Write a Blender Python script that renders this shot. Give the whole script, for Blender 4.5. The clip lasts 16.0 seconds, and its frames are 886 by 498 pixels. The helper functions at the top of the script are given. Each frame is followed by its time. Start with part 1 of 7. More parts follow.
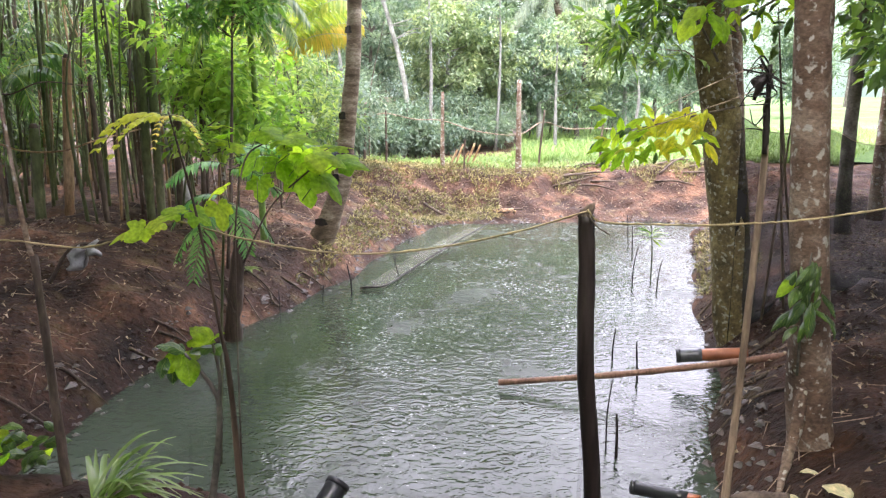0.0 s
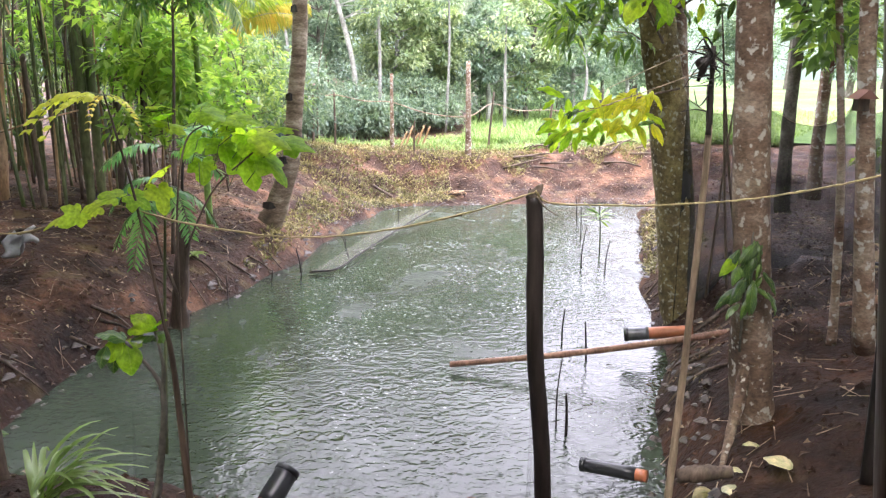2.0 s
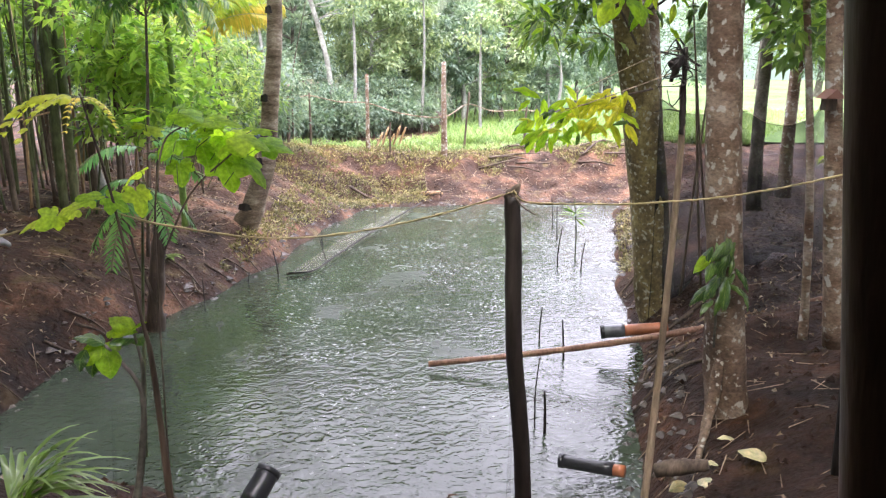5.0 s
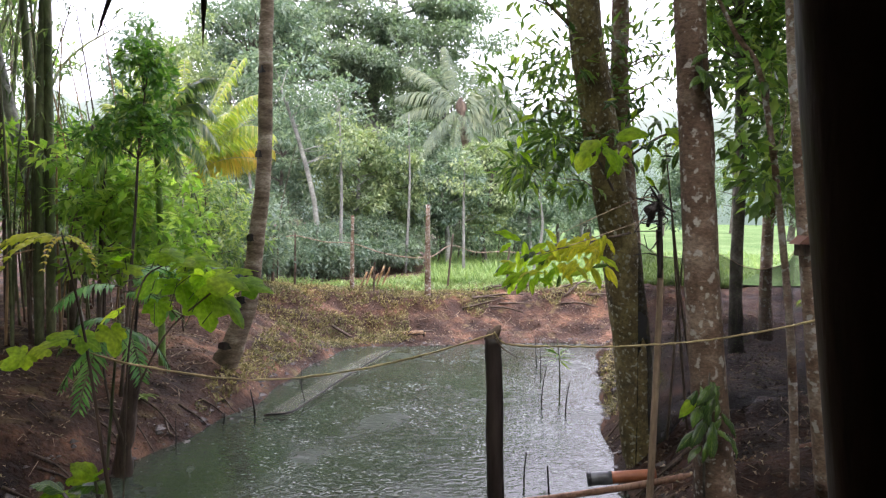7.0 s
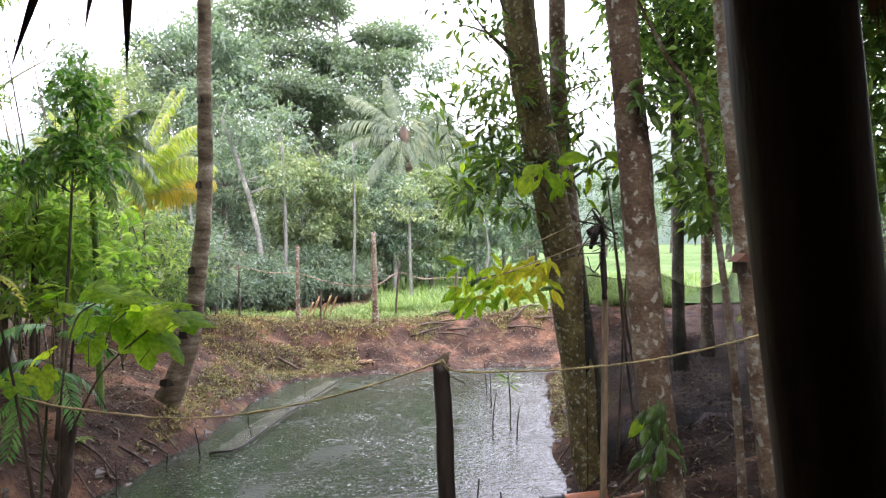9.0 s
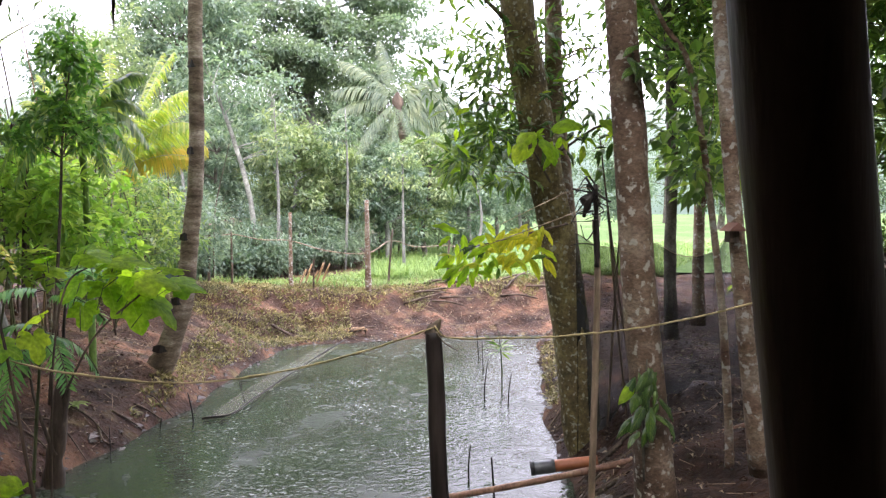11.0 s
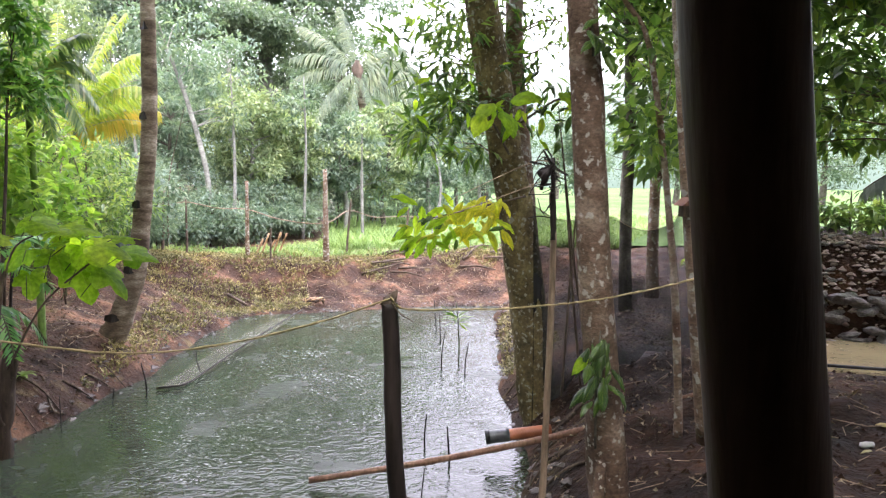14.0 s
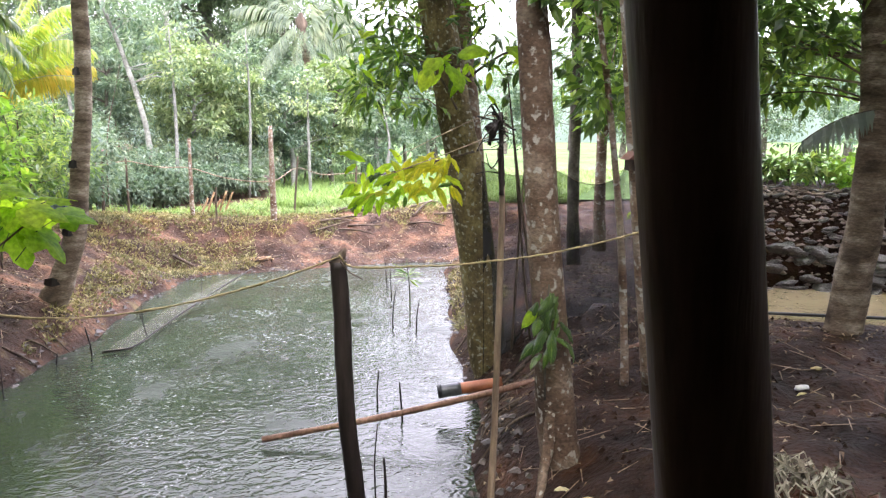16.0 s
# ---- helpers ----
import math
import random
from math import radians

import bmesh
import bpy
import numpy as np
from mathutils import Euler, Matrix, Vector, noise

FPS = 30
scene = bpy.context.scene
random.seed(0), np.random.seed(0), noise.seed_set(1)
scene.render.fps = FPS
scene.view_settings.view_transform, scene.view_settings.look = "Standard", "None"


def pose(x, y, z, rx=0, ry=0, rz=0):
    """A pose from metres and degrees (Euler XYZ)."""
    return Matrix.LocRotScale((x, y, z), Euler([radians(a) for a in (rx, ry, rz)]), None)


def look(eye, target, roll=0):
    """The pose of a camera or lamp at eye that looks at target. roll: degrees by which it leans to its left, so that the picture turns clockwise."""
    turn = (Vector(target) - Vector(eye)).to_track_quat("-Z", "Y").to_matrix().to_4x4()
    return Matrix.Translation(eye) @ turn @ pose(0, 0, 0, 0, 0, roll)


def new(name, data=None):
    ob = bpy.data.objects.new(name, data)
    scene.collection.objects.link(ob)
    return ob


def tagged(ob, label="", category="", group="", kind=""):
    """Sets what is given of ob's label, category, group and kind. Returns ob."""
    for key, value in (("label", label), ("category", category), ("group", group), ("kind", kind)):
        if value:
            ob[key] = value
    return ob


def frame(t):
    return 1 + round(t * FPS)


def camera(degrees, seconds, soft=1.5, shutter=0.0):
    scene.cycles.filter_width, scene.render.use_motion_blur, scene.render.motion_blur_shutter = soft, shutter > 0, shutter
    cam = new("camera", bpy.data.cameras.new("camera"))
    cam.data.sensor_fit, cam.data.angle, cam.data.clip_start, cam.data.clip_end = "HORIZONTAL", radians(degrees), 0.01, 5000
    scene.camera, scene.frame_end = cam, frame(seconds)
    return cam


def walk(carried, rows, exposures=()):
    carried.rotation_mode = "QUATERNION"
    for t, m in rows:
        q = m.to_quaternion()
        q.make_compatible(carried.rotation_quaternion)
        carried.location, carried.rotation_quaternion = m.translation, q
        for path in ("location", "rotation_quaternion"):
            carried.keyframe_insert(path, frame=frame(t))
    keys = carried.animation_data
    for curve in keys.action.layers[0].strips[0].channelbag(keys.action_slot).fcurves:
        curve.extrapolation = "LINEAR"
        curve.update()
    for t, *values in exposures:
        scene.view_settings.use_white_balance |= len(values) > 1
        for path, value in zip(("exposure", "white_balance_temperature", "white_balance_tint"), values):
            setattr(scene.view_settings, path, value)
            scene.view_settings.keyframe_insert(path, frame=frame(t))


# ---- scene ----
cam = camera(60.6, 16.0, soft=1.3)
PATH = [
    (0, (0.144, 0.045, 2.444), (0.108, 2.003, 2.039), -0.0),
    (0.5, (0.144, 0.051, 2.44), (0.103, 2.009, 2.036), 0.1),
    (1, (0.143, 0.039, 2.438), (0.122, 1.995, 2.021), 0.2),
    (1.5, (0.152, 0.065, 2.436), (0.203, 2.016, 1.999), 0.3),
    (2, (0.155, 0.069, 2.438), (0.247, 2.016, 1.988), 0.2),
    (2.5, (0.15, 0.037, 2.444), (0.256, 1.981, 1.987), -0.2),
    (3, (0.144, 0.039, 2.442), (0.259, 1.982, 1.98), -0.2),
    (3.2, (0.142, 0.042, 2.44), (0.264, 1.982, 1.970), -0.2),
    (5.3, (0.143, 0.043, 2.441), (0.303, 1.989, 2.005), 0.2),
    (5.5, (0.143, 0.042, 2.443), (0.308, 2.004, 2.094), 0.2),
    (6, (0.144, 0.044, 2.441), (0.314, 2.02, 2.187), 0.5),
    (6.5, (0.149, 0.046, 2.437), (0.325, 2.031, 2.275), 0.9),
    (7, (0.158, 0.06, 2.445), (0.356, 2.048, 2.36), 0.7),
    (7.5, (0.166, 0.069, 2.445), (0.395, 2.056, 2.439), -0.1),
    (8, (0.174, 0.074, 2.447), (0.439, 2.057, 2.458), -0.7),
    (8.5, (0.175, 0.075, 2.447), (0.476, 2.052, 2.456), -0.8),
    (9, (0.168, 0.081, 2.446), (0.505, 2.053, 2.431), -0.8),
    (11.5, (0.17, 0.087, 2.439), (0.524, 2.052, 2.329), -0.4),
    (12, (0.168, 0.084, 2.444), (0.529, 2.047, 2.322), -0.4),
    (12.5, (0.168, 0.092, 2.442), (0.568, 2.047, 2.301), -0.2),
    (13, (0.161, 0.082, 2.435), (0.595, 2.028, 2.277), 0.1),
    (13.5, (0.169, 0.082, 2.44), (0.603, 2.028, 2.272), 0.3),
    (14, (0.178, 0.088, 2.442), (0.636, 2.026, 2.267), 0.4),
    (14.5, (0.19, 0.097, 2.437), (0.723, 2.016, 2.252), 0.5),
    (15, (0.196, 0.102, 2.438), (0.771, 2.007, 2.242), 0.5),
    (15.5, (0.186, 0.095, 2.44), (0.77, 1.993, 2.201), 0.2),
    (16, (0.186, 0.1, 2.442), (0.768, 1.992, 2.153), -0.1),
]
EXPOSURES = [(0.0, 1.12), (3.0, 1.30), (5.5, 1.0), (6.5, 0.55), (7.5, 0.0), (8.5, 0.08), (9.0, 0.40), (11.5, 0.62), (13.0, 0.76), (14.5, 0.86), (16.0, 1.03)]
walk(cam, [(t, look(eye, target, roll)) for t, eye, target, roll in PATH], EXPOSURES)

# ---- world and light: overcast, raining ----
world = bpy.data.worlds.new("overcast_sky")
scene.world = world
world.use_nodes = True
wn = world.node_tree
wn.nodes.clear()
sky = wn.nodes.new("ShaderNodeTexSky")
sky.sky_type = "NISHITA"
sky.sun_disc = False
sky.sun_elevation = radians(58)
sky.sun_rotation = radians(200)
sky.dust_density = 6.0
sky_bg = wn.nodes.new("ShaderNodeBackground")
sky_bg.inputs["Strength"].default_value = 0.10
cloud_bg = wn.nodes.new("ShaderNodeBackground")
cloud_bg.inputs["Color"].default_value = (1.01, 0.95, 1.15, 1)
# overcast: the zenith three times as bright as the horizon
w_tc = wn.nodes.new("ShaderNodeTexCoord")
w_sep = wn.nodes.new("ShaderNodeSeparateXYZ")
w_map = wn.nodes.new("ShaderNodeMapRange")
w_map.inputs["To Min"].default_value, w_map.inputs["To Max"].default_value = 2.0, 5.5
wn.links.new(w_tc.outputs["Generated"], w_sep.inputs[0])
wn.links.new(w_sep.outputs["Z"], w_map.inputs["Value"])
wn.links.new(w_map.outputs["Result"], cloud_bg.inputs["Strength"])
add_bg = wn.nodes.new("ShaderNodeAddShader")
w_out = wn.nodes.new("ShaderNodeOutputWorld")
wn.links.new(sky.outputs["Color"], sky_bg.inputs["Color"])
wn.links.new(sky_bg.outputs[0], add_bg.inputs[0])
wn.links.new(cloud_bg.outputs[0], add_bg.inputs[1])
wn.links.new(add_bg.outputs[0], w_out.inputs["Surface"])

sun = new("sun", bpy.data.lights.new("sun", "SUN"))
sun.data.energy = 0.9
sun.data.angle = radians(25)
sun.data.color = (1.0, 0.97, 0.92)
sun.matrix_world = look((-8, -20, 40), (2, 12, 0))


# ---- materials ----
def material(name):
    m = bpy.data.materials.new(name)
    m.use_nodes = True
    nt = m.node_tree
    return m, nt, nt.nodes["Principled BSDF"]


def ramp_node(nt, stops):
    r = nt.nodes.new("ShaderNodeValToRGB")
    el = r.color_ramp.elements
    while len(el) < len(stops):
        el.new(0.5)
    for e, (p, c) in zip(el, stops):
        e.position = p
        e.color = (*c, 1)
    return r


def noise_node(nt, scale, detail=4.0, rough=0.55, stretch=None, dist=0.0):
    n = nt.nodes.new("ShaderNodeTexNoise")
    n.inputs["Scale"].default_value = scale
    n.inputs["Detail"].default_value = detail
    n.inputs["Roughness"].default_value = rough
    n.inputs["Distortion"].default_value = dist
    tc = nt.nodes.new("ShaderNodeTexCoord")
    if stretch:
        mp = nt.nodes.new("ShaderNodeMapping")
        mp.inputs["Scale"].default_value = stretch
        nt.links.new(tc.outputs["Object"], mp.inputs["Vector"])
        nt.links.new(mp.outputs["Vector"], n.inputs["Vector"])
    else:
        nt.links.new(tc.outputs["Object"], n.inputs["Vector"])
    return n


def mix_rgb(nt, fac, a, b, mode="MIX"):
    m = nt.nodes.new("ShaderNodeMix")
    m.data_type = "RGBA"
    m.blend_type = mode
    for sock, v in ((m.inputs[0], fac), (m.inputs[6], a), (m.inputs[7], b)):
        if isinstance(v, (int, float)):
            sock.default_value = v
        elif isinstance(v, tuple):
            sock.default_value = (*v, 1)
        else:
            nt.links.new(v, sock)
    return m.outputs[2]


def bump(nt, bsdf, heights, strength=0.5, distance=0.02):
    last = None
    for h, d in heights:
        b = nt.nodes.new("ShaderNodeBump")
        b.inputs["Strength"].default_value = strength
        b.inputs["Distance"].default_value = d
        nt.links.new(h, b.inputs["Height"])
        if last is not None:
            nt.links.new(last, b.inputs["Normal"])
        last = b.outputs["Normal"]
    nt.links.new(last, bsdf.inputs["Normal"])


def rough_mat(name, dark, mid, light, scale=3.0, fine=30.0, rough=0.85, bump_d=0.02, stretch=None, spots=None, shine=0.2):
    """Earth, bark and wood: two scales of noise, with optional pale spots (lichen, sprouts)."""
    m, nt, b = material(name)
    n1 = noise_node(nt, scale, 5, 0.6, stretch)
    n2 = noise_node(nt, fine, 4, 0.6, stretch)
    r1 = ramp_node(nt, [(0.32, dark), (0.52, mid), (0.70, light)])
    nt.links.new(n1.outputs["Fac"], r1.inputs["Fac"])
    r2 = ramp_node(nt, [(0.3, (0.55, 0.55, 0.55)), (0.7, (1.3, 1.3, 1.3))])
    nt.links.new(n2.outputs["Fac"], r2.inputs["Fac"])
    col = mix_rgb(nt, 1.0, r1.outputs["Color"], r2.outputs["Color"], "MULTIPLY")
    if spots:
        c, sc, lo, hi = spots
        n3 = noise_node(nt, sc, 3, 0.5)
        r3 = ramp_node(nt, [(lo, (0, 0, 0)), (hi, (1, 1, 1))])
        nt.links.new(n3.outputs["Fac"], r3.inputs["Fac"])
        col = mix_rgb(nt, r3.outputs["Color"], col, c)
    nt.links.new(col, b.inputs["Base Color"])
    b.inputs["Roughness"].default_value = rough
    b.inputs["Specular IOR Level"].default_value = shine
    bump(nt, b, [(n1.outputs["Fac"], bump_d), (n2.outputs["Fac"], bump_d * 0.5)], 0.7)
    return m


def calc(nt, op, a, c=None):
    m = nt.nodes.new("ShaderNodeMath")
    m.operation = op
    for i, v in enumerate((a, c)):
        if v is None:
            continue
        if isinstance(v, (int, float)):
            m.inputs[i].default_value = v
        else:
            nt.links.new(v, m.inputs[i])
    return m.outputs[0]


def veins(nt, bsdf, col):
    """Paler midrib and side veins on a leaf that lies along its own y axis, and blotches."""
    tc = nt.nodes.new("ShaderNodeTexCoord")
    sp = nt.nodes.new("ShaderNodeSeparateXYZ")
    nt.links.new(tc.outputs["Object"], sp.inputs[0])
    ax = calc(nt, "ABSOLUTE", sp.outputs["X"])
    rib = calc(nt, "LESS_THAN", ax, 0.012)
    wave_ = calc(nt, "FRACT", calc(nt, "SUBTRACT", calc(nt, "MULTIPLY", sp.outputs["Y"], 7.0), calc(nt, "MULTIPLY", ax, 5.0)))
    side = calc(nt, "LESS_THAN", wave_, 0.10)
    both = calc(nt, "MAXIMUM", rib, calc(nt, "MULTIPLY", side, 0.6))
    out = mix_rgb(nt, calc(nt, "MULTIPLY", both, 0.45), col, (0.34, 0.40, 0.12))
    n = noise_node(nt, 6.0, 4, 0.6)
    r = ramp_node(nt, [(0.35, (0.65, 0.72, 0.6)), (0.65, (1.25, 1.2, 1.05))])
    nt.links.new(n.outputs["Fac"], r.inputs["Fac"])
    out = mix_rgb(nt, 1.0, out, r.outputs["Color"], "MULTIPLY")
    bump(nt, bsdf, [(wave_, 0.02)], 0.4)
    return out


def leaf_mat(name, a, b_, c, through_light=0.35, rough=0.38, objectwise=False, wet=0.4):
    """Leaves: each one its own green, glossy with rain, letting light through."""
    m, nt, b = material(name)
    if objectwise:
        src = nt.nodes.new("ShaderNodeObjectInfo").outputs["Random"]
    else:
        src = nt.nodes.new("ShaderNodeNewGeometry").outputs["Random Per Island"]
    r = ramp_node(nt, [(0.0, a), (0.55, b_), (1.0, c)])
    nt.links.new(src, r.inputs["Fac"])
    n = noise_node(nt, 1.3, 2)
    r2 = ramp_node(nt, [(0.35, (0.72, 0.78, 0.75)), (0.68, (1.2, 1.15, 1.0))])
    nt.links.new(n.outputs["Fac"], r2.inputs["Fac"])
    col = mix_rgb(nt, 1.0, r.outputs["Color"], r2.outputs["Color"], "MULTIPLY")
    if objectwise:
        col = veins(nt, b, col)
    nt.links.new(col, b.inputs["Base Color"])
    b.inputs["Roughness"].default_value = rough
    b.inputs["Specular IOR Level"].default_value = wet
    tr = nt.nodes.new("ShaderNodeBsdfTranslucent")
    warm = mix_rgb(nt, 1.0, col, (1.45, 1.6, 0.85), "MULTIPLY")
    nt.links.new(warm, tr.inputs["Color"])
    mx = nt.nodes.new("ShaderNodeMixShader")
    mx.inputs[0].default_value = through_light
    nt.links.new(b.outputs[0], mx.inputs[1])
    nt.links.new(tr.outputs[0], mx.inputs[2])
    nt.links.new(mx.outputs[0], nt.nodes["Material Output"].inputs["Surface"])
    return m


def plain_mat(name, col, rough=0.6, scale=12.0, vary=0.25, metal=0.0):
    m, nt, b = material(name)
    n = noise_node(nt, scale, 5, 0.6)
    lo = tuple(v * (1 - vary) for v in col)
    hi = tuple(min(1, v * (1 + vary)) for v in col)
    r = ramp_node(nt, [(0.3, lo), (0.7, hi)])
    nt.links.new(n.outputs["Fac"], r.inputs["Fac"])
    nt.links.new(r.outputs["Color"], b.inputs["Base Color"])
    b.inputs["Roughness"].default_value = rough
    b.inputs["Metallic"].default_value = metal
    bump(nt, b, [(n.outputs["Fac"], 0.004)], 0.5)
    return m


def net_mat(name, col, cover):
    """Fine netting, far finer than can be seen singly: partly open cloth."""
    m, nt, b = material(name)
    b.inputs["Base Color"].default_value = (*col, 1)
    b.inputs["Roughness"].default_value = 0.8
    t = nt.nodes.new("ShaderNodeBsdfTransparent")
    n = noise_node(nt, 2.0, 3)
    mr = nt.nodes.new("ShaderNodeMapRange")
    mr.inputs["From Min"].default_value, mr.inputs["From Max"].default_value = 0.3, 0.7
    mr.inputs["To Min"].default_value, mr.inputs["To Max"].default_value = cover * 0.6, cover * 1.3
    nt.links.new(n.outputs["Fac"], mr.inputs["Value"])
    mx = nt.nodes.new("ShaderNodeMixShader")
    nt.links.new(mr.outputs["Result"], mx.inputs[0])
    nt.links.new(t.outputs[0], mx.inputs[1])
    nt.links.new(b.outputs[0], mx.inputs[2])
    nt.links.new(mx.outputs[0], nt.nodes["Material Output"].inputs["Surface"])
    return m


def water_mat(name, deep, amount):
    """Murky water: fine chop and rings of falling drops, calmer in patches."""
    m, nt, b = material(name)
    n = noise_node(nt, 0.5, 3)
    r = ramp_node(nt, [(0.35, tuple(v * 0.8 for v in deep)), (0.65, tuple(v * 1.2 for v in deep))])
    nt.links.new(n.outputs["Fac"], r.inputs["Fac"])
    nt.links.new(r.outputs["Color"], b.inputs["Base Color"])
    rain = noise_node(nt, 1.1, 4, 0.6, (1.0, 0.8, 1.0), 0.4)
    rm = nt.nodes.new("ShaderNodeMapRange")
    rm.inputs["From Min"].default_value, rm.inputs["From Max"].default_value = 0.50, 0.62
    rm.inputs["To Min"].default_value, rm.inputs["To Max"].default_value = 0.05, 0.30
    nt.links.new(rain.outputs["Fac"], rm.inputs["Value"])
    nt.links.new(rm.outputs["Result"], b.inputs["Roughness"])
    b.inputs["IOR"].default_value = 1.333
    calm = noise_node(nt, 0.42, 3, 0.6, (1.0, 0.7, 1.0))
    cr = nt.nodes.new("ShaderNodeMapRange")
    cr.inputs["From Min"].default_value, cr.inputs["From Max"].default_value = 0.40, 0.60
    cr.inputs["To Min"].default_value, cr.inputs["To Max"].default_value = 0.35, 1.0
    nt.links.new(calm.outputs["Fac"], cr.inputs["Value"])
    waves = noise_node(nt, 11.0, 2, 0.5, (0.9, 1.15, 1.0), 0.5)
    small = noise_node(nt, 30.0, 2, 0.5, None, 0.4)
    tc = nt.nodes.new("ShaderNodeTexCoord")
    heights = [(calc(nt, "MULTIPLY", waves.outputs["Fac"], cr.outputs["Result"]), 0.030 * amount),
               (calc(nt, "MULTIPLY", small.outputs["Fac"], cr.outputs["Result"]), 0.008 * amount)]
    # rings spread by drops: distance to scattered centres, waved and dying away
    for sc, freq, reach in ((2.3, 46.0, 0.34), (4.2, 40.0, 0.40), (7.5, 26.0, 0.45)):
        v = nt.nodes.new("ShaderNodeTexVoronoi")
        v.inputs["Scale"].default_value = sc
        nt.links.new(tc.outputs["Object"], v.inputs["Vector"])
        wave_ = calc(nt, "SINE", calc(nt, "MULTIPLY", v.outputs["Distance"], freq))
        fall = nt.nodes.new("ShaderNodeMapRange")
        fall.inputs["From Min"].default_value, fall.inputs["From Max"].default_value = 0.04, reach
        fall.inputs["To Min"].default_value, fall.inputs["To Max"].default_value = 1.0, 0.0
        nt.links.new(v.outputs["Distance"], fall.inputs["Value"])
        heights.append((calc(nt, "MULTIPLY", wave_, fall.outputs["Result"]), 0.011 / sc * amount))
    bump(nt, b, heights, 1.0)
    return m


M_EARTH = rough_mat("wet_red_earth", (0.014, 0.008, 0.005), (0.050, 0.027, 0.016), (0.16, 0.086, 0.047), 1.7, 19.0, 0.62, 0.11,
                    spots=((0.10, 0.075, 0.032), 2.6, 0.60, 0.74), shine=0.10)
# shade of hut and trees painted into the near earth; far earth multiplied lighter
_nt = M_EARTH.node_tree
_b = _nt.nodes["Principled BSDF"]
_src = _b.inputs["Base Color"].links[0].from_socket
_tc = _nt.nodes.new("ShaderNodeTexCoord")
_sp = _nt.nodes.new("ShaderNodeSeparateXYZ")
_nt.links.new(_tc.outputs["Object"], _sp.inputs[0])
_shade_fac = calc(_nt, "ADD", calc(_nt, "SUBTRACT", calc(_nt, "MULTIPLY", _sp.outputs["Y"], 0.10), calc(_nt, "MULTIPLY", calc(_nt, "MAXIMUM", calc(_nt, "SUBTRACT", _sp.outputs["X"], 1.8), 0.0), 0.13)), calc(_nt, "MULTIPLY", noise_node(_nt, 0.8, 4, 0.6).outputs["Fac"], 0.8))
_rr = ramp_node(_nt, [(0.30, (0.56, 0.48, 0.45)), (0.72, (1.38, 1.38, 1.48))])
_nt.links.new(calc(_nt, "SUBTRACT", _shade_fac, 0.62), _rr.inputs["Fac"])
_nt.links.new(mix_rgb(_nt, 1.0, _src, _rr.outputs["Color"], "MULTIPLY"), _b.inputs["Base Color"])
M_BARK_MOSS = rough_mat("mossy_bark", (0.06, 0.046, 0.022), (0.165, 0.13, 0.058), (0.30, 0.25, 0.11), 5.0, 36.0, 0.8, 0.03, (1, 1, 0.9),
                        ((0.34, 0.33, 0.25), 24.0, 0.585, 0.64))
M_BARK_PALE = rough_mat("lichen_bark", (0.10, 0.055, 0.034), (0.21, 0.15, 0.105), (0.34, 0.29, 0.23), 2.6, 40.0, 0.8, 0.022, (1, 1, 1.6),
                        ((0.40, 0.385, 0.34), 19.0, 0.565, 0.63))
M_BARK_BROWN = rough_mat("brown_lichen_bark", (0.06, 0.036, 0.024), (0.14, 0.094, 0.063), (0.27, 0.21, 0.155), 2.2, 40.0, 0.8, 0.022, (1, 1, 1.6),
                         ((0.36, 0.34, 0.29), 22.0, 0.575, 0.65))
M_BARK_PALM = rough_mat("palm_bark", (0.065, 0.046, 0.030), (0.18, 0.14, 0.097), (0.38, 0.33, 0.26), 2.4, 30.0, 0.85, 0.02, (1, 1, 3.0),
                        ((0.045, 0.033, 0.022), 2.0, 0.56, 0.66))
# far bark: rain haze mixed into its colour, pale grey and low in contrast
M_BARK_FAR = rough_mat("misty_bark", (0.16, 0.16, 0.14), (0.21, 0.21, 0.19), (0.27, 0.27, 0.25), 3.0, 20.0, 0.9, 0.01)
_nt = M_BARK_PALM.node_tree
_b = _nt.nodes["Principled BSDF"]
_src = _b.inputs["Base Color"].links[0].from_socket
_tc = _nt.nodes.new("ShaderNodeTexCoord")
_wave = _nt.nodes.new("ShaderNodeTexWave")
_wave.bands_direction = "Z"
_wave.inputs["Scale"].default_value = 2.6
_wave.inputs["Distortion"].default_value = 2.5
_wave.inputs["Detail Scale"].default_value = 3.0
_nt.links.new(_tc.outputs["Object"], _wave.inputs["Vector"])
_rr = ramp_node(_nt, [(0.04, (0.80, 0.78, 0.74)), (0.20, (1.0, 1.0, 1.0))])
_nt.links.new(_wave.outputs["Fac"], _rr.inputs["Fac"])
_nt.links.new(mix_rgb(_nt, 1.0, _src, _rr.outputs["Color"], "MULTIPLY"), _b.inputs["Base Color"])
M_BARK_WHITE = rough_mat("white_bark", (0.16, 0.16, 0.14), (0.28, 0.28, 0.25), (0.42, 0.41, 0.37), 2.0, 20.0, 0.8, 0.01)
M_BARK_DARK = rough_mat("dark_bark", (0.05, 0.045, 0.035), (0.10, 0.09, 0.07), (0.17, 0.16, 0.13), 5.0, 35.0, 0.8, 0.01)
M_STICK = rough_mat("dead_wood", (0.05, 0.038, 0.028), (0.10, 0.075, 0.055), (0.17, 0.13, 0.095), 8.0, 50.0, 0.75, 0.008, (1, 1, 0.25))
M_POLE = rough_mat("weathered_pole", (0.17, 0.125, 0.085), (0.30, 0.225, 0.155), (0.42, 0.33, 0.23), 5.0, 40.0, 0.6, 0.004, (1, 1, 0.2))
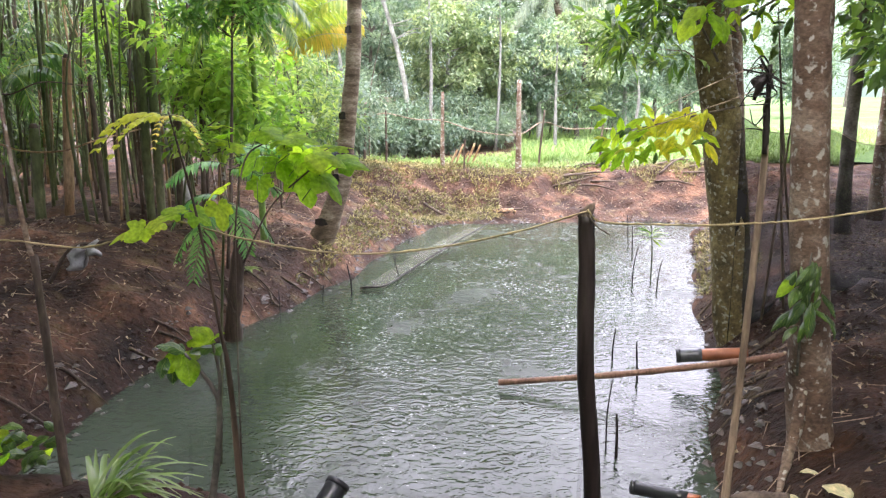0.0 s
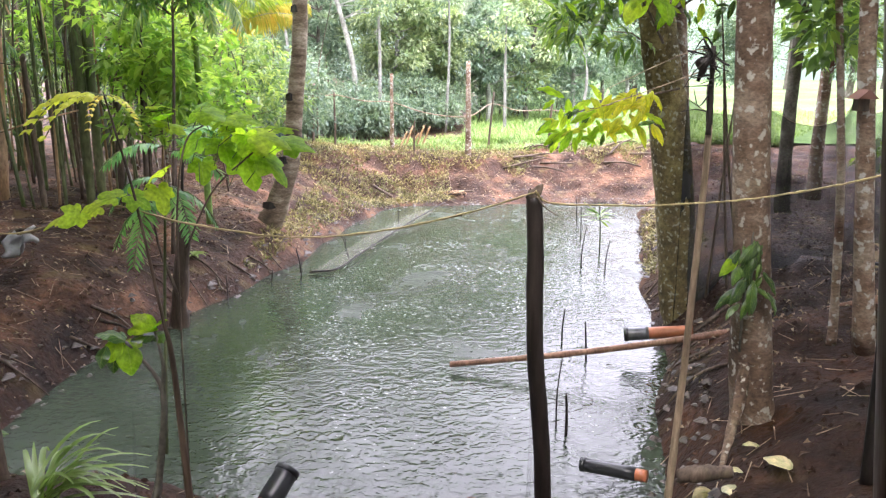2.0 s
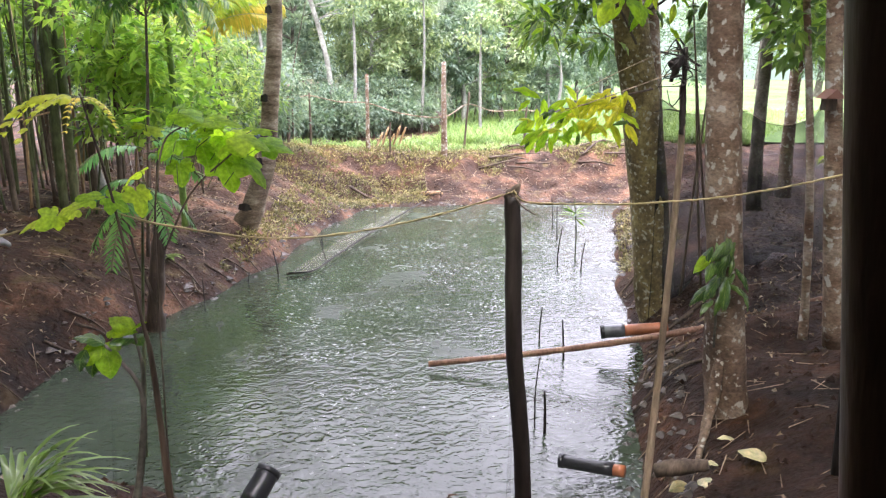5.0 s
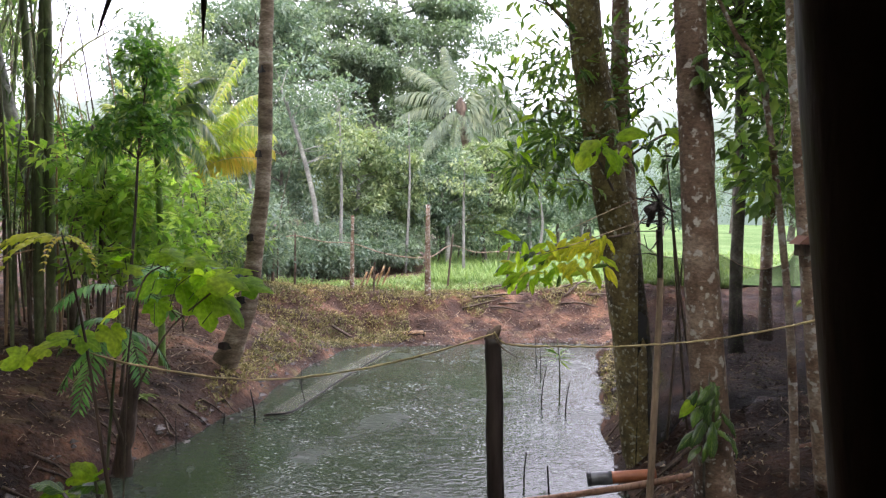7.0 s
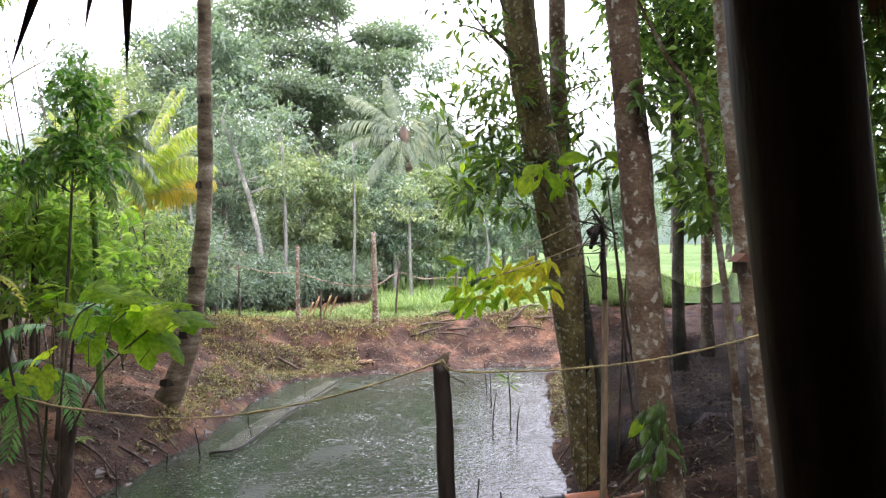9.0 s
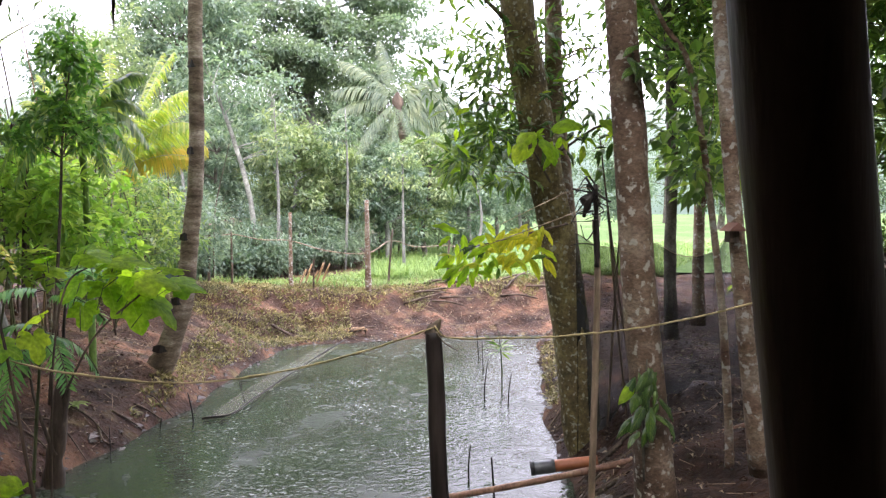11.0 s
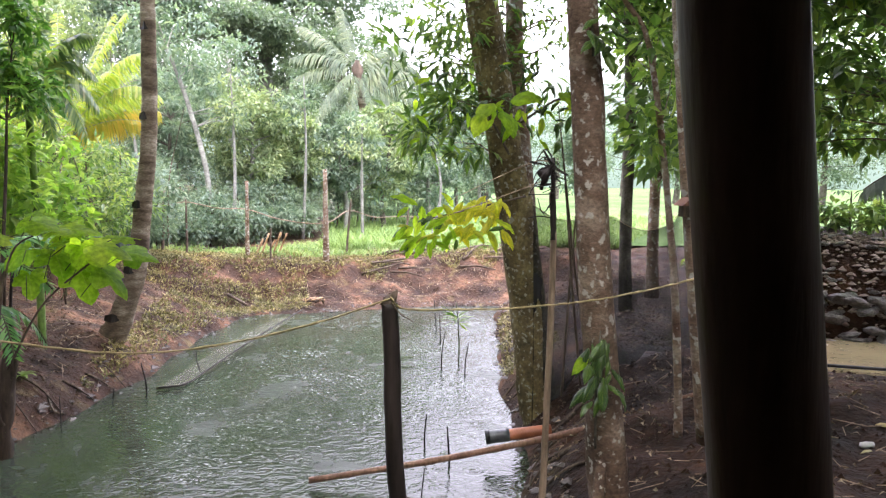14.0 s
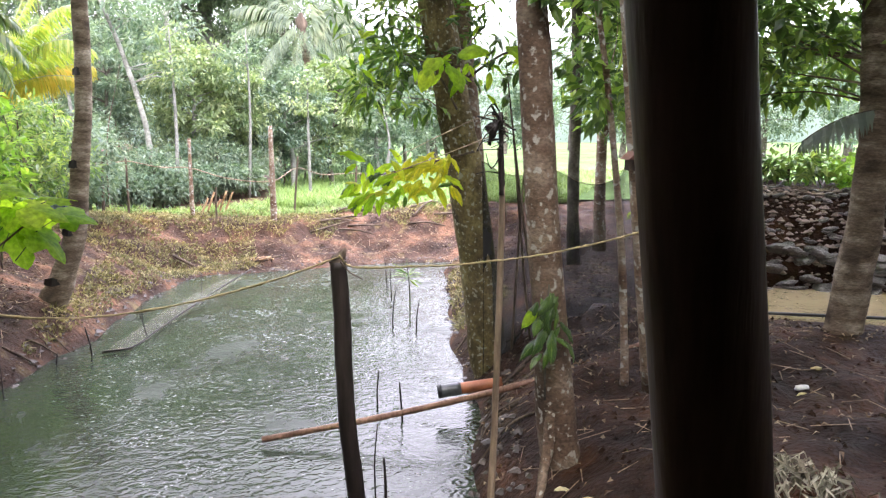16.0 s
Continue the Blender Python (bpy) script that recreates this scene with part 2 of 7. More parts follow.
M_BLACKWOOD = rough_mat("wet_black_wood", (0.008, 0.007, 0.006), (0.018, 0.014, 0.012), (0.038, 0.030, 0.025), 6.0, 40.0, 0.5, 0.006, (1, 1, 0.15))
M_POSTWOOD = rough_mat("dark_brown_wood", (0.035, 0.025, 0.017), (0.075, 0.052, 0.035), (0.14, 0.095, 0.062), 5.0, 40.0, 0.55, 0.006, (1, 1, 0.12))
M_HUTPOST = rough_mat("brown_hut_wood", (0.07, 0.048, 0.034), (0.15, 0.10, 0.07), (0.25, 0.175, 0.12), 4.0, 40.0, 0.5, 0.006, (1, 1, 0.12))
M_BAMBOO_DRY = rough_mat("dry_bamboo", (0.20, 0.12, 0.06), (0.34, 0.22, 0.12), (0.46, 0.33, 0.20), 4.0, 40.0, 0.45, 0.003, (1, 1, 0.3))
M_BAMBOO = rough_mat("green_bamboo", (0.055, 0.075, 0.03), (0.10, 0.12, 0.05), (0.19, 0.19, 0.10), 2.0, 25.0, 0.5, 0.003, (1, 1, 0.4))
M_GREENSTEM = rough_mat("bright_green_stem", (0.09, 0.16, 0.03), (0.16, 0.25, 0.06), (0.25, 0.33, 0.10), 3.0, 25.0, 0.4, 0.003, (1, 1, 0.5))
M_BAMBOO_RED = rough_mat("reddish_bamboo", (0.14, 0.075, 0.05), (0.25, 0.14, 0.095), (0.40, 0.27, 0.18), 4.0, 40.0, 0.5, 0.003, (1, 1, 0.3))
M_ROPE = plain_mat("hemp_rope", (0.27, 0.22, 0.105), 0.9, 60.0)
M_PIPE = plain_mat("orange_plastic", (0.34, 0.115, 0.05), 0.4, 8.0, 0.35)
M_PIPE_BLACK = plain_mat("black_rubber", (0.02, 0.021, 0.024), 0.35, 12.0, 0.4)
M_SLEEVE = plain_mat("grey_plastic_sleeve", (0.085, 0.092, 0.10), 0.3, 12.0, 0.5)
M_STONE = rough_mat("muddy_stone", (0.065, 0.058, 0.052), (0.15, 0.138, 0.125), (0.27, 0.25, 0.23), 3.0, 25.0, 0.45, 0.03, shine=0.4)
M_CLOD = rough_mat("brown_mud_clods", (0.13, 0.095, 0.078), (0.27, 0.21, 0.175), (0.44, 0.36, 0.31), 5.0, 30.0, 0.7, 0.02)
M_MUD = rough_mat("grey_shore_mud", (0.028, 0.022, 0.017), (0.065, 0.050, 0.040), (0.14, 0.115, 0.095), 4.0, 30.0, 0.4, 0.02, shine=0.4)
M_SACK = plain_mat("grey_plastic_sack", (0.22, 0.22, 0.21), 0.45, 9.0, 0.4)
M_RUST = plain_mat("rusty_wall", (0.13, 0.062, 0.045), 0.8, 1.5, 0.4)
M_TIN = plain_mat("tin_sheet", (0.42, 0.44, 0.45), 0.45, 2.0, 0.3)
M_THATCH = plain_mat("dry_thatch", (0.13, 0.10, 0.065), 0.9, 30.0, 0.4)
M_THATCH_RED = plain_mat("orange_dry_thatch", (0.36, 0.19, 0.06), 0.9, 30.0, 0.4)
M_FRAME_NET = net_mat("pale_net", (0.20, 0.20, 0.15), 0.26)
M_NET = net_mat("dark_net", (0.010, 0.010, 0.010), 0.11)
M_NET_BLACK = net_mat("black_net", (0.022, 0.024, 0.026), 0.70)
M_WATER = water_mat("pond_water", (0.035, 0.047, 0.031), 0.48)
M_WATER_MUD = water_mat("muddy_water", (0.30, 0.24, 0.14), 0.3)
M_SPLASH, _nt, _b = material("splash")
_b.inputs["Base Color"].default_value = (0.13, 0.15, 0.125, 1)
_b.inputs["Roughness"].default_value = 0.25

# greens of the far wood: haze mixed in, so paler, bluer, lower in contrast
L_FAR = leaf_mat("hazed_far_leaves", (0.09, 0.14, 0.115), (0.155, 0.21, 0.175), (0.25, 0.31, 0.26), 0.36, 0.5, wet=0.45)
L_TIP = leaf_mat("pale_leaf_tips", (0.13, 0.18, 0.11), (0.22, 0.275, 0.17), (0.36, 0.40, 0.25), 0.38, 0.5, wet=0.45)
L_DARK = leaf_mat("hazed_dark_leaves", (0.12, 0.165, 0.14), (0.18, 0.235, 0.20), (0.26, 0.32, 0.27), 0.48, 0.42, wet=1.0)
L_MID = leaf_mat("green_leaves", (0.035, 0.08, 0.02), (0.12, 0.21, 0.05), (0.29, 0.38, 0.10), 0.50, 0.32, wet=0.9)
L_LIGHT = leaf_mat("light_leaves", (0.075, 0.14, 0.045), (0.19, 0.275, 0.085), (0.38, 0.43, 0.17), 0.55, 0.30, wet=1.0)
L_PALM = leaf_mat("palm_leaflets", (0.06, 0.095, 0.055), (0.11, 0.15, 0.085), (0.18, 0.21, 0.12), 0.28, 0.4, wet=0.4)
L_PALM_ORANGE = leaf_mat("yellowing_palm_leaflets", (0.36, 0.34, 0.06), (0.50, 0.40, 0.08), (0.58, 0.40, 0.09), 0.45, 0.45)
M_RIB = plain_mat("pale_frond_midrib", (0.34, 0.36, 0.24), 0.5, 9.0, 0.2)
L_PALM_YOUNG = leaf_mat("young_palm_leaflets", (0.20, 0.28, 0.06), (0.32, 0.38, 0.09), (0.48, 0.44, 0.12), 0.52, 0.35)
L_BAMBOO = leaf_mat("bamboo_leaves", (0.03, 0.06, 0.022), (0.11, 0.18, 0.06), (0.30, 0.36, 0.15), 0.42, 0.30, wet=1.0)
L_BIG = leaf_mat("broad_leaves", (0.20, 0.34, 0.03), (0.33, 0.46, 0.045), (0.48, 0.54, 0.08), 0.78, 0.5, True, wet=0.25)
L_RICE = leaf_mat("rice_blades", (0.14, 0.22, 0.07), (0.19, 0.28, 0.10), (0.27, 0.34, 0.14), 0.30, 0.5)
L_WEED = leaf_mat("weeds", (0.09, 0.075, 0.035), (0.20, 0.18, 0.078), (0.38, 0.32, 0.19), 0.25, 0.7)
L_LITTER = leaf_mat("fallen_leaves", (0.05, 0.028, 0.016), (0.12, 0.075, 0.044), (0.36, 0.29, 0.22), 0.10, 0.5)
L_FERN = leaf_mat("blue_green_fern_leaflets", (0.07, 0.20, 0.06), (0.12, 0.29, 0.09), (0.21, 0.38, 0.13), 0.5, 0.4, wet=0.6)
L_ARCH = leaf_mat("yellow_green_leaflets", (0.26, 0.36, 0.05), (0.42, 0.44, 0.06), (0.58, 0.46, 0.08), 0.6, 0.45)
L_GLOSS = leaf_mat("glossy_dark_leaves", (0.05, 0.13, 0.025), (0.11, 0.24, 0.045), (0.24, 0.38, 0.08), 0.5, 0.3, wet=0.8)
L_BRIGHT = leaf_mat("bright_bank_leaves", (0.13, 0.24, 0.04), (0.24, 0.38, 0.07), (0.40, 0.50, 0.13), 0.55, 0.4, wet=0.6)
# green leaves darkened in colour to stand for shade deep in the left wood
L_DEEP = leaf_mat("shade_darkened_leaves", (0.015, 0.035, 0.012), (0.045, 0.09, 0.028), (0.13, 0.21, 0.07), 0.3, 0.3, wet=1.0)
L_GREY = leaf_mat("grey_drooping_leaves", (0.16, 0.19, 0.19), (0.22, 0.25, 0.25), (0.30, 0.33, 0.32), 0.2, 0.35)


# ---- building helpers ----
def mesh_of(name, verts, faces, mat, smooth=True):
    me = bpy.data.meshes.new(name)
    me.from_pydata([tuple(v) for v in np.asarray(verts, float).tolist()], [], [tuple(f) for f in (faces.tolist() if isinstance(faces, np.ndarray) else faces)])
    me.materials.append(mat)
    if smooth:
        me.shade_smooth()
    return me


def part(name, geo, mat, parent=None, label="", smooth=True):
    """One mesh object from (verts, faces) or a ready mesh, under a thing or a part."""
    me = geo if isinstance(geo, bpy.types.Mesh) else mesh_of(name, geo[0], geo[1], mat, smooth)
    ob = new(name, me)
    if parent is not None:
        ob.parent = parent
        ob.matrix_parent_inverse = Matrix.Translation(-parent.location)
    if label:
        tagged(ob, label)
    return ob


def thing(name, loc, label, category, group="", kind=""):
    ob = new(name)
    ob.empty_display_size = 0.1
    ob.location = loc
    return tagged(ob, label, category, group, kind)


def joined(pieces):
    vs, fs, k = [], [], 0
    for v, f in pieces:
        vs.append(np.asarray(v, float))
        fs += [tuple(i + k for i in q) for q in (f.tolist() if isinstance(f, np.ndarray) else f)]
        k += len(v)
    return np.concatenate(vs), fs


def spline(points, n):
    """Smooth line through a few points."""
    p = np.asarray(points, float)
    if len(p) == 2:
        s = np.linspace(0, 1, n)[:, None]
        return p[0] * (1 - s) + p[1] * s
    p = np.vstack([2 * p[0] - p[1], p, 2 * p[-1] - p[-2]])
    out = []
    for u in np.linspace(0, len(p) - 3 - 1e-6, n):
        i = int(u)
        t = u - i
        a, b, c, d = p[i], p[i + 1], p[i + 2], p[i + 3]
        out.append(0.5 * (2 * b + (c - a) * t + (2 * a - 5 * b + 4 * c - d) * t * t + (3 * b - a - 3 * c + d) * t ** 3))
    return np.array(out)


def tube(points, radii, n=12, sides=10, rough=0.0, seed=0, rings=0.0, ring_step=0.12, cap=True):
    """A tapered, slightly uneven stem; rings: the depth of scars or nodes round it."""
    rng = np.random.default_rng(seed)
    c = spline(points, n)
    r = np.interp(np.linspace(0, 1, n), np.linspace(0, 1, len(radii)), radii)
    tan = np.gradient(c, axis=0)
    tan /= np.linalg.norm(tan, axis=1, keepdims=True) + 1e-9
    ref = np.array([0.0, 1.0, 0.0]) if abs(tan[0][1]) < 0.9 else np.array([1.0, 0, 0])
    verts, ang = [], np.linspace(0, 2 * np.pi, sides, endpoint=False)
    length = np.concatenate([[0], np.cumsum(np.linalg.norm(np.diff(c, axis=0), axis=1))])
    lump = rng.normal(0, 1, (n, sides))
    lump = (lump + np.roll(lump, 1, 0) + np.roll(lump, 1, 1)) / 1.7
    for i in range(n):
        a = np.cross(tan[i], ref)
        a /= np.linalg.norm(a) + 1e-9
        b = np.cross(tan[i], a)
        rr = r[i] * (1 + rough * lump[i])
        if rings:
            rr = rr * (1 + rings * (((length[i] / ring_step) % 1.0) < 0.28))
        verts.append(c[i] + (np.cos(ang) * rr)[:, None] * a + (np.sin(ang) * rr)[:, None] * b)
    verts = np.concatenate(verts)
    faces = []
    for i in range(n - 1):
        for j in range(sides):
            k = (j + 1) % sides
            faces.append((i * sides + j, i * sides + k, (i + 1) * sides + k, (i + 1) * sides + j))
    if cap:
        faces.append(tuple(range(sides))[::-1])
        faces.append(tuple((n - 1) * sides + j for j in range(sides)))
    return verts, faces


def unit(v):
    return v / (np.linalg.norm(v, axis=-1, keepdims=True) + 1e-9)


def leaves(pos, way, length, width, rng, fold=0.18, curl=0.07):
    """Many small pointed leaves, each folded along its midrib: verts and triangles."""
    n = len(pos)
    way = unit(way)
    side = unit(np.cross(way, np.array([0, 0, 1.0]) + rng.normal(0, 0.35, (n, 3))))
    up = np.cross(side, way)
    L = (length * rng.uniform(0.65, 1.25, n))[:, None]
    W = (width * rng.uniform(0.7, 1.2, n))[:, None]
    mid = pos + way * L * 0.45 + up * L * curl * 0.4
    tip = pos + way * L - up * L * curl
    lf = mid + side * W * 0.5 + up * W * fold
    rt = mid - side * W * 0.5 + up * W * fold
    v = np.stack([pos, rt, mid, lf, tip], 1).reshape(-1, 3)
    k = (np.arange(n) * 5)[:, None]
    f = np.stack([k + [0, 1, 2], k + [0, 2, 3], k + [2, 1, 4], k + [3, 2, 4]], 1).reshape(-1, 3)
    return v, f


def in_ball(rng, n):
    return unit(rng.normal(size=(n, 3))) * rng.uniform(0, 1, (n, 1)) ** (1 / 3)


def cloud(rng, centre, size, clusters, per, length, width, spread, droop=0.3, shell=0.5, flat=0.55):
    """A crown: leaf clusters at uneven places within an ellipsoid, with gaps between. Returns leaf mesh and cluster centres."""
    c = in_ball(rng, clusters)
    r = np.linalg.norm(c, axis=1, keepdims=True)
    c = c / (r + 1e-9) * (shell + (1 - shell) * r) * rng.uniform(0.7, 1.12, (clusters, 1))
    c = np.asarray(centre) + c * np.asarray(size)
    w = rng.uniform(0.5, 1.4, (clusters, 1, 1))
    off = in_ball(rng, clusters * per).reshape(clusters, per, 3) * spread * w * np.array([1, 1, flat])
    pos = (c[:, None] + off).reshape(-1, 3)
    way = unit(off.reshape(-1, 3)) + rng.normal(0, 0.5, (clusters * per, 3)) + np.array([0, 0, -droop])
    return leaves(pos, way, length, width, rng), c


def limbs(rng, trunk_pts, ends, r0, mat_sides=5):
    """Thin branches from the nearest lower point of the trunk to the crown's clusters."""
    t = np.asarray(trunk_pts, float)
    out = []
    for e in ends:
        low = t[t[:, 2] < e[2] - 0.1]
        a = low[np.argmin(np.linalg.norm(low - e, axis=1) + 0.5 * (low[:, 2].max() - low[:, 2]))] if len(low) else t[0]
        m = a * 0.45 + e * 0.55 + rng.normal(0, 0.06, 3) * np.linalg.norm(e - a) + np.array([0, 0, 0.08 * np.linalg.norm(e - a)])
        out.append(tube([a, m, e], [r0, r0 * 0.6, r0 * 0.2], 5, mat_sides, cap=False))
    return joined(out)


def tree(name, label, category, pts, radii, bark, crowns, leaf, seed, rough=0.04, n=24, sides=12, rings=0.0, ring_step=0.12, limb_r=0.02, limb_every=3, group="", flat=0.55):
    """Trunk along pts, limbs and one leafy crown. crowns: (centre, size, clusters, per, leaf length, leaf width, spread)."""
    rng = np.random.default_rng(seed)
    th = thing(name, pts[0], label, category, group)
    part("trunk", tube(pts, radii, n, sides, rough, seed, rings, ring_step), bark, th)
    geo, ends = [], []
    for centre, size, clusters, per, ll, lw, spread in crowns:
        g, c = cloud(rng, centre, size, clusters, per, ll, lw, spread, flat=flat)
        geo.append(g)
        ends += list(c[::limb_every])
    if ends:
        tagged(part("branchwork", limbs(rng, spline(pts, 20), ends, limb_r), bark, th), kind="stuff")
    if geo:
        k, vs, fs = 0, [], []
        for v, f in geo:
            vs.append(v)
            fs.append(f + k)
            k += len(v)
        tagged(part("crown", (np.concatenate(vs), np.concatenate(fs)), leaf, th, smooth=False), kind="stuff")
    return th


def frond(rng, base, out, length, droop, leaflets, leaf_len, leaf_w, hang=0.5, arch=0.35):
    """A palm frond: bent midrib with two rows of narrow leaflets. out: level direction; arch: how steeply it rises first."""
    out = unit(np.array([out[0], out[1], 0.0]))
    s = np.linspace(0, 1, 9)
    line = np.asarray(base) + np.outer(s, out) * length * (1 - 0.22 * droop * s[:, None]) + np.outer(arch * s - droop * s ** 2, [0, 0, 1]) * length
    rib = tube(line, [0.028 * length / 3, 0.018 * length / 3, 0.005], 9, 4, cap=False)
    u = np.linspace(0.12, 0.99, leaflets)
    pos = np.stack([np.interp(u, s, line[:, i]) for i in range(3)], 1)
    tan = unit(np.stack([np.interp(u, s, np.gradient(line[:, i])) for i in range(3)], 1))
    side = unit(np.cross(tan, [0, 0, 1.0]))
    vs, fs, k = [], [], 0
    for sg in (1, -1):
        size = np.sin(np.pi * (0.12 + 0.8 * u)) ** 0.6
        way = unit(side * sg + tan * 0.55 + np.array([0, 0, -hang]) * rng.uniform(0.5, 1.5, (leaflets, 1)) + rng.normal(0, 0.08, (leaflets, 3)))
        L = (leaf_len * size * rng.uniform(0.85, 1.1, leaflets))[:, None]
        wv = tan * leaf_w * 0.5
        mid = pos + way * L * 0.5
        tip = pos + way * L * 0.97 + np.array([0, 0, -0.22]) * L * hang * 1.6
        v = np.stack([pos - wv * 0.5, pos + wv * 0.5, mid + wv, mid - wv, tip], 1).reshape(-1, 3)
        i = (np.arange(leaflets) * 5)[:, None] + k
        fs.append(np.stack([i + [0, 1, 2], i + [0, 2, 3], i + [3, 2, 4]], 1).reshape(-1, 3))
        vs.append(v)
        k += len(v)
    return rib, (np.concatenate(vs), np.concatenate(fs))


def palm(name, label, trunk_pts, trunk_r, heart, fronds, leaf, seed, rings=0.06, hang=0.42, rib_mat=None, wide=1.0, bark=None, count=54):
    """fronds: (compass degrees, length, arch, droop)."""
    rng = np.random.default_rng(seed)
    th = thing(name, trunk_pts[0], label, "palm tree")
    part("trunk", tube(trunk_pts, trunk_r, 60, 14, 0.03, seed, rings, 0.16), bark or M_BARK_PALM, th)
    for deg, length, arch, droop in fronds:
        a = radians(deg)
        rib, lv = frond(rng, heart, (math.cos(a), math.sin(a)), length, droop, count, length * 0.27, (length * 0.016 + 0.014) * wide, hang, arch)
        f = part("frond", lv, leaf, th, smooth=False)
        part("midrib", rib, rib_mat or L_PALM_YOUNG, f)
    return th


# ---- ground: one sheet with the pond, its banks, the field and the second pond ----
POND = np.array([(-2.35, 3.85), (-1.5, 3.65), (-0.75, 3.6), (-0.35, 3.35), (0.1, 3.1), (1.0, 3.05), (1.35, 3.3), (1.65, 3.9), (1.86, 4.75), (2.2, 5.6),
                 (2.52, 6.5), (2.76, 8.0), (3.28, 9.9), (4.2, 13.0), (4.75, 14.3), (3.4, 14.5), (1.2, 14.3), (0.1, 14.2), (-0.35, 13.6), (-0.9, 12.0),
                 (-1.3, 10.0), (-1.66, 8.95), (-2.15, 7.4), (-2.50, 6.5), (-2.70, 5.4), (-2.66, 4.5)])


def pond_distance(x, y):
    """Metres outside the pond's edge, negative within."""
    best = np.full(x.shape, 1e9)
    inside = np.zeros(x.shape, bool)
    for (ax, ay), (bx, by) in zip(POND, np.roll(POND, -1, 0)):
        ex, ey = bx - ax, by - ay
        t = np.clip(((x - ax) * ex + (y - ay) * ey) / (ex * ex + ey * ey), 0, 1)
        best = np.minimum(best, (x - ax - t * ex) ** 2 + (y - ay - t * ey) ** 2)
        cross = ((ay > y) != (by > y)) & (x < ex * (y - ay) / (ey + 1e-12) + ax)
        inside ^= cross
    d = np.sqrt(best)
    return np.where(inside, -d, d)


def sstep(a, b, v):
    t = np.clip((v - a) / (b - a), 0, 1)
    return t * t * (3 - 2 * t)


_wr = np.random.default_rng(5)
_waves = [(_wr.uniform(0, 6.28), _wr.uniform(0, 6.28), f * _wr.uniform(0.7, 1.3), a) for f, a in
          ((0.5, 0.05), (0.9, 0.06), (1.7, 0.05), (2.6, 0.045), (4.1, 0.035), (6.3, 0.026), (9.5, 0.019), (14.0, 0.014), (19.0, 0.010), (27.0, 0.007), (34.0, 0.005))]


def lumps(x, y):
    z = np.zeros(np.shape(x))
    for ang, ph, f, a in _waves:
        u, v = x * math.cos(ang) + y * math.sin(ang), -x * math.sin(ang) + y * math.cos(ang)
        z = z + a * np.sin(f * u + ph + 1.3 * np.sin(0.7 * f * v + 2 * ph)) * np.cos(0.8 * f * v + ph)
    return z


def height(x, y):
    x, y = np.asarray(x, float), np.asarray(y, float)
    d = pond_distance(x, y) + 0.12 * np.sin(2.3 * x + 1.7 * y) * np.sin(1.9 * y - x) * 0.6
    o = np.maximum(d, 0)
    left = 0.92 * (1 - np.exp(-o / 0.75))
    right = 0.84 * (1 - np.exp(-o / 0.62))
    side = sstep(-0.6, 0.6, x - (-0.6 + 0.28 * (y - 4)))
    z = left * (1 - side) + right * side
    far = 0.16 * np.minimum(o / 0.9, 1) + 0.62 * sstep(0.7, 2.3, o)
    wf = sstep(13.0, 14.6, y)
    z = z * (1 - wf) + far * wf
    near = 0.95 * (1 - np.exp(-o / 0.33))
    w_near = sstep(4.1, 3.2, y) * sstep(1.9, 1.2, x)
    z = z * (1 - w_near) + near * w_near
    base = 0.95 - 0.25 * sstep(15, 19, y)
    z = z + (base - z) * sstep(3.0, 8.0, o) * (1 - wf) + (0.72 - z) * sstep(3.2, 5, o) * wf
    z = z + lumps(x, y) * sstep(0.0, 0.5, o) * (1 - 0.8 * sstep(18.2, 19.5, y))
    z = np.where(d < 0, np.maximum(-0.7, d * 0.9), z)
    # the second pond, in a trench with a bank beyond it
    u = (x - 5.75) * 0.53 + (y - 6.3) * 0.85
    v = (x - 5.75) * 0.85 - (y - 6.3) * 0.53
    span = sstep(-1.6, -0.8, v) * sstep(12, 10, v)
    trench = sstep(-1.15, -0.85, u) * sstep(1.1, 0.85, u)
    z = z + (0.86 - z) * sstep(-2.2, -1.2, u) * sstep(2.5, 1.2, u) * span
    z = z - 0.35 * trench * span
    z = z + 0.95 * sstep(0.9, 1.7, u) * sstep(4.6, 2.4, u) * span
    return z


def ground_at(x, y):
    return float(height(np.array([x]), np.array([y]))[0])


def axis(fine_a, fine_b, step, lo, hi):
    a = list(np.arange(fine_a, fine_b, step))
    s, v = step, fine_b
    while v < hi:
        a.append(v)
        s *= 1.25
        v += s
    a.append(hi)
    s, v = step * 1.25, fine_a - step
    while v > lo:
        a.insert(0, v)
        s *= 1.25
        v -= s
    a.insert(0, lo)
    return np.array(a)


gx = axis(-6.0, 9.5, 0.075, -400, 500)
gy = axis(0.5, 19.0, 0.075, -200, 900)
GX, GY = np.meshgrid(gx, gy)
GZ = height(GX, GY)
nx, ny = len(gx), len(gy)
idx = np.arange(nx * ny).reshape(ny, nx)
gf = np.stack([idx[:-1, :-1], idx[:-1, 1:], idx[1:, 1:], idx[1:, :-1]], -1).reshape(-1, 4)
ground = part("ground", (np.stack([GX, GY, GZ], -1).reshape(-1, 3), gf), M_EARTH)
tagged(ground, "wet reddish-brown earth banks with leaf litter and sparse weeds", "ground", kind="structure")

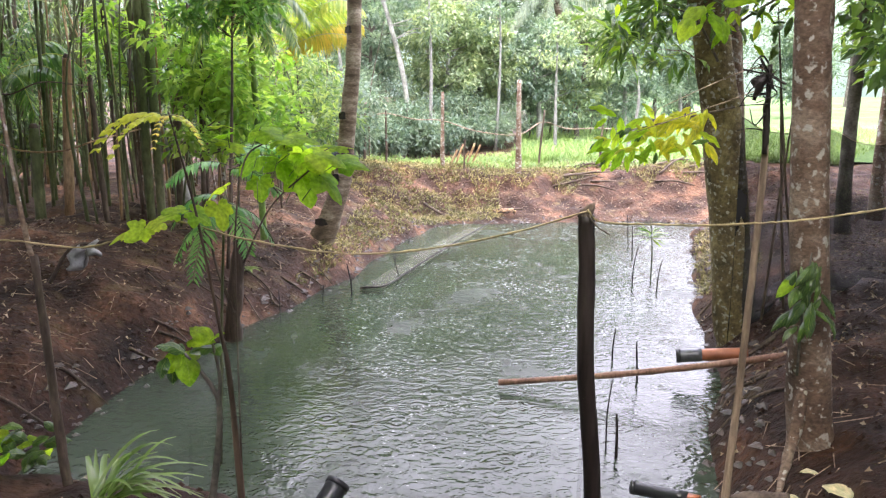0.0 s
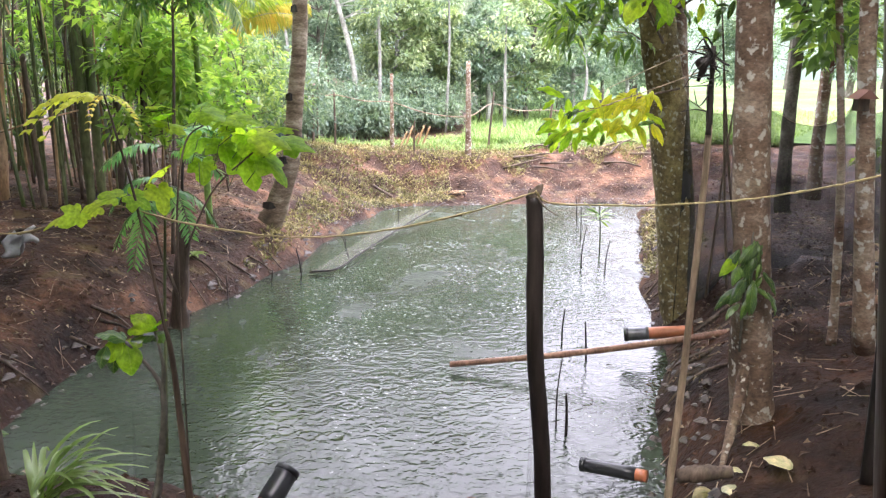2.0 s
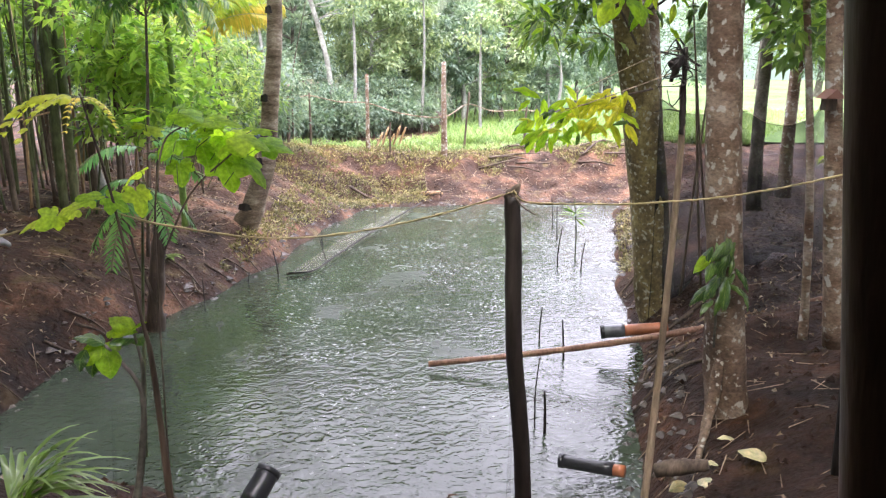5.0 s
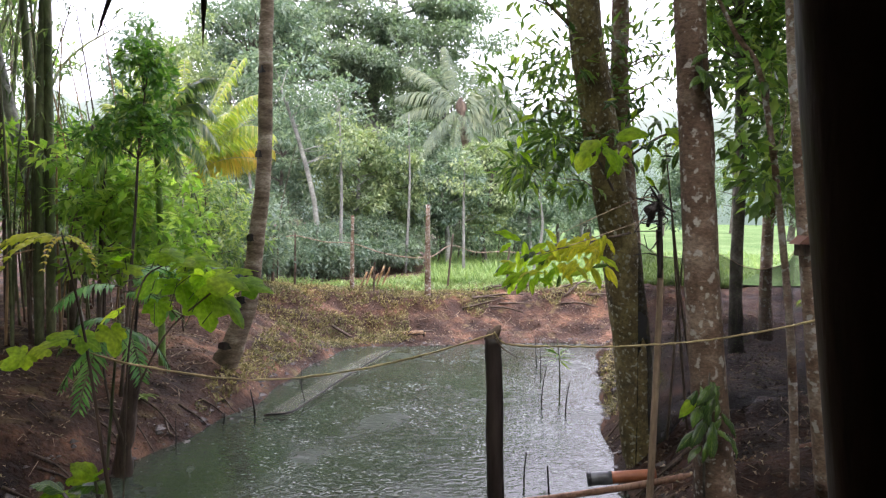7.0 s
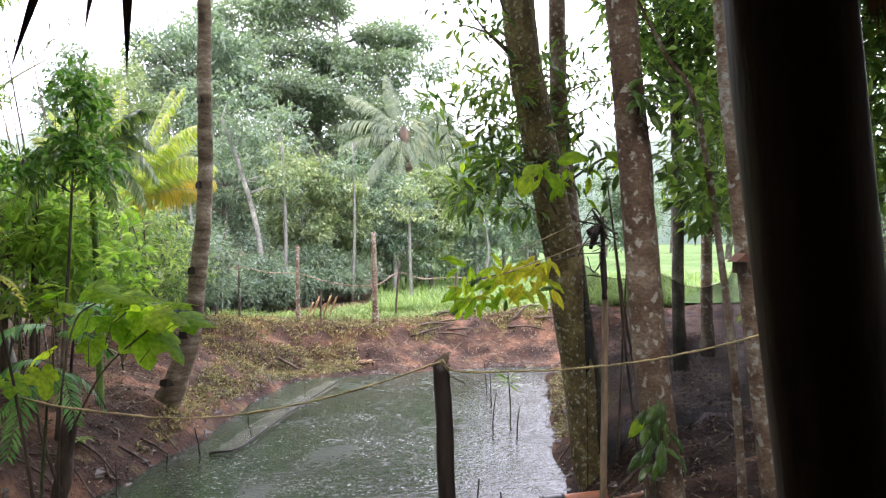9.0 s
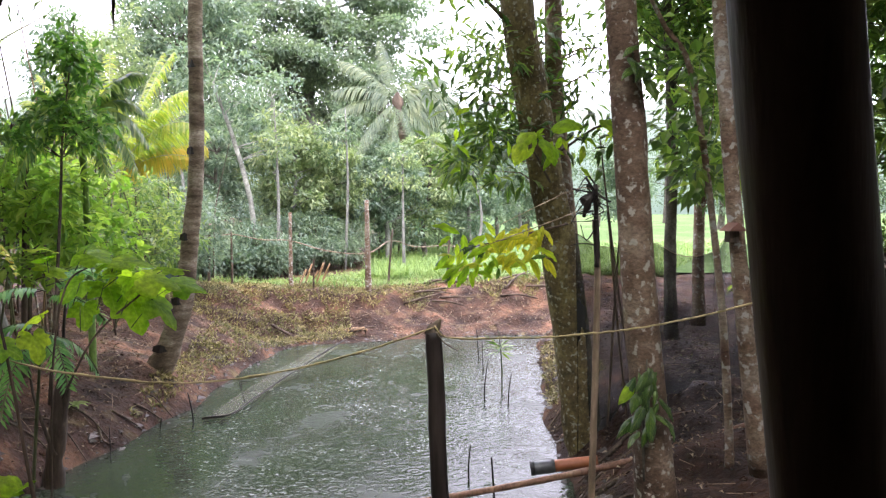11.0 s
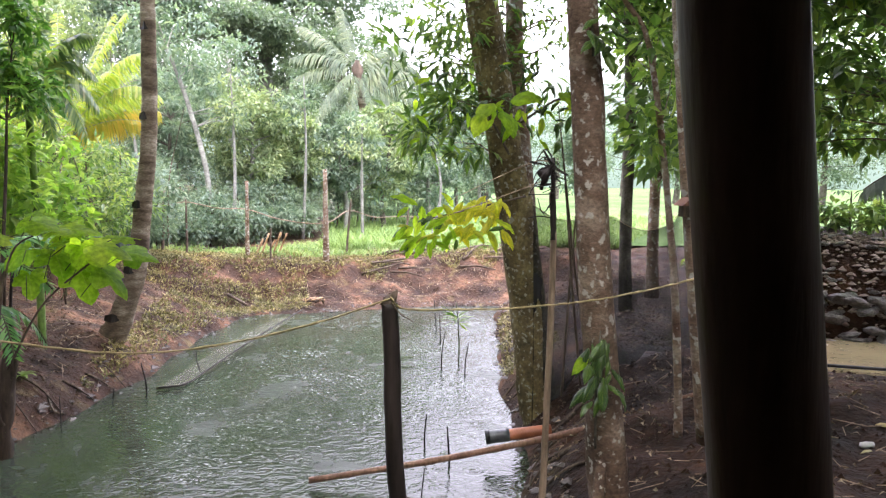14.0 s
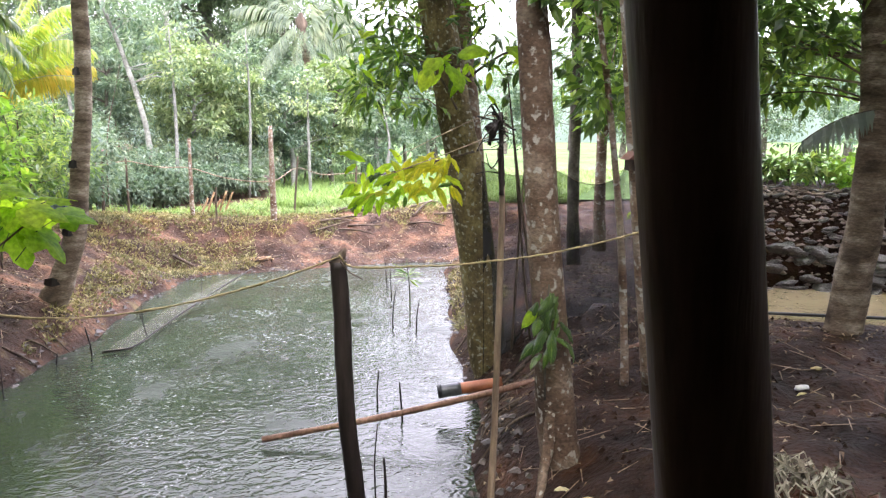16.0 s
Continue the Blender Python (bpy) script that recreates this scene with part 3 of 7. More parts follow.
wv = np.array([(-3.6, 2.8, 0.0), (5.2, 2.8, 0.0), (5.2, 15.2, 0.0), (-3.6, 15.2, 0.0)])
water = tagged(part("water", (wv, [(0, 1, 2, 3)]), M_WATER), "murky green pond water rippled by rain", "pond water", kind="structure")
wv2 = np.array([(3.9, 5.9, 0.75), (14.0, 0.0, 0.75), (16.0, 3.0, 0.75), (4.9, 8.6, 0.75)])
water2 = tagged(part("water", (wv2, [(0, 1, 2, 3)]), M_WATER_MUD), "shallow muddy brown water in a side pond", "pond water", kind="structure")

# ---- rice field and the distance ----
rng = np.random.default_rng(11)
fx, fy = axis(0.0, 12.0, 0.6, 0.0, 260), axis(18.6, 34.0, 0.6, 18.6, 330)
FX, FY = np.meshgrid(fx, fy)
edge = 1.6 + 0.10 * (FY - 18.6)
FX = FX + edge
FZ = 0.80 + 0.04 * np.sin(FX * 1.3) * np.sin(FY * 0.9)
fi = np.arange(FX.size).reshape(FX.shape)
ff = np.stack([fi[:-1, :-1], fi[:-1, 1:], fi[1:, 1:], fi[1:, :-1]], -1).reshape(-1, 4)
M_FIELD = rough_mat("young_rice", (0.085, 0.14, 0.055), (0.12, 0.18, 0.075), (0.16, 0.22, 0.10), 0.25, 9.0, 0.8, 0.06, (1, 0.6, 1))
M_FIELD.node_tree.nodes["Principled BSDF"].inputs["Specular IOR Level"].default_value = 0.0
field = tagged(part("rice_field", (np.stack([FX, FY, FZ], -1).reshape(-1, 3), ff), M_FIELD), "bright green young rice field beyond the bank", "rice field", kind="stuff")
n = 16000
by = 18.5 + 16 * rng.uniform(0, 1, n) ** 1.8
bx = 1.5 + 0.10 * (by - 18.6) + rng.uniform(0, 1, n) * (8 + (by - 18.5) * 0.6)
bp = np.stack([bx, by, np.full(n, 0.70)], 1)
bv, bf = leaves(bp, np.stack([rng.normal(0, 0.25, n), rng.normal(0, 0.25, n), np.ones(n)], 1), 0.38, 0.022, rng, 0.1, 0.25)
tagged(part("rice_plants", (bv, bf), L_RICE, smooth=False), "upright bright green blades of young rice", "rice plants", kind="stuff")

# misty woods at the far side of the fields, haze painted as glow
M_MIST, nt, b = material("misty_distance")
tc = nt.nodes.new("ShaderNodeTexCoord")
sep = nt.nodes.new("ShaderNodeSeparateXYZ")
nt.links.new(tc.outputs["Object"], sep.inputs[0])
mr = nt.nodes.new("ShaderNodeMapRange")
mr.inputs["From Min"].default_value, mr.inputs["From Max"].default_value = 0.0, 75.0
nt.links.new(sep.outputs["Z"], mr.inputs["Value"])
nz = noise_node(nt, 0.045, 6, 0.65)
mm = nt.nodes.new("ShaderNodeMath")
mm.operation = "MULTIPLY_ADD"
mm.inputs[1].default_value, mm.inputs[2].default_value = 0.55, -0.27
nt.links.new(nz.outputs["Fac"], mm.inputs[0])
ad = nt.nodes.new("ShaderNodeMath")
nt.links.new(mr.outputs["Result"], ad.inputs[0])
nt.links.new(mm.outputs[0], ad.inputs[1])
# painted haze: the glow pales to white with height
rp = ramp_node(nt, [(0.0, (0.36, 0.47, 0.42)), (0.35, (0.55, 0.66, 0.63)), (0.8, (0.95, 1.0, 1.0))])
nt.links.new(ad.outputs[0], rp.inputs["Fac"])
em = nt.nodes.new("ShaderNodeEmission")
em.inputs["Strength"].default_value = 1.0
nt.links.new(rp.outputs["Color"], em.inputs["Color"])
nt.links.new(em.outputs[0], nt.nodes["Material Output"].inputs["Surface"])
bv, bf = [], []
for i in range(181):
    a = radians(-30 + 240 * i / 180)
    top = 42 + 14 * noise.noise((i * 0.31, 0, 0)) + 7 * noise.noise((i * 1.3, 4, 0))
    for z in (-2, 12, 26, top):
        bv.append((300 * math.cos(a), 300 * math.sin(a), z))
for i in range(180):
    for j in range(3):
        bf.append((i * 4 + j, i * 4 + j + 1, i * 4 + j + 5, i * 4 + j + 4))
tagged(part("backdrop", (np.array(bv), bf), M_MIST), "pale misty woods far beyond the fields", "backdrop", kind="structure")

# ---- the wood behind the field: big spreading tree, coconut palm, smaller trees ----
G = ground_at
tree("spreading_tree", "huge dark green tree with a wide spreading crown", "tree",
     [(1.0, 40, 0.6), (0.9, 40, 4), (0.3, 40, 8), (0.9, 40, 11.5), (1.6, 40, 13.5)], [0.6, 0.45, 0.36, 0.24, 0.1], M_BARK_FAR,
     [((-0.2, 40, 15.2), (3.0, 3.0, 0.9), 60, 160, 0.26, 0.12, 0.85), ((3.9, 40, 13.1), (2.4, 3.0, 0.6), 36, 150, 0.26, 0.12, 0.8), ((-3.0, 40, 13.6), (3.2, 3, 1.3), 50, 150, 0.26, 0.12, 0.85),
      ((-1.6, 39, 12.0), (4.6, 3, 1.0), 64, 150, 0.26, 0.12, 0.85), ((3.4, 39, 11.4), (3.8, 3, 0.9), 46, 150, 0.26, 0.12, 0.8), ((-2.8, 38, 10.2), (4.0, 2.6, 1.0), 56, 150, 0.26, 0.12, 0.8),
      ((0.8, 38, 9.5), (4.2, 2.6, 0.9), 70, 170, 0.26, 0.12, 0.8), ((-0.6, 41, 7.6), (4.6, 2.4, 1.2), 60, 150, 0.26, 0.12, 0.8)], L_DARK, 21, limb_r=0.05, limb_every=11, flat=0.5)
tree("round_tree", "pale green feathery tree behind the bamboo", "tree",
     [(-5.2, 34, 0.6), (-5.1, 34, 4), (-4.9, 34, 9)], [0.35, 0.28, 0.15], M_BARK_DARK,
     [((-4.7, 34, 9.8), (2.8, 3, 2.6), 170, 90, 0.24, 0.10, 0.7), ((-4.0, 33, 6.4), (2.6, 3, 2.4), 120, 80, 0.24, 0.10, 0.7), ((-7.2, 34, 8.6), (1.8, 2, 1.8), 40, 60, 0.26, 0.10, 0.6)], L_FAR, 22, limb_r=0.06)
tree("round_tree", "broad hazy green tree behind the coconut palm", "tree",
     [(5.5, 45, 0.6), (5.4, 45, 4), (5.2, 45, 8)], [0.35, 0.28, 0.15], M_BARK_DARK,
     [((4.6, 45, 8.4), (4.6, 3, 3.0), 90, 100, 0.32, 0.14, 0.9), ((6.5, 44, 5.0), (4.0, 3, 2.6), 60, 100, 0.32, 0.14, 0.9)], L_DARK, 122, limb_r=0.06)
palm("coconut_palm", "tall coconut palm with arching pale green fronds", [(4.3, 30, 0.6), (4.2, 30, 3.5), (3.8, 30, 6.6)], [0.24, 0.17, 0.15], (3.75, 29.9, 6.8),
     [(184, 2.8, 0.20, 0.42), (174, 2.8, 0.62, 0.50), (155, 2.6, 1.10, 0.45), (110, 1.7, 1.9, 0.35), (50, 2.1, 1.45, 0.5), (20, 2.6, 0.98, 0.62), (8, 3.0, 0.60, 0.62),
      (356, 3.2, 0.22, 0.40), (346, 3.1, -0.15, 0.40), (332, 2.7, -0.60, 0.35), (300, 1.8, -1.1, 0.5), (250, 1.7, -1.2, 0.5), (212, 2.5, -0.55, 0.4)], L_PALM, 23,
     hang=0.85, rib_mat=L_PALM, wide=0.85, count=96)
tagged(part("fibre", tube([(3.78, 29.8, 6.3), (3.76, 29.75, 6.7), (3.75, 29.8, 7.1)], [0.16, 0.17, 0.06], 8, 9, 0.35, 252), M_STICK, bpy.data.objects["coconut_palm"]), "brown dry leaf bases and husks")
palm("coconut_palm", "hazy coconut palm half hidden beyond the field", [(8.0, 38, 0.6), (7.9, 38, 2.4), (7.8, 38, 3.9)], [0.22, 0.17, 0.15], (7.8, 38, 4.0),
     [(180, 2.8, 0.5, 0.8), (165, 2.8, 1.0, 0.9), (120, 2.4, 1.7, 0.7), (60, 2.5, 1.5, 0.8), (15, 2.8, 0.9, 0.9), (0, 3.0, 0.5, 0.9), (345, 2.8, 0.1, 0.8), (200, 2.8, 0.1, 0.8), (240, 2.4, -0.2, 0.9), (300, 2.4, -0.2, 0.9)], L_PALM, 233,
     hang=1.3, rib_mat=L_PALM, wide=0.85, count=80)
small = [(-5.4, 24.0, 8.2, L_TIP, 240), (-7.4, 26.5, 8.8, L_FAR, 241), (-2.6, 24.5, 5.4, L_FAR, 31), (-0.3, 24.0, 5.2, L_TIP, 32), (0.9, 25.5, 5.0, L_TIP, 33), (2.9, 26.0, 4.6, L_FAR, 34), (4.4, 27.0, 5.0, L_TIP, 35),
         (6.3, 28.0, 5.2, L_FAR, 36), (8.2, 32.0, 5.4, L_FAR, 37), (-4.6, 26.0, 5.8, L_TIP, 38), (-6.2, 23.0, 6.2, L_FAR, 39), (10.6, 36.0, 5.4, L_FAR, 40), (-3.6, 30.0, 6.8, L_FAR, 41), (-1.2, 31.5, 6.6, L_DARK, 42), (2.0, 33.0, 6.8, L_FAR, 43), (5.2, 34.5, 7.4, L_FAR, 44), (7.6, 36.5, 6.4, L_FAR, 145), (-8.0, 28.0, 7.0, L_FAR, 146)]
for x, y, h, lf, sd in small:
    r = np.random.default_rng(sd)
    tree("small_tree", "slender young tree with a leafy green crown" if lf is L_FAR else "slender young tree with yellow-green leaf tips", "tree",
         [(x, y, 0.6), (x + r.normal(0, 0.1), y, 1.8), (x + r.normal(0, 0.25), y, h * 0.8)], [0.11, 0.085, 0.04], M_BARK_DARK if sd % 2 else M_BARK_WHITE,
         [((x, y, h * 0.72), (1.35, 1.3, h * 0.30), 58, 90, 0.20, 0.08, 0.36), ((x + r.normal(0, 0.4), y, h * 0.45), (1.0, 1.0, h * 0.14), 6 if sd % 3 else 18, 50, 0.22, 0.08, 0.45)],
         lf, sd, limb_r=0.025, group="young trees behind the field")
tree("white_trunk_tree", "leaning tree with a pale whitish trunk", "tree", [(-1.15, 22, 0.3), (-1.25, 22, 1.7), (-1.4, 22, 3.0), (-1.85, 22, 4.7), (-2.3, 22, 6.0)],
     [0.10, 0.08, 0.07, 0.06, 0.04], M_BARK_WHITE, [((-2.2, 22, 6.4), (1.3, 1.2, 1.2), 26, 40, 0.2, 0.08, 0.5), ((-1.0, 22, 4.5), (0.9, 0.9, 0.8), 14, 36, 0.18, 0.07, 0.4)], L_FAR, 45, limb_r=0.02)
tree("white_trunk_tree", "upright tree with a pale grey trunk", "tree", [(-0.7, 24.5, 0.5), (-0.75, 24.5, 3.0), (-0.8, 24.5, 6.0)],
     [0.11, 0.1, 0.06], M_BARK_WHITE, [((-0.8, 24.5, 6.2), (1.0, 1.0, 1.0), 20, 40, 0.2, 0.08, 0.5)], L_FAR, 46, limb_r=0.02)

for i in range(5):
    r = np.random.default_rng(600 + i)
    x, y = -2.8 + 2.0 * i + r.normal(0, 0.25), 20.5 + 0.18 * i + r.uniform(0, 2.5)
    z, h = G(x, y), r.uniform(3.0, 5.2)
    tree("young_tree", "thin pale-stemmed young tree with sparse leaves", "tree", [(x, y, z - 0.1), (x + r.normal(0, 0.12), y, z + h * 0.5), (x + r.normal(0, 0.3), y, z + h)], [0.05, 0.04, 0.015], M_BARK_FAR,
         [((x, y, z + h * 0.85), (0.55, 0.5, 0.6), 12, 36, 0.18, 0.07, 0.26)], L_TIP if i % 2 else L_FAR, 620 + i, n=10, sides=6, limb_r=0.012, group="thin young trees before the wood")

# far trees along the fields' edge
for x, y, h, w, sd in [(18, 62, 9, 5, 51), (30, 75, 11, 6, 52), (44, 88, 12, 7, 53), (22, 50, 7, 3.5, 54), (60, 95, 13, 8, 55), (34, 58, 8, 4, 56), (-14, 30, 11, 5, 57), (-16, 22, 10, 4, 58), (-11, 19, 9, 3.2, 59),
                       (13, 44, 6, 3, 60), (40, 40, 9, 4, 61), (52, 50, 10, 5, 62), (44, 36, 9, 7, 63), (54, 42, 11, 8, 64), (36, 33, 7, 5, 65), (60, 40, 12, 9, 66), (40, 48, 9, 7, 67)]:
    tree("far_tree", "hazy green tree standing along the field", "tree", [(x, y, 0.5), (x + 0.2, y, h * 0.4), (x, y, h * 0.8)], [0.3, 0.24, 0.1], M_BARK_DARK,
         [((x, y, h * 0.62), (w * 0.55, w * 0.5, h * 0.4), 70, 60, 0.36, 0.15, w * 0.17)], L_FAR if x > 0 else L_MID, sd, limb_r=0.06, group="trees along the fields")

# shed half hidden among the trees
shed = thing("shed", (0.25, 29.5, 0.7), "small rusty-red shed with a tin roof among trees", "shed")


def box(a, b_):
    (x0, y0, z0), (x1, y1, z1) = a, b_
    v = np.array([(x0, y0, z0), (x1, y0, z0), (x1, y1, z0), (x0, y1, z0), (x0, y0, z1), (x1, y0, z1), (x1, y1, z1), (x0, y1, z1)], float)
    return v, [(0, 3, 2, 1), (4, 5, 6, 7), (0, 1, 5, 4), (1, 2, 6, 5), (2, 3, 7, 6), (3, 0, 4, 7)]


part("wall", box((-0.5, 29.3, 0.5), (1.2, 31.0, 2.1)), M_RUST, shed, smooth=False)
rv = [(-0.8, 29.0, 2.05), (1.5, 29.0, 2.35), (1.5, 31.3, 2.35), (-0.8, 31.3, 2.05), (-0.8, 29.0, 2.1), (1.5, 29.0, 2.4), (1.5, 31.3, 2.4), (-0.8, 31.3, 2.1)]
part("roof", (np.array(rv), box((0, 0, 0), (1, 1, 1))[1]), M_TIN, shed, smooth=False)

# ---- trees on the banks ----
leaning_palm = palm("coconut_palm", "leaning coconut palm with a ringed, notched trunk", [(-1.95, 10.3, 0.1), (-1.76, 10.3, 0.40), (-1.59, 10.3, 0.75), (-1.40, 10.3, 1.36), (-1.31, 10.3, 2.1), (-1.23, 10.3, 2.83), (-1.20, 10.3, 3.57), (-1.19, 10.3, 4.68), (-1.18, 10.3, 5.72), (-1.25, 10.3, 9.0)],
     [0.20, 0.175, 0.150, 0.122, 0.107, 0.097, 0.093, 0.090, 0.088, 0.08], (-1.25, 10.3, 9.0), [(a, 3.4, 0.6, 0.9) for a in range(0, 360, 40)], L_PALM, 24, 0.02)


def notch_cut(x, z, w):
    """A wedge-shaped axe cut: level floor, sloping back, ragged rim."""
    y = 10.3 - w * 1.0
    v = np.array([(x - w * 0.95, y + 0.07, z), (x - w * 0.3, y - 0.012, z - 0.012), (x + w * 0.35, y + 0.006, z + 0.004), (x - w * 0.85, y + 0.06, z + 0.075), (x - w * 0.25, y + 0.004, z + 0.095), (x + w * 0.25, y + 0.015, z + 0.06), (x - w * 0.35, y + 0.10, z + 0.03)])
    return v, [(0, 1, 6), (1, 2, 6), (3, 6, 4), (4, 6, 5), (0, 3, 4, 1), (1, 4, 5, 2), (0, 6, 3), (2, 5, 6)]


for x, z, w in ((-1.65, 0.68, 0.155), (-1.44, 1.28, 0.126), (-1.335, 2.10, 0.108), (-1.235, 3.20, 0.096), (-1.205, 4.3, 0.092)):
    part("notch", notch_cut(x, z, w), M_BLACKWOOD, leaning_palm, "dark climbing notch cut in the trunk", False)

yp_ = palm("young_coconut_palm", "young coconut palm with yellow-green upright fronds", [(-3.45, 15, 0.7), (-3.45, 15, 2.2), (-3.46, 15, 2.95)], [0.13, 0.10, 0.11], (-3.46, 15, 3.0),
     [(95, 1.1, 2.9, 0.55), (30, 1.3, 2.6, 0.65), (8, 1.5, 2.45, 0.8), (352, 1.9, 1.75, 0.85), (340, 2.1, 1.25, 0.75), (15, 2.1, 1.15, 0.65), (185, 1.3, 2.3, 0.8), (172, 1.7, 1.75, 0.85), (150, 1.2, 2.6, 0.6),
      (205, 1.9, 1.15, 0.8), (228, 1.5, 1.6, 0.9), (290, 1.4, 2.0, 0.8), (325, 1.7, 1.6, 0.85)], L_PALM_YOUNG, 25, hang=0.65, rib_mat=M_RIB, wide=0.62, count=84)
for deg, ln, arch, droop in ((5, 2.0, 0.85, 0.50), (352, 1.8, 0.75, 0.50)):
    rib, lv = frond(np.random.default_rng(int(deg)), (-3.46, 15, 3.02), (math.cos(radians(deg)), math.sin(radians(deg))), ln, droop, 80, ln * 0.24, 0.028, 0.9, arch)
    f = part("frond", lv, L_PALM_ORANGE, yp_, "yellow-orange withering frond", False)
    part("midrib", rib, M_RIB, f)
tagged(part("fibre", tube([(-3.45, 15, 2.5), (-3.44, 14.98, 2.8), (-3.42, 15, 3.1)], [0.14, 0.17, 0.08], 10, 10, 0.3, 251), M_STICK, yp_), "brown leaf-base fibre round the palm heart")

# right-bank crowns above 6 m are unseen, made dense to shade the ground
tree("mossy_tree", "leaning tree with mossy brown lichen-spotted bark", "tree",
     [(2.86, 6.9, -0.1), (2.732, 6.9, 0.411), (2.607, 6.9, 1.404), (2.408, 6.9, 2.597), (2.209, 6.9, 3.653), (2.063, 6.9, 4.699), (1.927, 6.9, 6.687), (1.875, 7.0, 9.302)],
     [0.205, 0.185, 0.175, 0.165, 0.158, 0.148, 0.12, 0.06], M_BARK_MOSS,
     [((2.6, 6.7, 8.6), (2.4, 2.6, 1.4), 110, 44, 0.18, 0.06, 0.6), ((1.62, 6.5, 4.55), (0.28, 0.3, 0.3), 9, 14, 0.11, 0.045, 0.16)], L_MID, 71, 0.05, 40, 16)
tree("grey_tree", "slim grey-barked tree beside the mossy tree", "tree",
     [(2.9, 7.3, 0.0), (2.81, 7.4, 1.69), (2.73, 7.4, 2.6), (2.62, 7.4, 3.74), (2.61, 7.4, 4.88), (2.6, 7.5, 9)],
     [0.15, 0.11, 0.10, 0.09, 0.085, 0.04], M_BARK_PALE,
     [((2.1, 7.3, 3.8), (0.75, 0.5, 0.7), 30, 26, 0.19, 0.045, 0.30), ((1.95, 7.1, 2.95), (0.5, 0.4, 0.35), 24, 24, 0.19, 0.05, 0.25), ((3.0, 7.5, 3.7), (0.5, 0.4, 0.9), 16, 22, 0.15, 0.04, 0.28),
      ((3.6, 8.2, 8.6), (2.4, 2.6, 1.4), 100, 44, 0.18, 0.06, 0.6)], L_MID, 72, 0.04, 32, 12, limb_r=0.012)
tree("lichen_tree", "tall tree with pale lichen-blotched brown bark", "tree",
     [(2.27, 4.2, 0.1), (2.2, 4.2, 0.55), (2.13, 4.2, 1.3), (2.06, 4.2, 2.01), (2.0, 4.2, 2.86), (1.93, 4.2, 3.83), (1.85, 4.3, 6), (1.8, 4.3, 8.5)],
     [0.165, 0.125, 0.104, 0.098, 0.093, 0.087, 0.07, 0.045], M_BARK_BROWN,
     [((3.0, 3.8, 7.4), (2.9, 2.8, 1.2), 280, 44, 0.26, 0.13, 0.65)], L_MID, 73, 0.035, 40, 16)
roots = bpy.data.objects["lichen_tree"]
part("root", tube([(2.12, 4.14, 0.85), (2.06, 4.06, 0.60), (1.98, 3.96, 0.44), (1.88, 3.80, 0.36), (1.80, 3.66, 0.30)], [0.03, 0.036, 0.027, 0.016, 0.006], 16, 10, 0.12, 3), M_BARK_BROWN, roots)


back = [("dark_tree", "dark thin tree standing behind the black net", [(4.72, 9, 0.8), (4.69, 9, 1.81), (4.71, 9, 3.34), (4.62, 9, 5.47), (4.6, 9, 8)], 0.075, M_BARK_DARK, 74, 4.7, 9.0),
        ("dark_tree", "thin grey tree standing behind the black net", [(5.64, 10, 0.8), (5.63, 10, 1.72), (5.65, 10, 3.44), (5.59, 10, 5.82), (5.5, 10, 8.5)], 0.08, M_BARK_PALE, 75, 5.6, 10.0),
        ("dark_tree", "slim dark tree by the side pond", [(6.6, 9.6, 0.8), (6.65, 9.6, 3), (6.6, 9.6, 8)], 0.07, M_BARK_DARK, 76, 6.6, 9.6)]
for nm, lb, pts, r, bark, sd, cx, cy in back:
    tree(nm, lb, "tree", pts, [r * 1.25, r, r * 0.95, r * 0.8, r * 0.4], bark,
         [((cx - 0.1, cy, 5.6), (0.9, 0.9, 1.6), 84, 36, 0.19, 0.075, 0.36), ((cx + 0.3, cy - 0.3, 3.5), (0.5, 0.5, 1.1), 40, 28, 0.17, 0.065, 0.28), ((cx, cy, 8.2), (1.4, 1.4, 1.2), 36, 36, 0.18, 0.07, 0.5)],
         L_MID if sd != 76 else L_DARK, sd, 0.04, 24, 10, limb_r=0.014, group="thin trees behind the net")
tree("sapling", "thin crooked grey sapling leaning over the bank", "tree", [(2.95, 4.7, 0.7), (2.94, 4.7, 1.0), (2.87, 4.7, 1.9), (2.66, 4.7, 3.28), (2.45, 4.7, 3.64), (2.2, 4.7, 4.1)],
     [0.034, 0.03, 0.025, 0.02, 0.016, 0.008], M_BARK_PALE, [((2.8, 4.75, 3.0), (0.28, 0.3, 0.5), 14, 12, 0.15, 0.075, 0.18)], L_MID, 77, 0.05, 24, 8, limb_r=0.006)
tree("pale_tree", "slender tree with smooth pale grey bark", "tree", [(2.92, 4.3, 0.8), (2.80, 4.25, 1.5), (2.69, 4.2, 2.19), (2.62, 4.2, 2.86), (2.54, 4.2, 3.85), (2.45, 4.2, 6.5)],
     [0.065, 0.052, 0.047, 0.044, 0.040, 0.03], M_BARK_PALE, [((4.0, 3.6, 6.4), (2.5, 2.3, 0.9), 230, 44, 0.26, 0.13, 0.6)], L_MID, 78, 0.03, 24, 12)
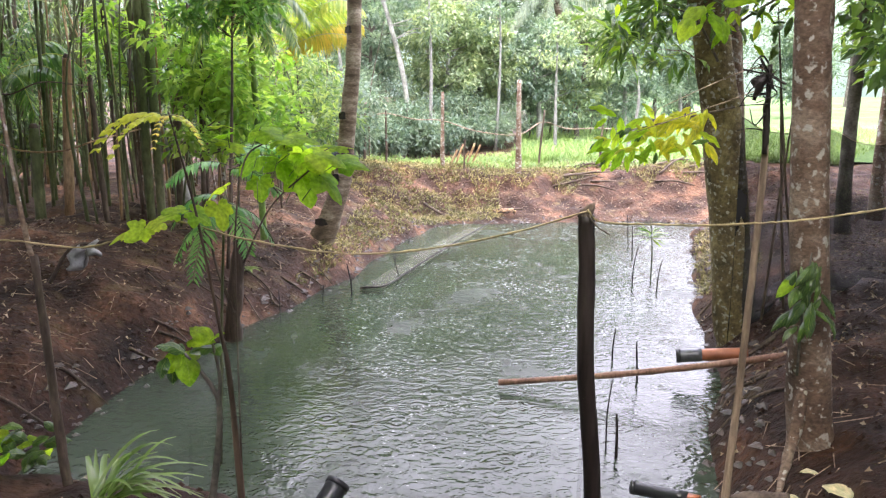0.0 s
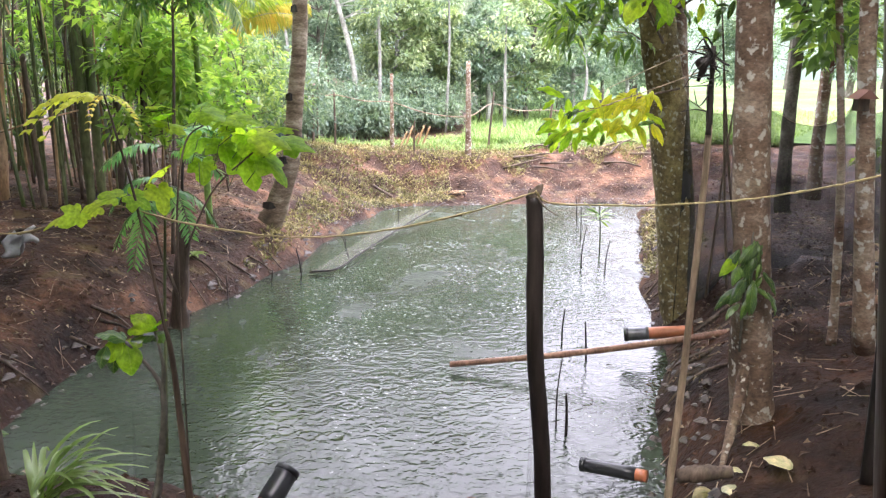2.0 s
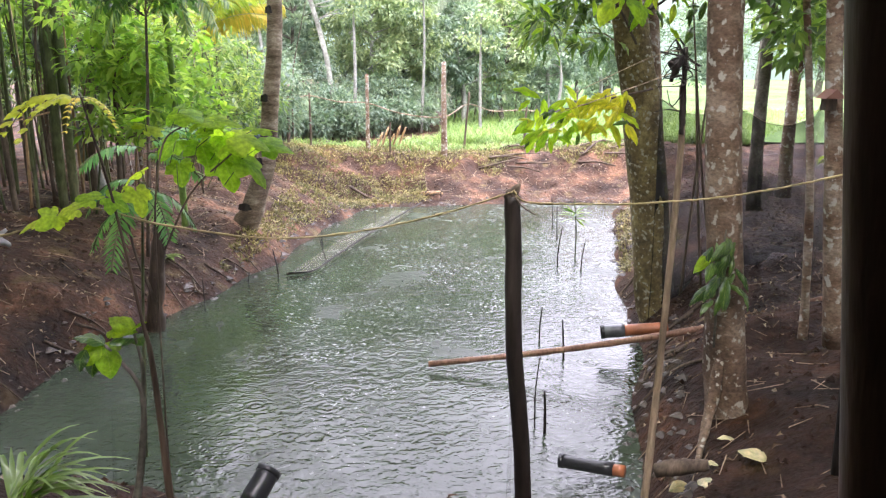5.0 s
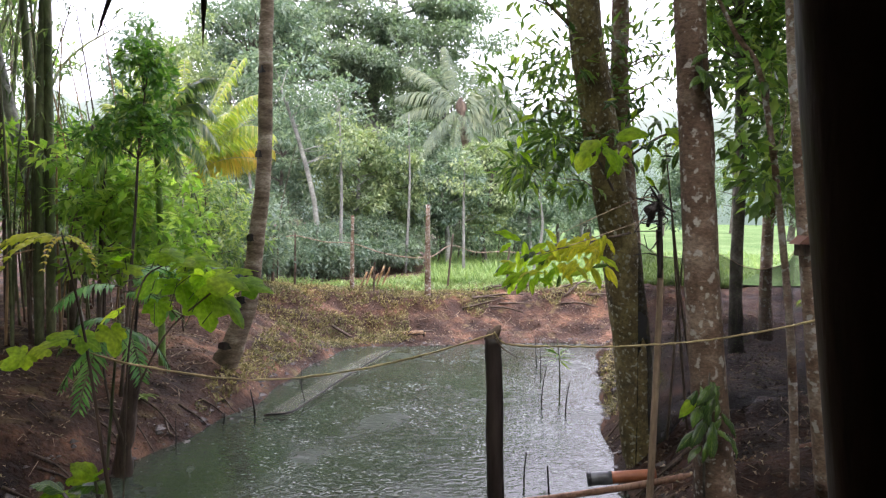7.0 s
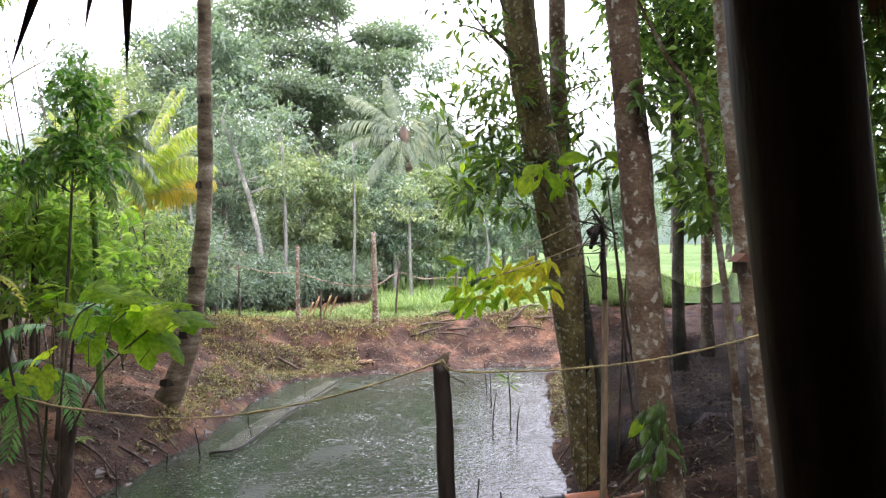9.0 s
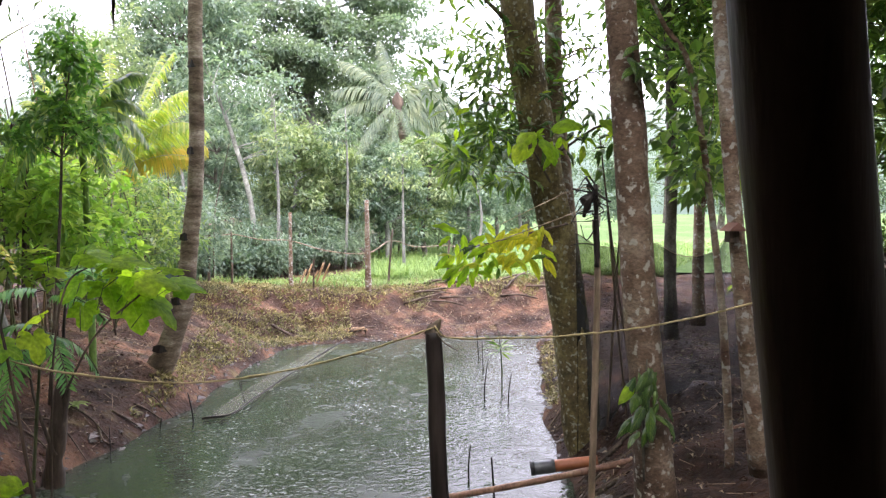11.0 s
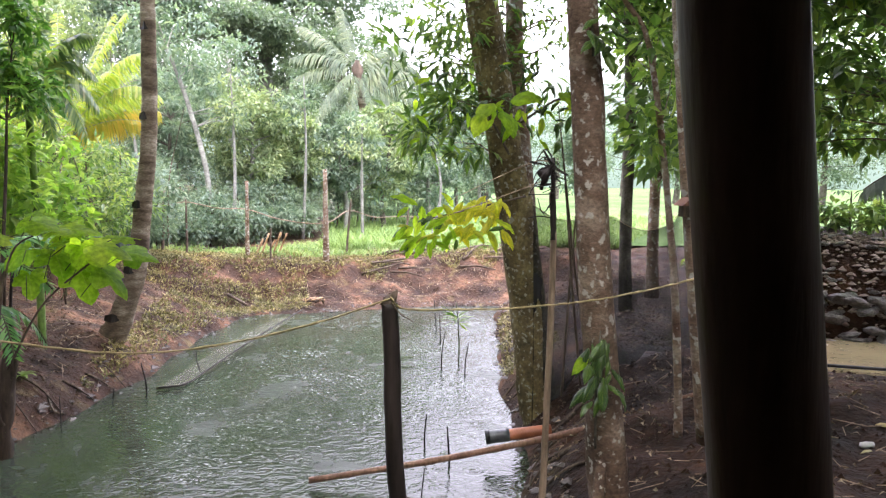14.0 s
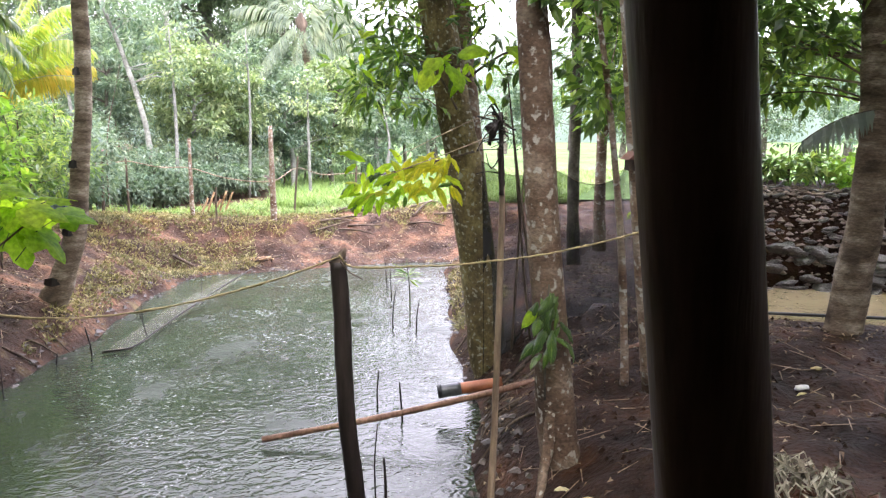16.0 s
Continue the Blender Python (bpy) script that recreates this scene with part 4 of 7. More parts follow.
tree("side_pond_tree", "stout ringed tree leaning at the side pond", "tree", [(5.10, 5.0, 0.55), (5.20, 5.0, 0.95), (5.33, 5.0, 1.9), (5.36, 5.0, 2.6), (5.28, 5.0, 3.5), (5.2, 5.1, 6.5)],
     [0.175, 0.15, 0.128, 0.122, 0.118, 0.09], M_BARK_PALM, [((5.1, 5.2, 3.6), (1.2, 0.6, 0.7), 44, 28, 0.17, 0.08, 0.3), ((5.3, 6.0, 3.15), (1.1, 0.5, 0.45), 26, 22, 0.17, 0.085, 0.28), ((4.9, 5.6, 4.7), (1.5, 0.8, 1.0), 90, 30, 0.18, 0.085, 0.34), ((5.4, 4.6, 6.4), (2.4, 2.4, 1.2), 100, 44, 0.18, 0.07, 0.6)], L_MID, 79, 0.05, 36, 14, rings=0.03, limb_r=0.012)

# ---- left bank: bamboo, a feathery tree, undergrowth ----
def bamboo_clump(label, spots, seed, height_m, radius, leaf_n, spread=0.5):
    r = np.random.default_rng(seed)
    th = thing("bamboo_clump", (spots[0][0], spots[0][1], G(spots[0][0], spots[0][1])), label, "bamboo", "bamboo clumps on the bank")
    pos = []
    for x, y in spots:
        z = G(x, y) - 0.05
        lean = r.normal(0, 0.6, 2)
        h = height_m * r.uniform(0.75, 1.1)
        pts = [(x, y, z), (x + lean[0] * 0.1, y + lean[1] * 0.1, z + h * 0.35), (x + lean[0] * 0.6, y + lean[1] * 0.6, z + h * 0.75), (x + lean[0] * 2.0, y + lean[1] * 2.0, z + h)]
        part("culm", tube(pts, [radius, radius, radius * 0.75, radius * 0.2], 64, 8, 0.01, seed, 0.10, 0.34), M_BAMBOO if r.uniform() < 0.75 else M_STICK, th)
        c = spline(pts, 30)
        k = r.integers(6, 29, leaf_n)
        twig_at = c[k] + r.normal(0, 1, (leaf_n, 3)) * np.array([spread, spread, 0.3])
        pos.append(np.repeat(twig_at[::11], 12, 0) + r.normal(0, 0.09, (len(twig_at[::11]) * 12, 3)))
    p = np.concatenate(pos)
    w = r.normal(0, 0.6, (len(p), 3)) + np.array([0, 0, -0.55])
    tagged(part("foliage", leaves(p, w, 0.20, 0.026, r, 0.1, 0.2), L_BAMBOO, th, smooth=False), kind="stuff")
    return th


def cut_culm(label, pts, radii, mat, seed):
    """A single thick stem at the bank, cut or broken off at its top."""
    th = thing("bamboo", pts[0], label, "bamboo", "thick stems at the bank")
    part("culm", tube(pts, radii, 46, 10, 0.02, seed, 0.10, 0.33), mat, th)
    part("top", tube([pts[-1], np.asarray(pts[-1]) + np.array([0.01, 0, 0.05])], [radii[-1] * 0.94, radii[-1] * 0.5], 3, 10, 0.2, seed), M_STICK, th)
    return th


cut_culm("short thick bamboo stem broken off at the top", [(-5.0, 9.2, 0.5), (-4.98, 9.2, 1.2), (-4.96, 9.2, 2.02)], [0.066, 0.062, 0.058], M_BAMBOO, 401)
cut_culm("brown bare bamboo stem standing at the bank", [(-4.76, 9.4, 0.6), (-4.68, 9.4, 1.6), (-4.58, 9.4, 2.85)], [0.064, 0.06, 0.05], M_BAMBOO_DRY, 402)
cut_culm("thin brown bamboo stem standing at the bank", [(-4.2, 9.3, 0.6), (-4.24, 9.3, 1.5), (-4.27, 9.3, 2.6)], [0.036, 0.034, 0.028], M_STICK, 403)
cut_culm("grey dead bamboo stem leaning in the clump", [(-5.6, 9.0, 0.6), (-5.42, 9.0, 1.8), (-5.28, 9.0, 3.3)], [0.045, 0.04, 0.03], M_BARK_PALE, 404)
tree("leaning_tree", "pale grey trunk leaning behind the bamboo culms", "tree", [(-3.68, 10.6, 0.8), (-3.78, 10.6, 1.25), (-4.23, 10.6, 2.69), (-4.5, 10.6, 3.66), (-4.9, 10.6, 5.6)], [0.11, 0.10, 0.092, 0.085, 0.05], M_BARK_WHITE,
     [((-4.9, 10.7, 6.0), (1.2, 1.0, 0.9), 30, 40, 0.16, 0.06, 0.35)], L_LIGHT, 405, 0.04, 24, 10)
vine = thing("vine", (-4.5, 9.0, 1.77), "thin pale vine slung between bamboo stems", "vine")
part("stem", tube([(-5.5, 9.0, 1.95), (-5.06, 9.0, 1.77), (-4.55, 9.0, 1.76), (-4.14, 9.0, 1.88), (-3.80, 9.6, 2.0)], [0.012, 0.011, 0.010], 40, 6, 0.1, 406), M_BAMBOO_DRY, vine)
part("stem", tube([(-5.5, 9.0, 2.5), (-5.1, 9.0, 2.42), (-4.7, 9.0, 2.56), (-4.3, 9.2, 2.52)], [0.012, 0.010, 0.006], 30, 6, 0.1, 407), M_STICK, vine)
# low palm with drooping dark fronds inside the bamboo
palm("wood_palm", "low palm with dark drooping fronds among the bamboo", [(-5.7, 9.9, 0.7), (-5.7, 9.9, 1.8), (-5.68, 9.9, 2.6)], [0.07, 0.06, 0.055], (-5.68, 9.9, 2.6),
     [(350, 1.2, 0.7, 0.8), (15, 1.2, 1.0, 0.9), (320, 1.1, 0.5, 0.9), (200, 1.2, 0.6, 0.8), (170, 1.2, 1.0, 0.9), (240, 1.1, 0.7, 1.0), (290, 1.1, 1.0, 0.9), (90, 1.0, 1.6, 0.8), (60, 1.1, 1.3, 0.9)], L_GLOSS, 408, hang=0.9, wide=1.0, bark=M_BAMBOO, count=44)
bamboo_clump("pair of thick green bamboo culms at the bank", [(-3.78, 9.6), (-3.66, 9.65), (-3.9, 9.9)], 81, 9.0, 0.056, 90, 0.18)
r0 = np.random.default_rng(82)
for cx, cy, k, sd in ((-5.0, 10.5, 6, 83), (-6.2, 9.6, 6, 84), (-5.6, 12.5, 7, 85), (-7.4, 11.5, 7, 86), (-6.4, 13.4, 5, 87), (-6.8, 14.5, 7, 88), (-8.8, 10.2, 6, 89), (-5.4, 8.4, 4, 90), (-7.2, 7.2, 5, 140), (-6.0, 5.6, 4, 141)):
    bamboo_clump("dense clump of thin green bamboo culms", [(cx + r0.normal(0, 0.45), cy + r0.normal(0, 0.5)) for _ in range(k)], sd, r0.uniform(6.0, 9.5), r0.uniform(0.022, 0.036), 230)

palm("slender_palm", "slim ringed palm with bright green feathery fronds", [(-2.12, 8.75, 0.75), (-2.13, 8.75, 2.0), (-2.16, 8.75, 3.0), (-2.19, 8.75, 3.45)], [0.04, 0.036, 0.036, 0.045], (-2.19, 8.75, 3.4),
     [(75, 0.5, 2.2, 0.7), (40, 0.7, 1.5, 0.9), (12, 0.85, 1.15, 1.0), (350, 0.95, 0.75, 1.0), (335, 0.9, 0.4, 1.0), (140, 0.7, 1.3, 0.9), (172, 0.9, 0.9, 1.0), (195, 0.95, 0.55, 1.05),
      (300, 0.8, 0.8, 1.1), (260, 0.75, 1.0, 1.1), (110, 0.55, 2.0, 0.6), (220, 0.85, 0.2, 1.0), (5, 0.8, 1.6, 0.9), (310, 0.7, 0.2, 1.0)], L_LIGHT, 191, 0.05, hang=0.7, wide=1.35, bark=M_GREENSTEM, count=46)
tree("glossy_tree", "slender sapling with glossy dark oval leaves", "tree", [(-2.3, 7.9, 0.6), (-2.2, 7.85, 1.6), (-2.12, 7.8, 2.5), (-2.08, 7.8, 3.15), (-1.98, 7.8, 3.95)],
     [0.020, 0.017, 0.014, 0.011, 0.005], M_STICK,
     [((-2.04, 7.8, 3.68), (0.30, 0.28, 0.34), 26, 16, 0.13, 0.055, 0.15), ((-2.3, 7.85, 3.25), (0.40, 0.3, 0.22), 20, 18, 0.13, 0.05, 0.15), ((-1.86, 7.75, 3.25), (0.3, 0.3, 0.25), 16, 16, 0.13, 0.05, 0.14), ((-1.98, 7.8, 4.0), (0.2, 0.2, 0.2), 9, 14, 0.12, 0.045, 0.12)], L_GLOSS, 91, limb_r=0.006)
tree("feathery_tree", "slender tree with bright green feathery leaves", "tree", [(-2.9, 9.0, 0.6), (-2.85, 8.95, 1.6), (-2.8, 8.9, 2.5), (-2.75, 8.9, 3.1)],
     [0.035, 0.03, 0.022, 0.01], M_STICK,
     [((-2.75, 8.9, 2.55), (0.5, 0.5, 0.3), 20, 26, 0.15, 0.06, 0.22), ((-2.6, 8.9, 2.1), (0.5, 0.6, 0.4), 18, 26, 0.17, 0.075, 0.22), ((-2.95, 9.0, 3.0), (0.4, 0.5, 0.3), 14, 26, 0.17, 0.075, 0.2), ((-2.35, 8.6, 2.55), (0.35, 0.4, 0.35), 14, 24, 0.17, 0.075, 0.2)], L_BRIGHT, 93, limb_r=0.010)
tree("feathery_tree", "bushy green tree with small glossy leaves", "tree", [(-3.5, 9.9, 0.8), (-3.5, 10, 2), (-3.3, 10.1, 3.6)], [0.05, 0.04, 0.02], M_STICK,
     [((-3.0, 10.4, 2.7), (0.8, 0.6, 0.6), 30, 36, 0.18, 0.075, 0.27), ((-2.5, 10.4, 2.0), (0.6, 0.6, 0.6), 26, 44, 0.17, 0.07, 0.25), ((-4.6, 11.0, 3.3), (0.8, 0.7, 0.6), 22, 36, 0.18, 0.075, 0.27)], L_BRIGHT, 92, limb_r=0.012)
# L_FAR and far greens carry painted haze, L_DEEP shrubs painted shade
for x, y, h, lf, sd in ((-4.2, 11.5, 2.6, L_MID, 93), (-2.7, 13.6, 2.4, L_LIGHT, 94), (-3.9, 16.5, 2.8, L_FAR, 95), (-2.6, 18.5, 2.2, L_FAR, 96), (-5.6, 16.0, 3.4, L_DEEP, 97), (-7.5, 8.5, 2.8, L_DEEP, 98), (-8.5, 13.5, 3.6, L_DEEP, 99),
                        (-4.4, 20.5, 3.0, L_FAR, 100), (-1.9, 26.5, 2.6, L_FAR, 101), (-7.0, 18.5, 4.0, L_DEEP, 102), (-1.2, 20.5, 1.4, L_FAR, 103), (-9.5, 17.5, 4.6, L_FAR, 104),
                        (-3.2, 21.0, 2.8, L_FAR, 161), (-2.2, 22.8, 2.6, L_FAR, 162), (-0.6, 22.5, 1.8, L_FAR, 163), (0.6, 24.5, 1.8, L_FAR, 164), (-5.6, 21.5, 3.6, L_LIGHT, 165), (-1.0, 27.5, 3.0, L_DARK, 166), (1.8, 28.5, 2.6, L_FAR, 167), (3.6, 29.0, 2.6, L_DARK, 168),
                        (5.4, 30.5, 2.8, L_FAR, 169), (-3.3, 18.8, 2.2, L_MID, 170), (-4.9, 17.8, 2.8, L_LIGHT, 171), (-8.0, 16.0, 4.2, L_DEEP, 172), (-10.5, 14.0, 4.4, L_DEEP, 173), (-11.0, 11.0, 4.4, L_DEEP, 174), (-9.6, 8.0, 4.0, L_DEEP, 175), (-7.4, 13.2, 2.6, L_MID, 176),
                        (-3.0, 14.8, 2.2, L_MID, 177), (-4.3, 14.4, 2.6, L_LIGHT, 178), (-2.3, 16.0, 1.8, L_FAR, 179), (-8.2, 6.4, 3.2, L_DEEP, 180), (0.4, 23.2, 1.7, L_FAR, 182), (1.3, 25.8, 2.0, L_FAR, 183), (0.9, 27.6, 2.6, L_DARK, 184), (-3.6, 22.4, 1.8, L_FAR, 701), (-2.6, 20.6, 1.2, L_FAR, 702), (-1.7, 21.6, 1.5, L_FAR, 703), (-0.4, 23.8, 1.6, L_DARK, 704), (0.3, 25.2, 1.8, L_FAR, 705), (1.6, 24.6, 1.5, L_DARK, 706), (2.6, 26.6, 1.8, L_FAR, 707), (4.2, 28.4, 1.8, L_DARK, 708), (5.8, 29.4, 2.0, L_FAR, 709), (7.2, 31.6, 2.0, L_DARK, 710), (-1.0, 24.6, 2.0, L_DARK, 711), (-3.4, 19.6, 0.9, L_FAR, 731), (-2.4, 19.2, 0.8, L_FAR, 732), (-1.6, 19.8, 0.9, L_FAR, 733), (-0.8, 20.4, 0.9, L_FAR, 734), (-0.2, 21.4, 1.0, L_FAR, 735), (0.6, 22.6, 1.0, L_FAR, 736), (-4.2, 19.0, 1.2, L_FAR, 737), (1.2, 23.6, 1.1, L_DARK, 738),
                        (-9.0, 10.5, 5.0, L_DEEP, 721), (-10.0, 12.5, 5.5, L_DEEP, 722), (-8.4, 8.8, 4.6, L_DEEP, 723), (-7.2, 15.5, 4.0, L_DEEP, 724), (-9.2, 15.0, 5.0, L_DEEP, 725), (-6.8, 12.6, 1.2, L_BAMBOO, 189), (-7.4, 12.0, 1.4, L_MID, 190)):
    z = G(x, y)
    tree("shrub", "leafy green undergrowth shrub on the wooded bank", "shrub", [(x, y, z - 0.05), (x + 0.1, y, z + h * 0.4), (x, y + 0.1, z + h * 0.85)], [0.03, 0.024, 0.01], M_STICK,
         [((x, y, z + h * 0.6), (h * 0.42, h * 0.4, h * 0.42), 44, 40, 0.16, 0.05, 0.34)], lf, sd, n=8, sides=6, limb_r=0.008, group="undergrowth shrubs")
for i in range(110):
    x, y = (r0.uniform(-8, -1.9), r0.uniform(9.5, 20)) if i < 34 else (r0.uniform(-7.6, -3.0), r0.uniform(8.6, 13.5))
    if pond_distance(np.array([x]), np.array([y]))[0] < 1.5:
        continue
    z, h = G(x, y), r0.uniform(2.2, 4.5)
    st = part("thin_stem", tube([(x, y, z - 0.05), (x + r0.normal(0, 0.1), y, z + h * 0.5), (x + r0.normal(0, 0.3), y, z + h)], [r0.uniform(0.012, 0.026), 0.013, 0.006], 12, 6, 0.03, i, 0.12, 0.3), (M_BAMBOO, M_STICK, M_BARK_PALE, M_BAMBOO_DRY)[i % 4] if i % 5 else M_BAMBOO)
    tagged(st, "thin bare upright stem in the undergrowth", "stem", "thin stems in the wood")

stump = thing("stump", (-2.08, 7.3, 0.05), "broken dark tree stump leaning at the water", "tree stump")
part("trunk", tube([(-2.10, 7.3, -0.1), (-2.08, 7.3, 0.2), (-2.03, 7.3, 0.7), (-1.96, 7.3, 1.12)], [0.11, 0.075, 0.065, 0.058], 20, 12, 0.12, 4), M_POSTWOOD, stump)
part("branch", tube([(-1.98, 7.28, 1.08), (-1.94, 7.2, 1.5), (-1.88, 7.2, 1.95)], [0.018, 0.014, 0.01], 8, 6, 0.04, 5), M_BLACKWOOD, stump)
part("branch", tube([(-2.06, 7.24, 0.3), (-2.2, 7.2, 0.8), (-2.25, 7.2, 1.25)], [0.02, 0.014, 0.008], 8, 6, 0.04, 6), M_STICK, stump)

# grey sack hung over a branch, and sticks on the left bank
sv, sf = [], []
for i in range(13):
    for j in range(9):
        u, v = i / 12, j / 8
        sv.append((-3.50 + 0.30 * u + 0.03 * math.sin(7 * v + 2), 6.95 + 0.06 * math.sin(11 * u + 3 * v) - 0.10 * v, 1.0 + 0.03 * math.sin(9 * u) - (0.17 + 0.05 * math.sin(6 * u)) * v + 0.08 * u))
for i in range(12):
    for j in range(8):
        a = i * 9 + j
        sf.append((a, a + 9, a + 10, a + 1))
sack = thing("sack", (-3.3, 6.95, 0.9), "dirty grey plastic sack hung over a branch", "sack")
sm = part("cloth", (np.array(sv), sf), M_SACK, sack)
md = sm.modifiers.new("thick", "SOLIDIFY")
md.thickness = 0.006
part("branch", tube([(-3.75, 6.97, 0.62), (-3.5, 6.98, 1.0), (-3.2, 6.98, 1.06), (-3.0, 7.0, 1.12)], [0.02, 0.018, 0.014, 0.01], 10, 6, 0.05, 8), M_STICK, sack)

# ---- foreground fence: posts, rope and dark netting ----
fence = thing("fence", (0.64, 2.93, 0.7), "rough rope fence with a fine dark fishing net", "fence")
part("post", tube([(0.72, 2.90, 0.45), (0.70, 2.90, 0.9), (0.655, 2.90, 1.4), (0.645, 2.90, 1.8), (0.635, 2.90, 1.985)], [0.038, 0.036, 0.034, 0.033, 0.031], 28, 12, 0.035, 9), M_BLACKWOOD, fence, "weathered near-black wooden post with split top")
part("post_tip", tube([(0.625, 2.90, 1.97), (0.640, 2.90, 2.0), (0.665, 2.90, 2.035)], [0.03, 0.024, 0.005], 6, 8, 0.12, 10), M_STICK, fence)
part("post", tube([(2.2, 3.05, 0.6), (2.17, 3.05, 2.1)], [0.03, 0.026], 12, 10, 0.03, 11), M_BLACKWOOD, fence)
rope_pts = [(-2.2, 2.95, 1.91), (-1.85, 2.95, 1.885), (-1.60, 2.95, 1.87), (-1.30, 2.93, 1.85), (-0.98, 2.85, 1.955), (-0.86, 2.80, 1.97), (-0.66, 2.85, 1.90), (-0.30, 2.9, 1.835), (0.05, 2.9, 1.855), (0.40, 2.9, 1.93), (0.635, 2.88, 2.005)]
part("rope", tube(rope_pts, [0.0038] * 3, 140, 6, 0.28, 12), M_ROPE, fence)
rope2 = [(0.635, 2.88, 2.01), (0.69, 2.88, 1.965), (0.9, 2.88, 1.955), (1.13, 2.9, 1.95), (1.46, 2.93, 1.965), (1.84, 2.98, 2.01), (2.17, 3.03, 2.07)]
part("rope", tube(rope2, [0.0038] * 3, 110, 6, 0.28, 13), M_ROPE, fence)
part("rope_end", tube([(0.64, 2.87, 1.99), (0.67, 2.86, 1.95), (0.72, 2.85, 1.92)], [0.004, 0.003, 0.002], 6, 5), M_STICK, fence)


def net_sheet(top, bottom_z, rows=10, sag=0.03, seed=1):
    r = np.random.default_rng(seed)
    t = spline(top, 40)
    v, f = [], []
    for i, p in enumerate(t):
        zb = bottom_z if not callable(bottom_z) else bottom_z(p[0], p[1])
        for j in range(rows + 1):
            u = j / rows
            v.append((p[0] + 0.02 * math.sin(i * 0.8 + 2 * u), p[1] + sag * math.sin(i * 0.9) * u + 0.03 * r.normal() * u * 0.3, p[2] * (1 - u) + zb * u))
    for i in range(len(t) - 1):
        for j in range(rows):
            a = i * (rows + 1) + j
            f.append((a, a + rows + 1, a + rows + 2, a + 1))
    return np.array(v), f


low = lambda x, y: max(0.02, G(x, y) + 0.02)
part("net", net_sheet(rope_pts, low, seed=2), M_NET, fence)
part("net", net_sheet(rope2, low, seed=3), M_NET, fence)

# black net fence on the right bank
net_fence = thing("net_fence", (3.6, 6.2, 0.8), "sagging black net fence between thin trees", "fence")
nt_top = [(2.60, 6.72, 2.24), (2.8, 6.7, 2.12), (3.05, 6.6, 2.10), (3.25, 6.45, 2.14), (3.42, 6.4, 2.05), (3.62, 6.4, 2.02), (3.85, 6.4, 2.10), (4.05, 6.5, 2.36), (4.4, 6.9, 2.10), (5.0, 7.4, 2.2)]
part("net", net_sheet(nt_top, lambda x, y: G(x, y) + 0.02, seed=4, sag=0.08), M_NET_BLACK, net_fence)
part("rope", tube(nt_top, [0.0035] * 3, 50, 5, 0.1, 14), M_POLE, net_fence)
part("net", net_sheet([(2.35, 4.35, 1.98), (2.7, 4.6, 1.98), (3.0, 4.9, 2.06), (3.4, 5.3, 2.3)], lambda x, y: G(x, y) + 0.02, seed=5), M_NET, net_fence)
for x, y, a, b_ in ((3.02, 6.5, 2.45, -0.2), (3.12, 6.4, 2.40, -0.05), (2.86, 6.6, 2.25, 0.12)):
    part("stake", tube([(x, y, G(x, y) - 0.1), (x + b_ * 0.5, y, 1.4), (x + b_, y, a)], [0.013, 0.012, 0.008], 8, 6, 0.05, 15), M_STICK, net_fence)

# bare pole with a blackened top, and thin branches tied to it
pole = thing("pole", (1.44, 3.4, 0.5), "slender weathered pole with a blackened forked top", "pole")
part("shaft", tube([(1.43, 3.4, 0.35), (1.44, 3.4, 0.54), (1.47, 3.4, 1.33), (1.49, 3.4, 2.11), (1.475, 3.4, 2.4)], [0.021, 0.020, 0.017, 0.015, 0.013], 40, 8, 0.05, 16), M_POLE, pole)
part("charred_top", tube([(1.485, 3.39, 2.18), (1.482, 3.39, 2.35), (1.475, 3.39, 2.56)], [0.013, 0.0125, 0.010], 14, 8, 0.22, 17), M_BLACKWOOD, pole, "charred black wrapped pole top")
for a, b_, c in (((1.475, 3.39, 2.54), (1.36, 3.4, 2.53), (1.0, 3.45, 2.36)), ((1.475, 3.39, 2.47), (1.3, 3.42, 2.40), (0.95, 3.5, 2.27)), ((1.47, 3.4, 2.52), (1.41, 3.4, 2.50), (1.38, 3.4, 2.44)), ((1.475, 3.39, 2.53), (1.43, 3.38, 2.56), (1.37, 3.38, 2.52)),
                 ((1.48, 3.4, 2.28), (1.42, 3.4, 2.29), (1.36, 3.4, 2.28)), ((1.47, 3.4, 2.44), (1.40, 3.41, 2.43), (1.37, 3.42, 2.38))):
    part("twig", tube([a, b_, c], [0.0032, 0.0026, 0.0014], 10, 5, 0.12, 18), M_POLE if c[0] < 1.1 else M_BLACKWOOD, pole)
tr_ = np.random.default_rng(181)
for k in range(14):
    a = np.array([1.475 + tr_.normal(0, 0.012), 3.385, 2.50 + tr_.normal(0, 0.05)])
    part("twine", tube([a, a + np.array([tr_.normal(-0.04, 0.05), tr_.normal(0, 0.03), tr_.normal(0.0, 0.04)]), a + np.array([tr_.normal(-0.06, 0.06), tr_.normal(0, 0.04), tr_.normal(-0.03, 0.06)])], [0.004, 0.0035, 0.002], 7, 5, 0.2, k), M_BLACKWOOD, pole)
part("rag", tube([(1.455, 3.385, 2.52), (1.43, 3.38, 2.47), (1.415, 3.38, 2.41)], [0.018, 0.022, 0.006], 9, 8, 0.35, 182), M_BLACKWOOD, pole, "black rag knotted to the pole")
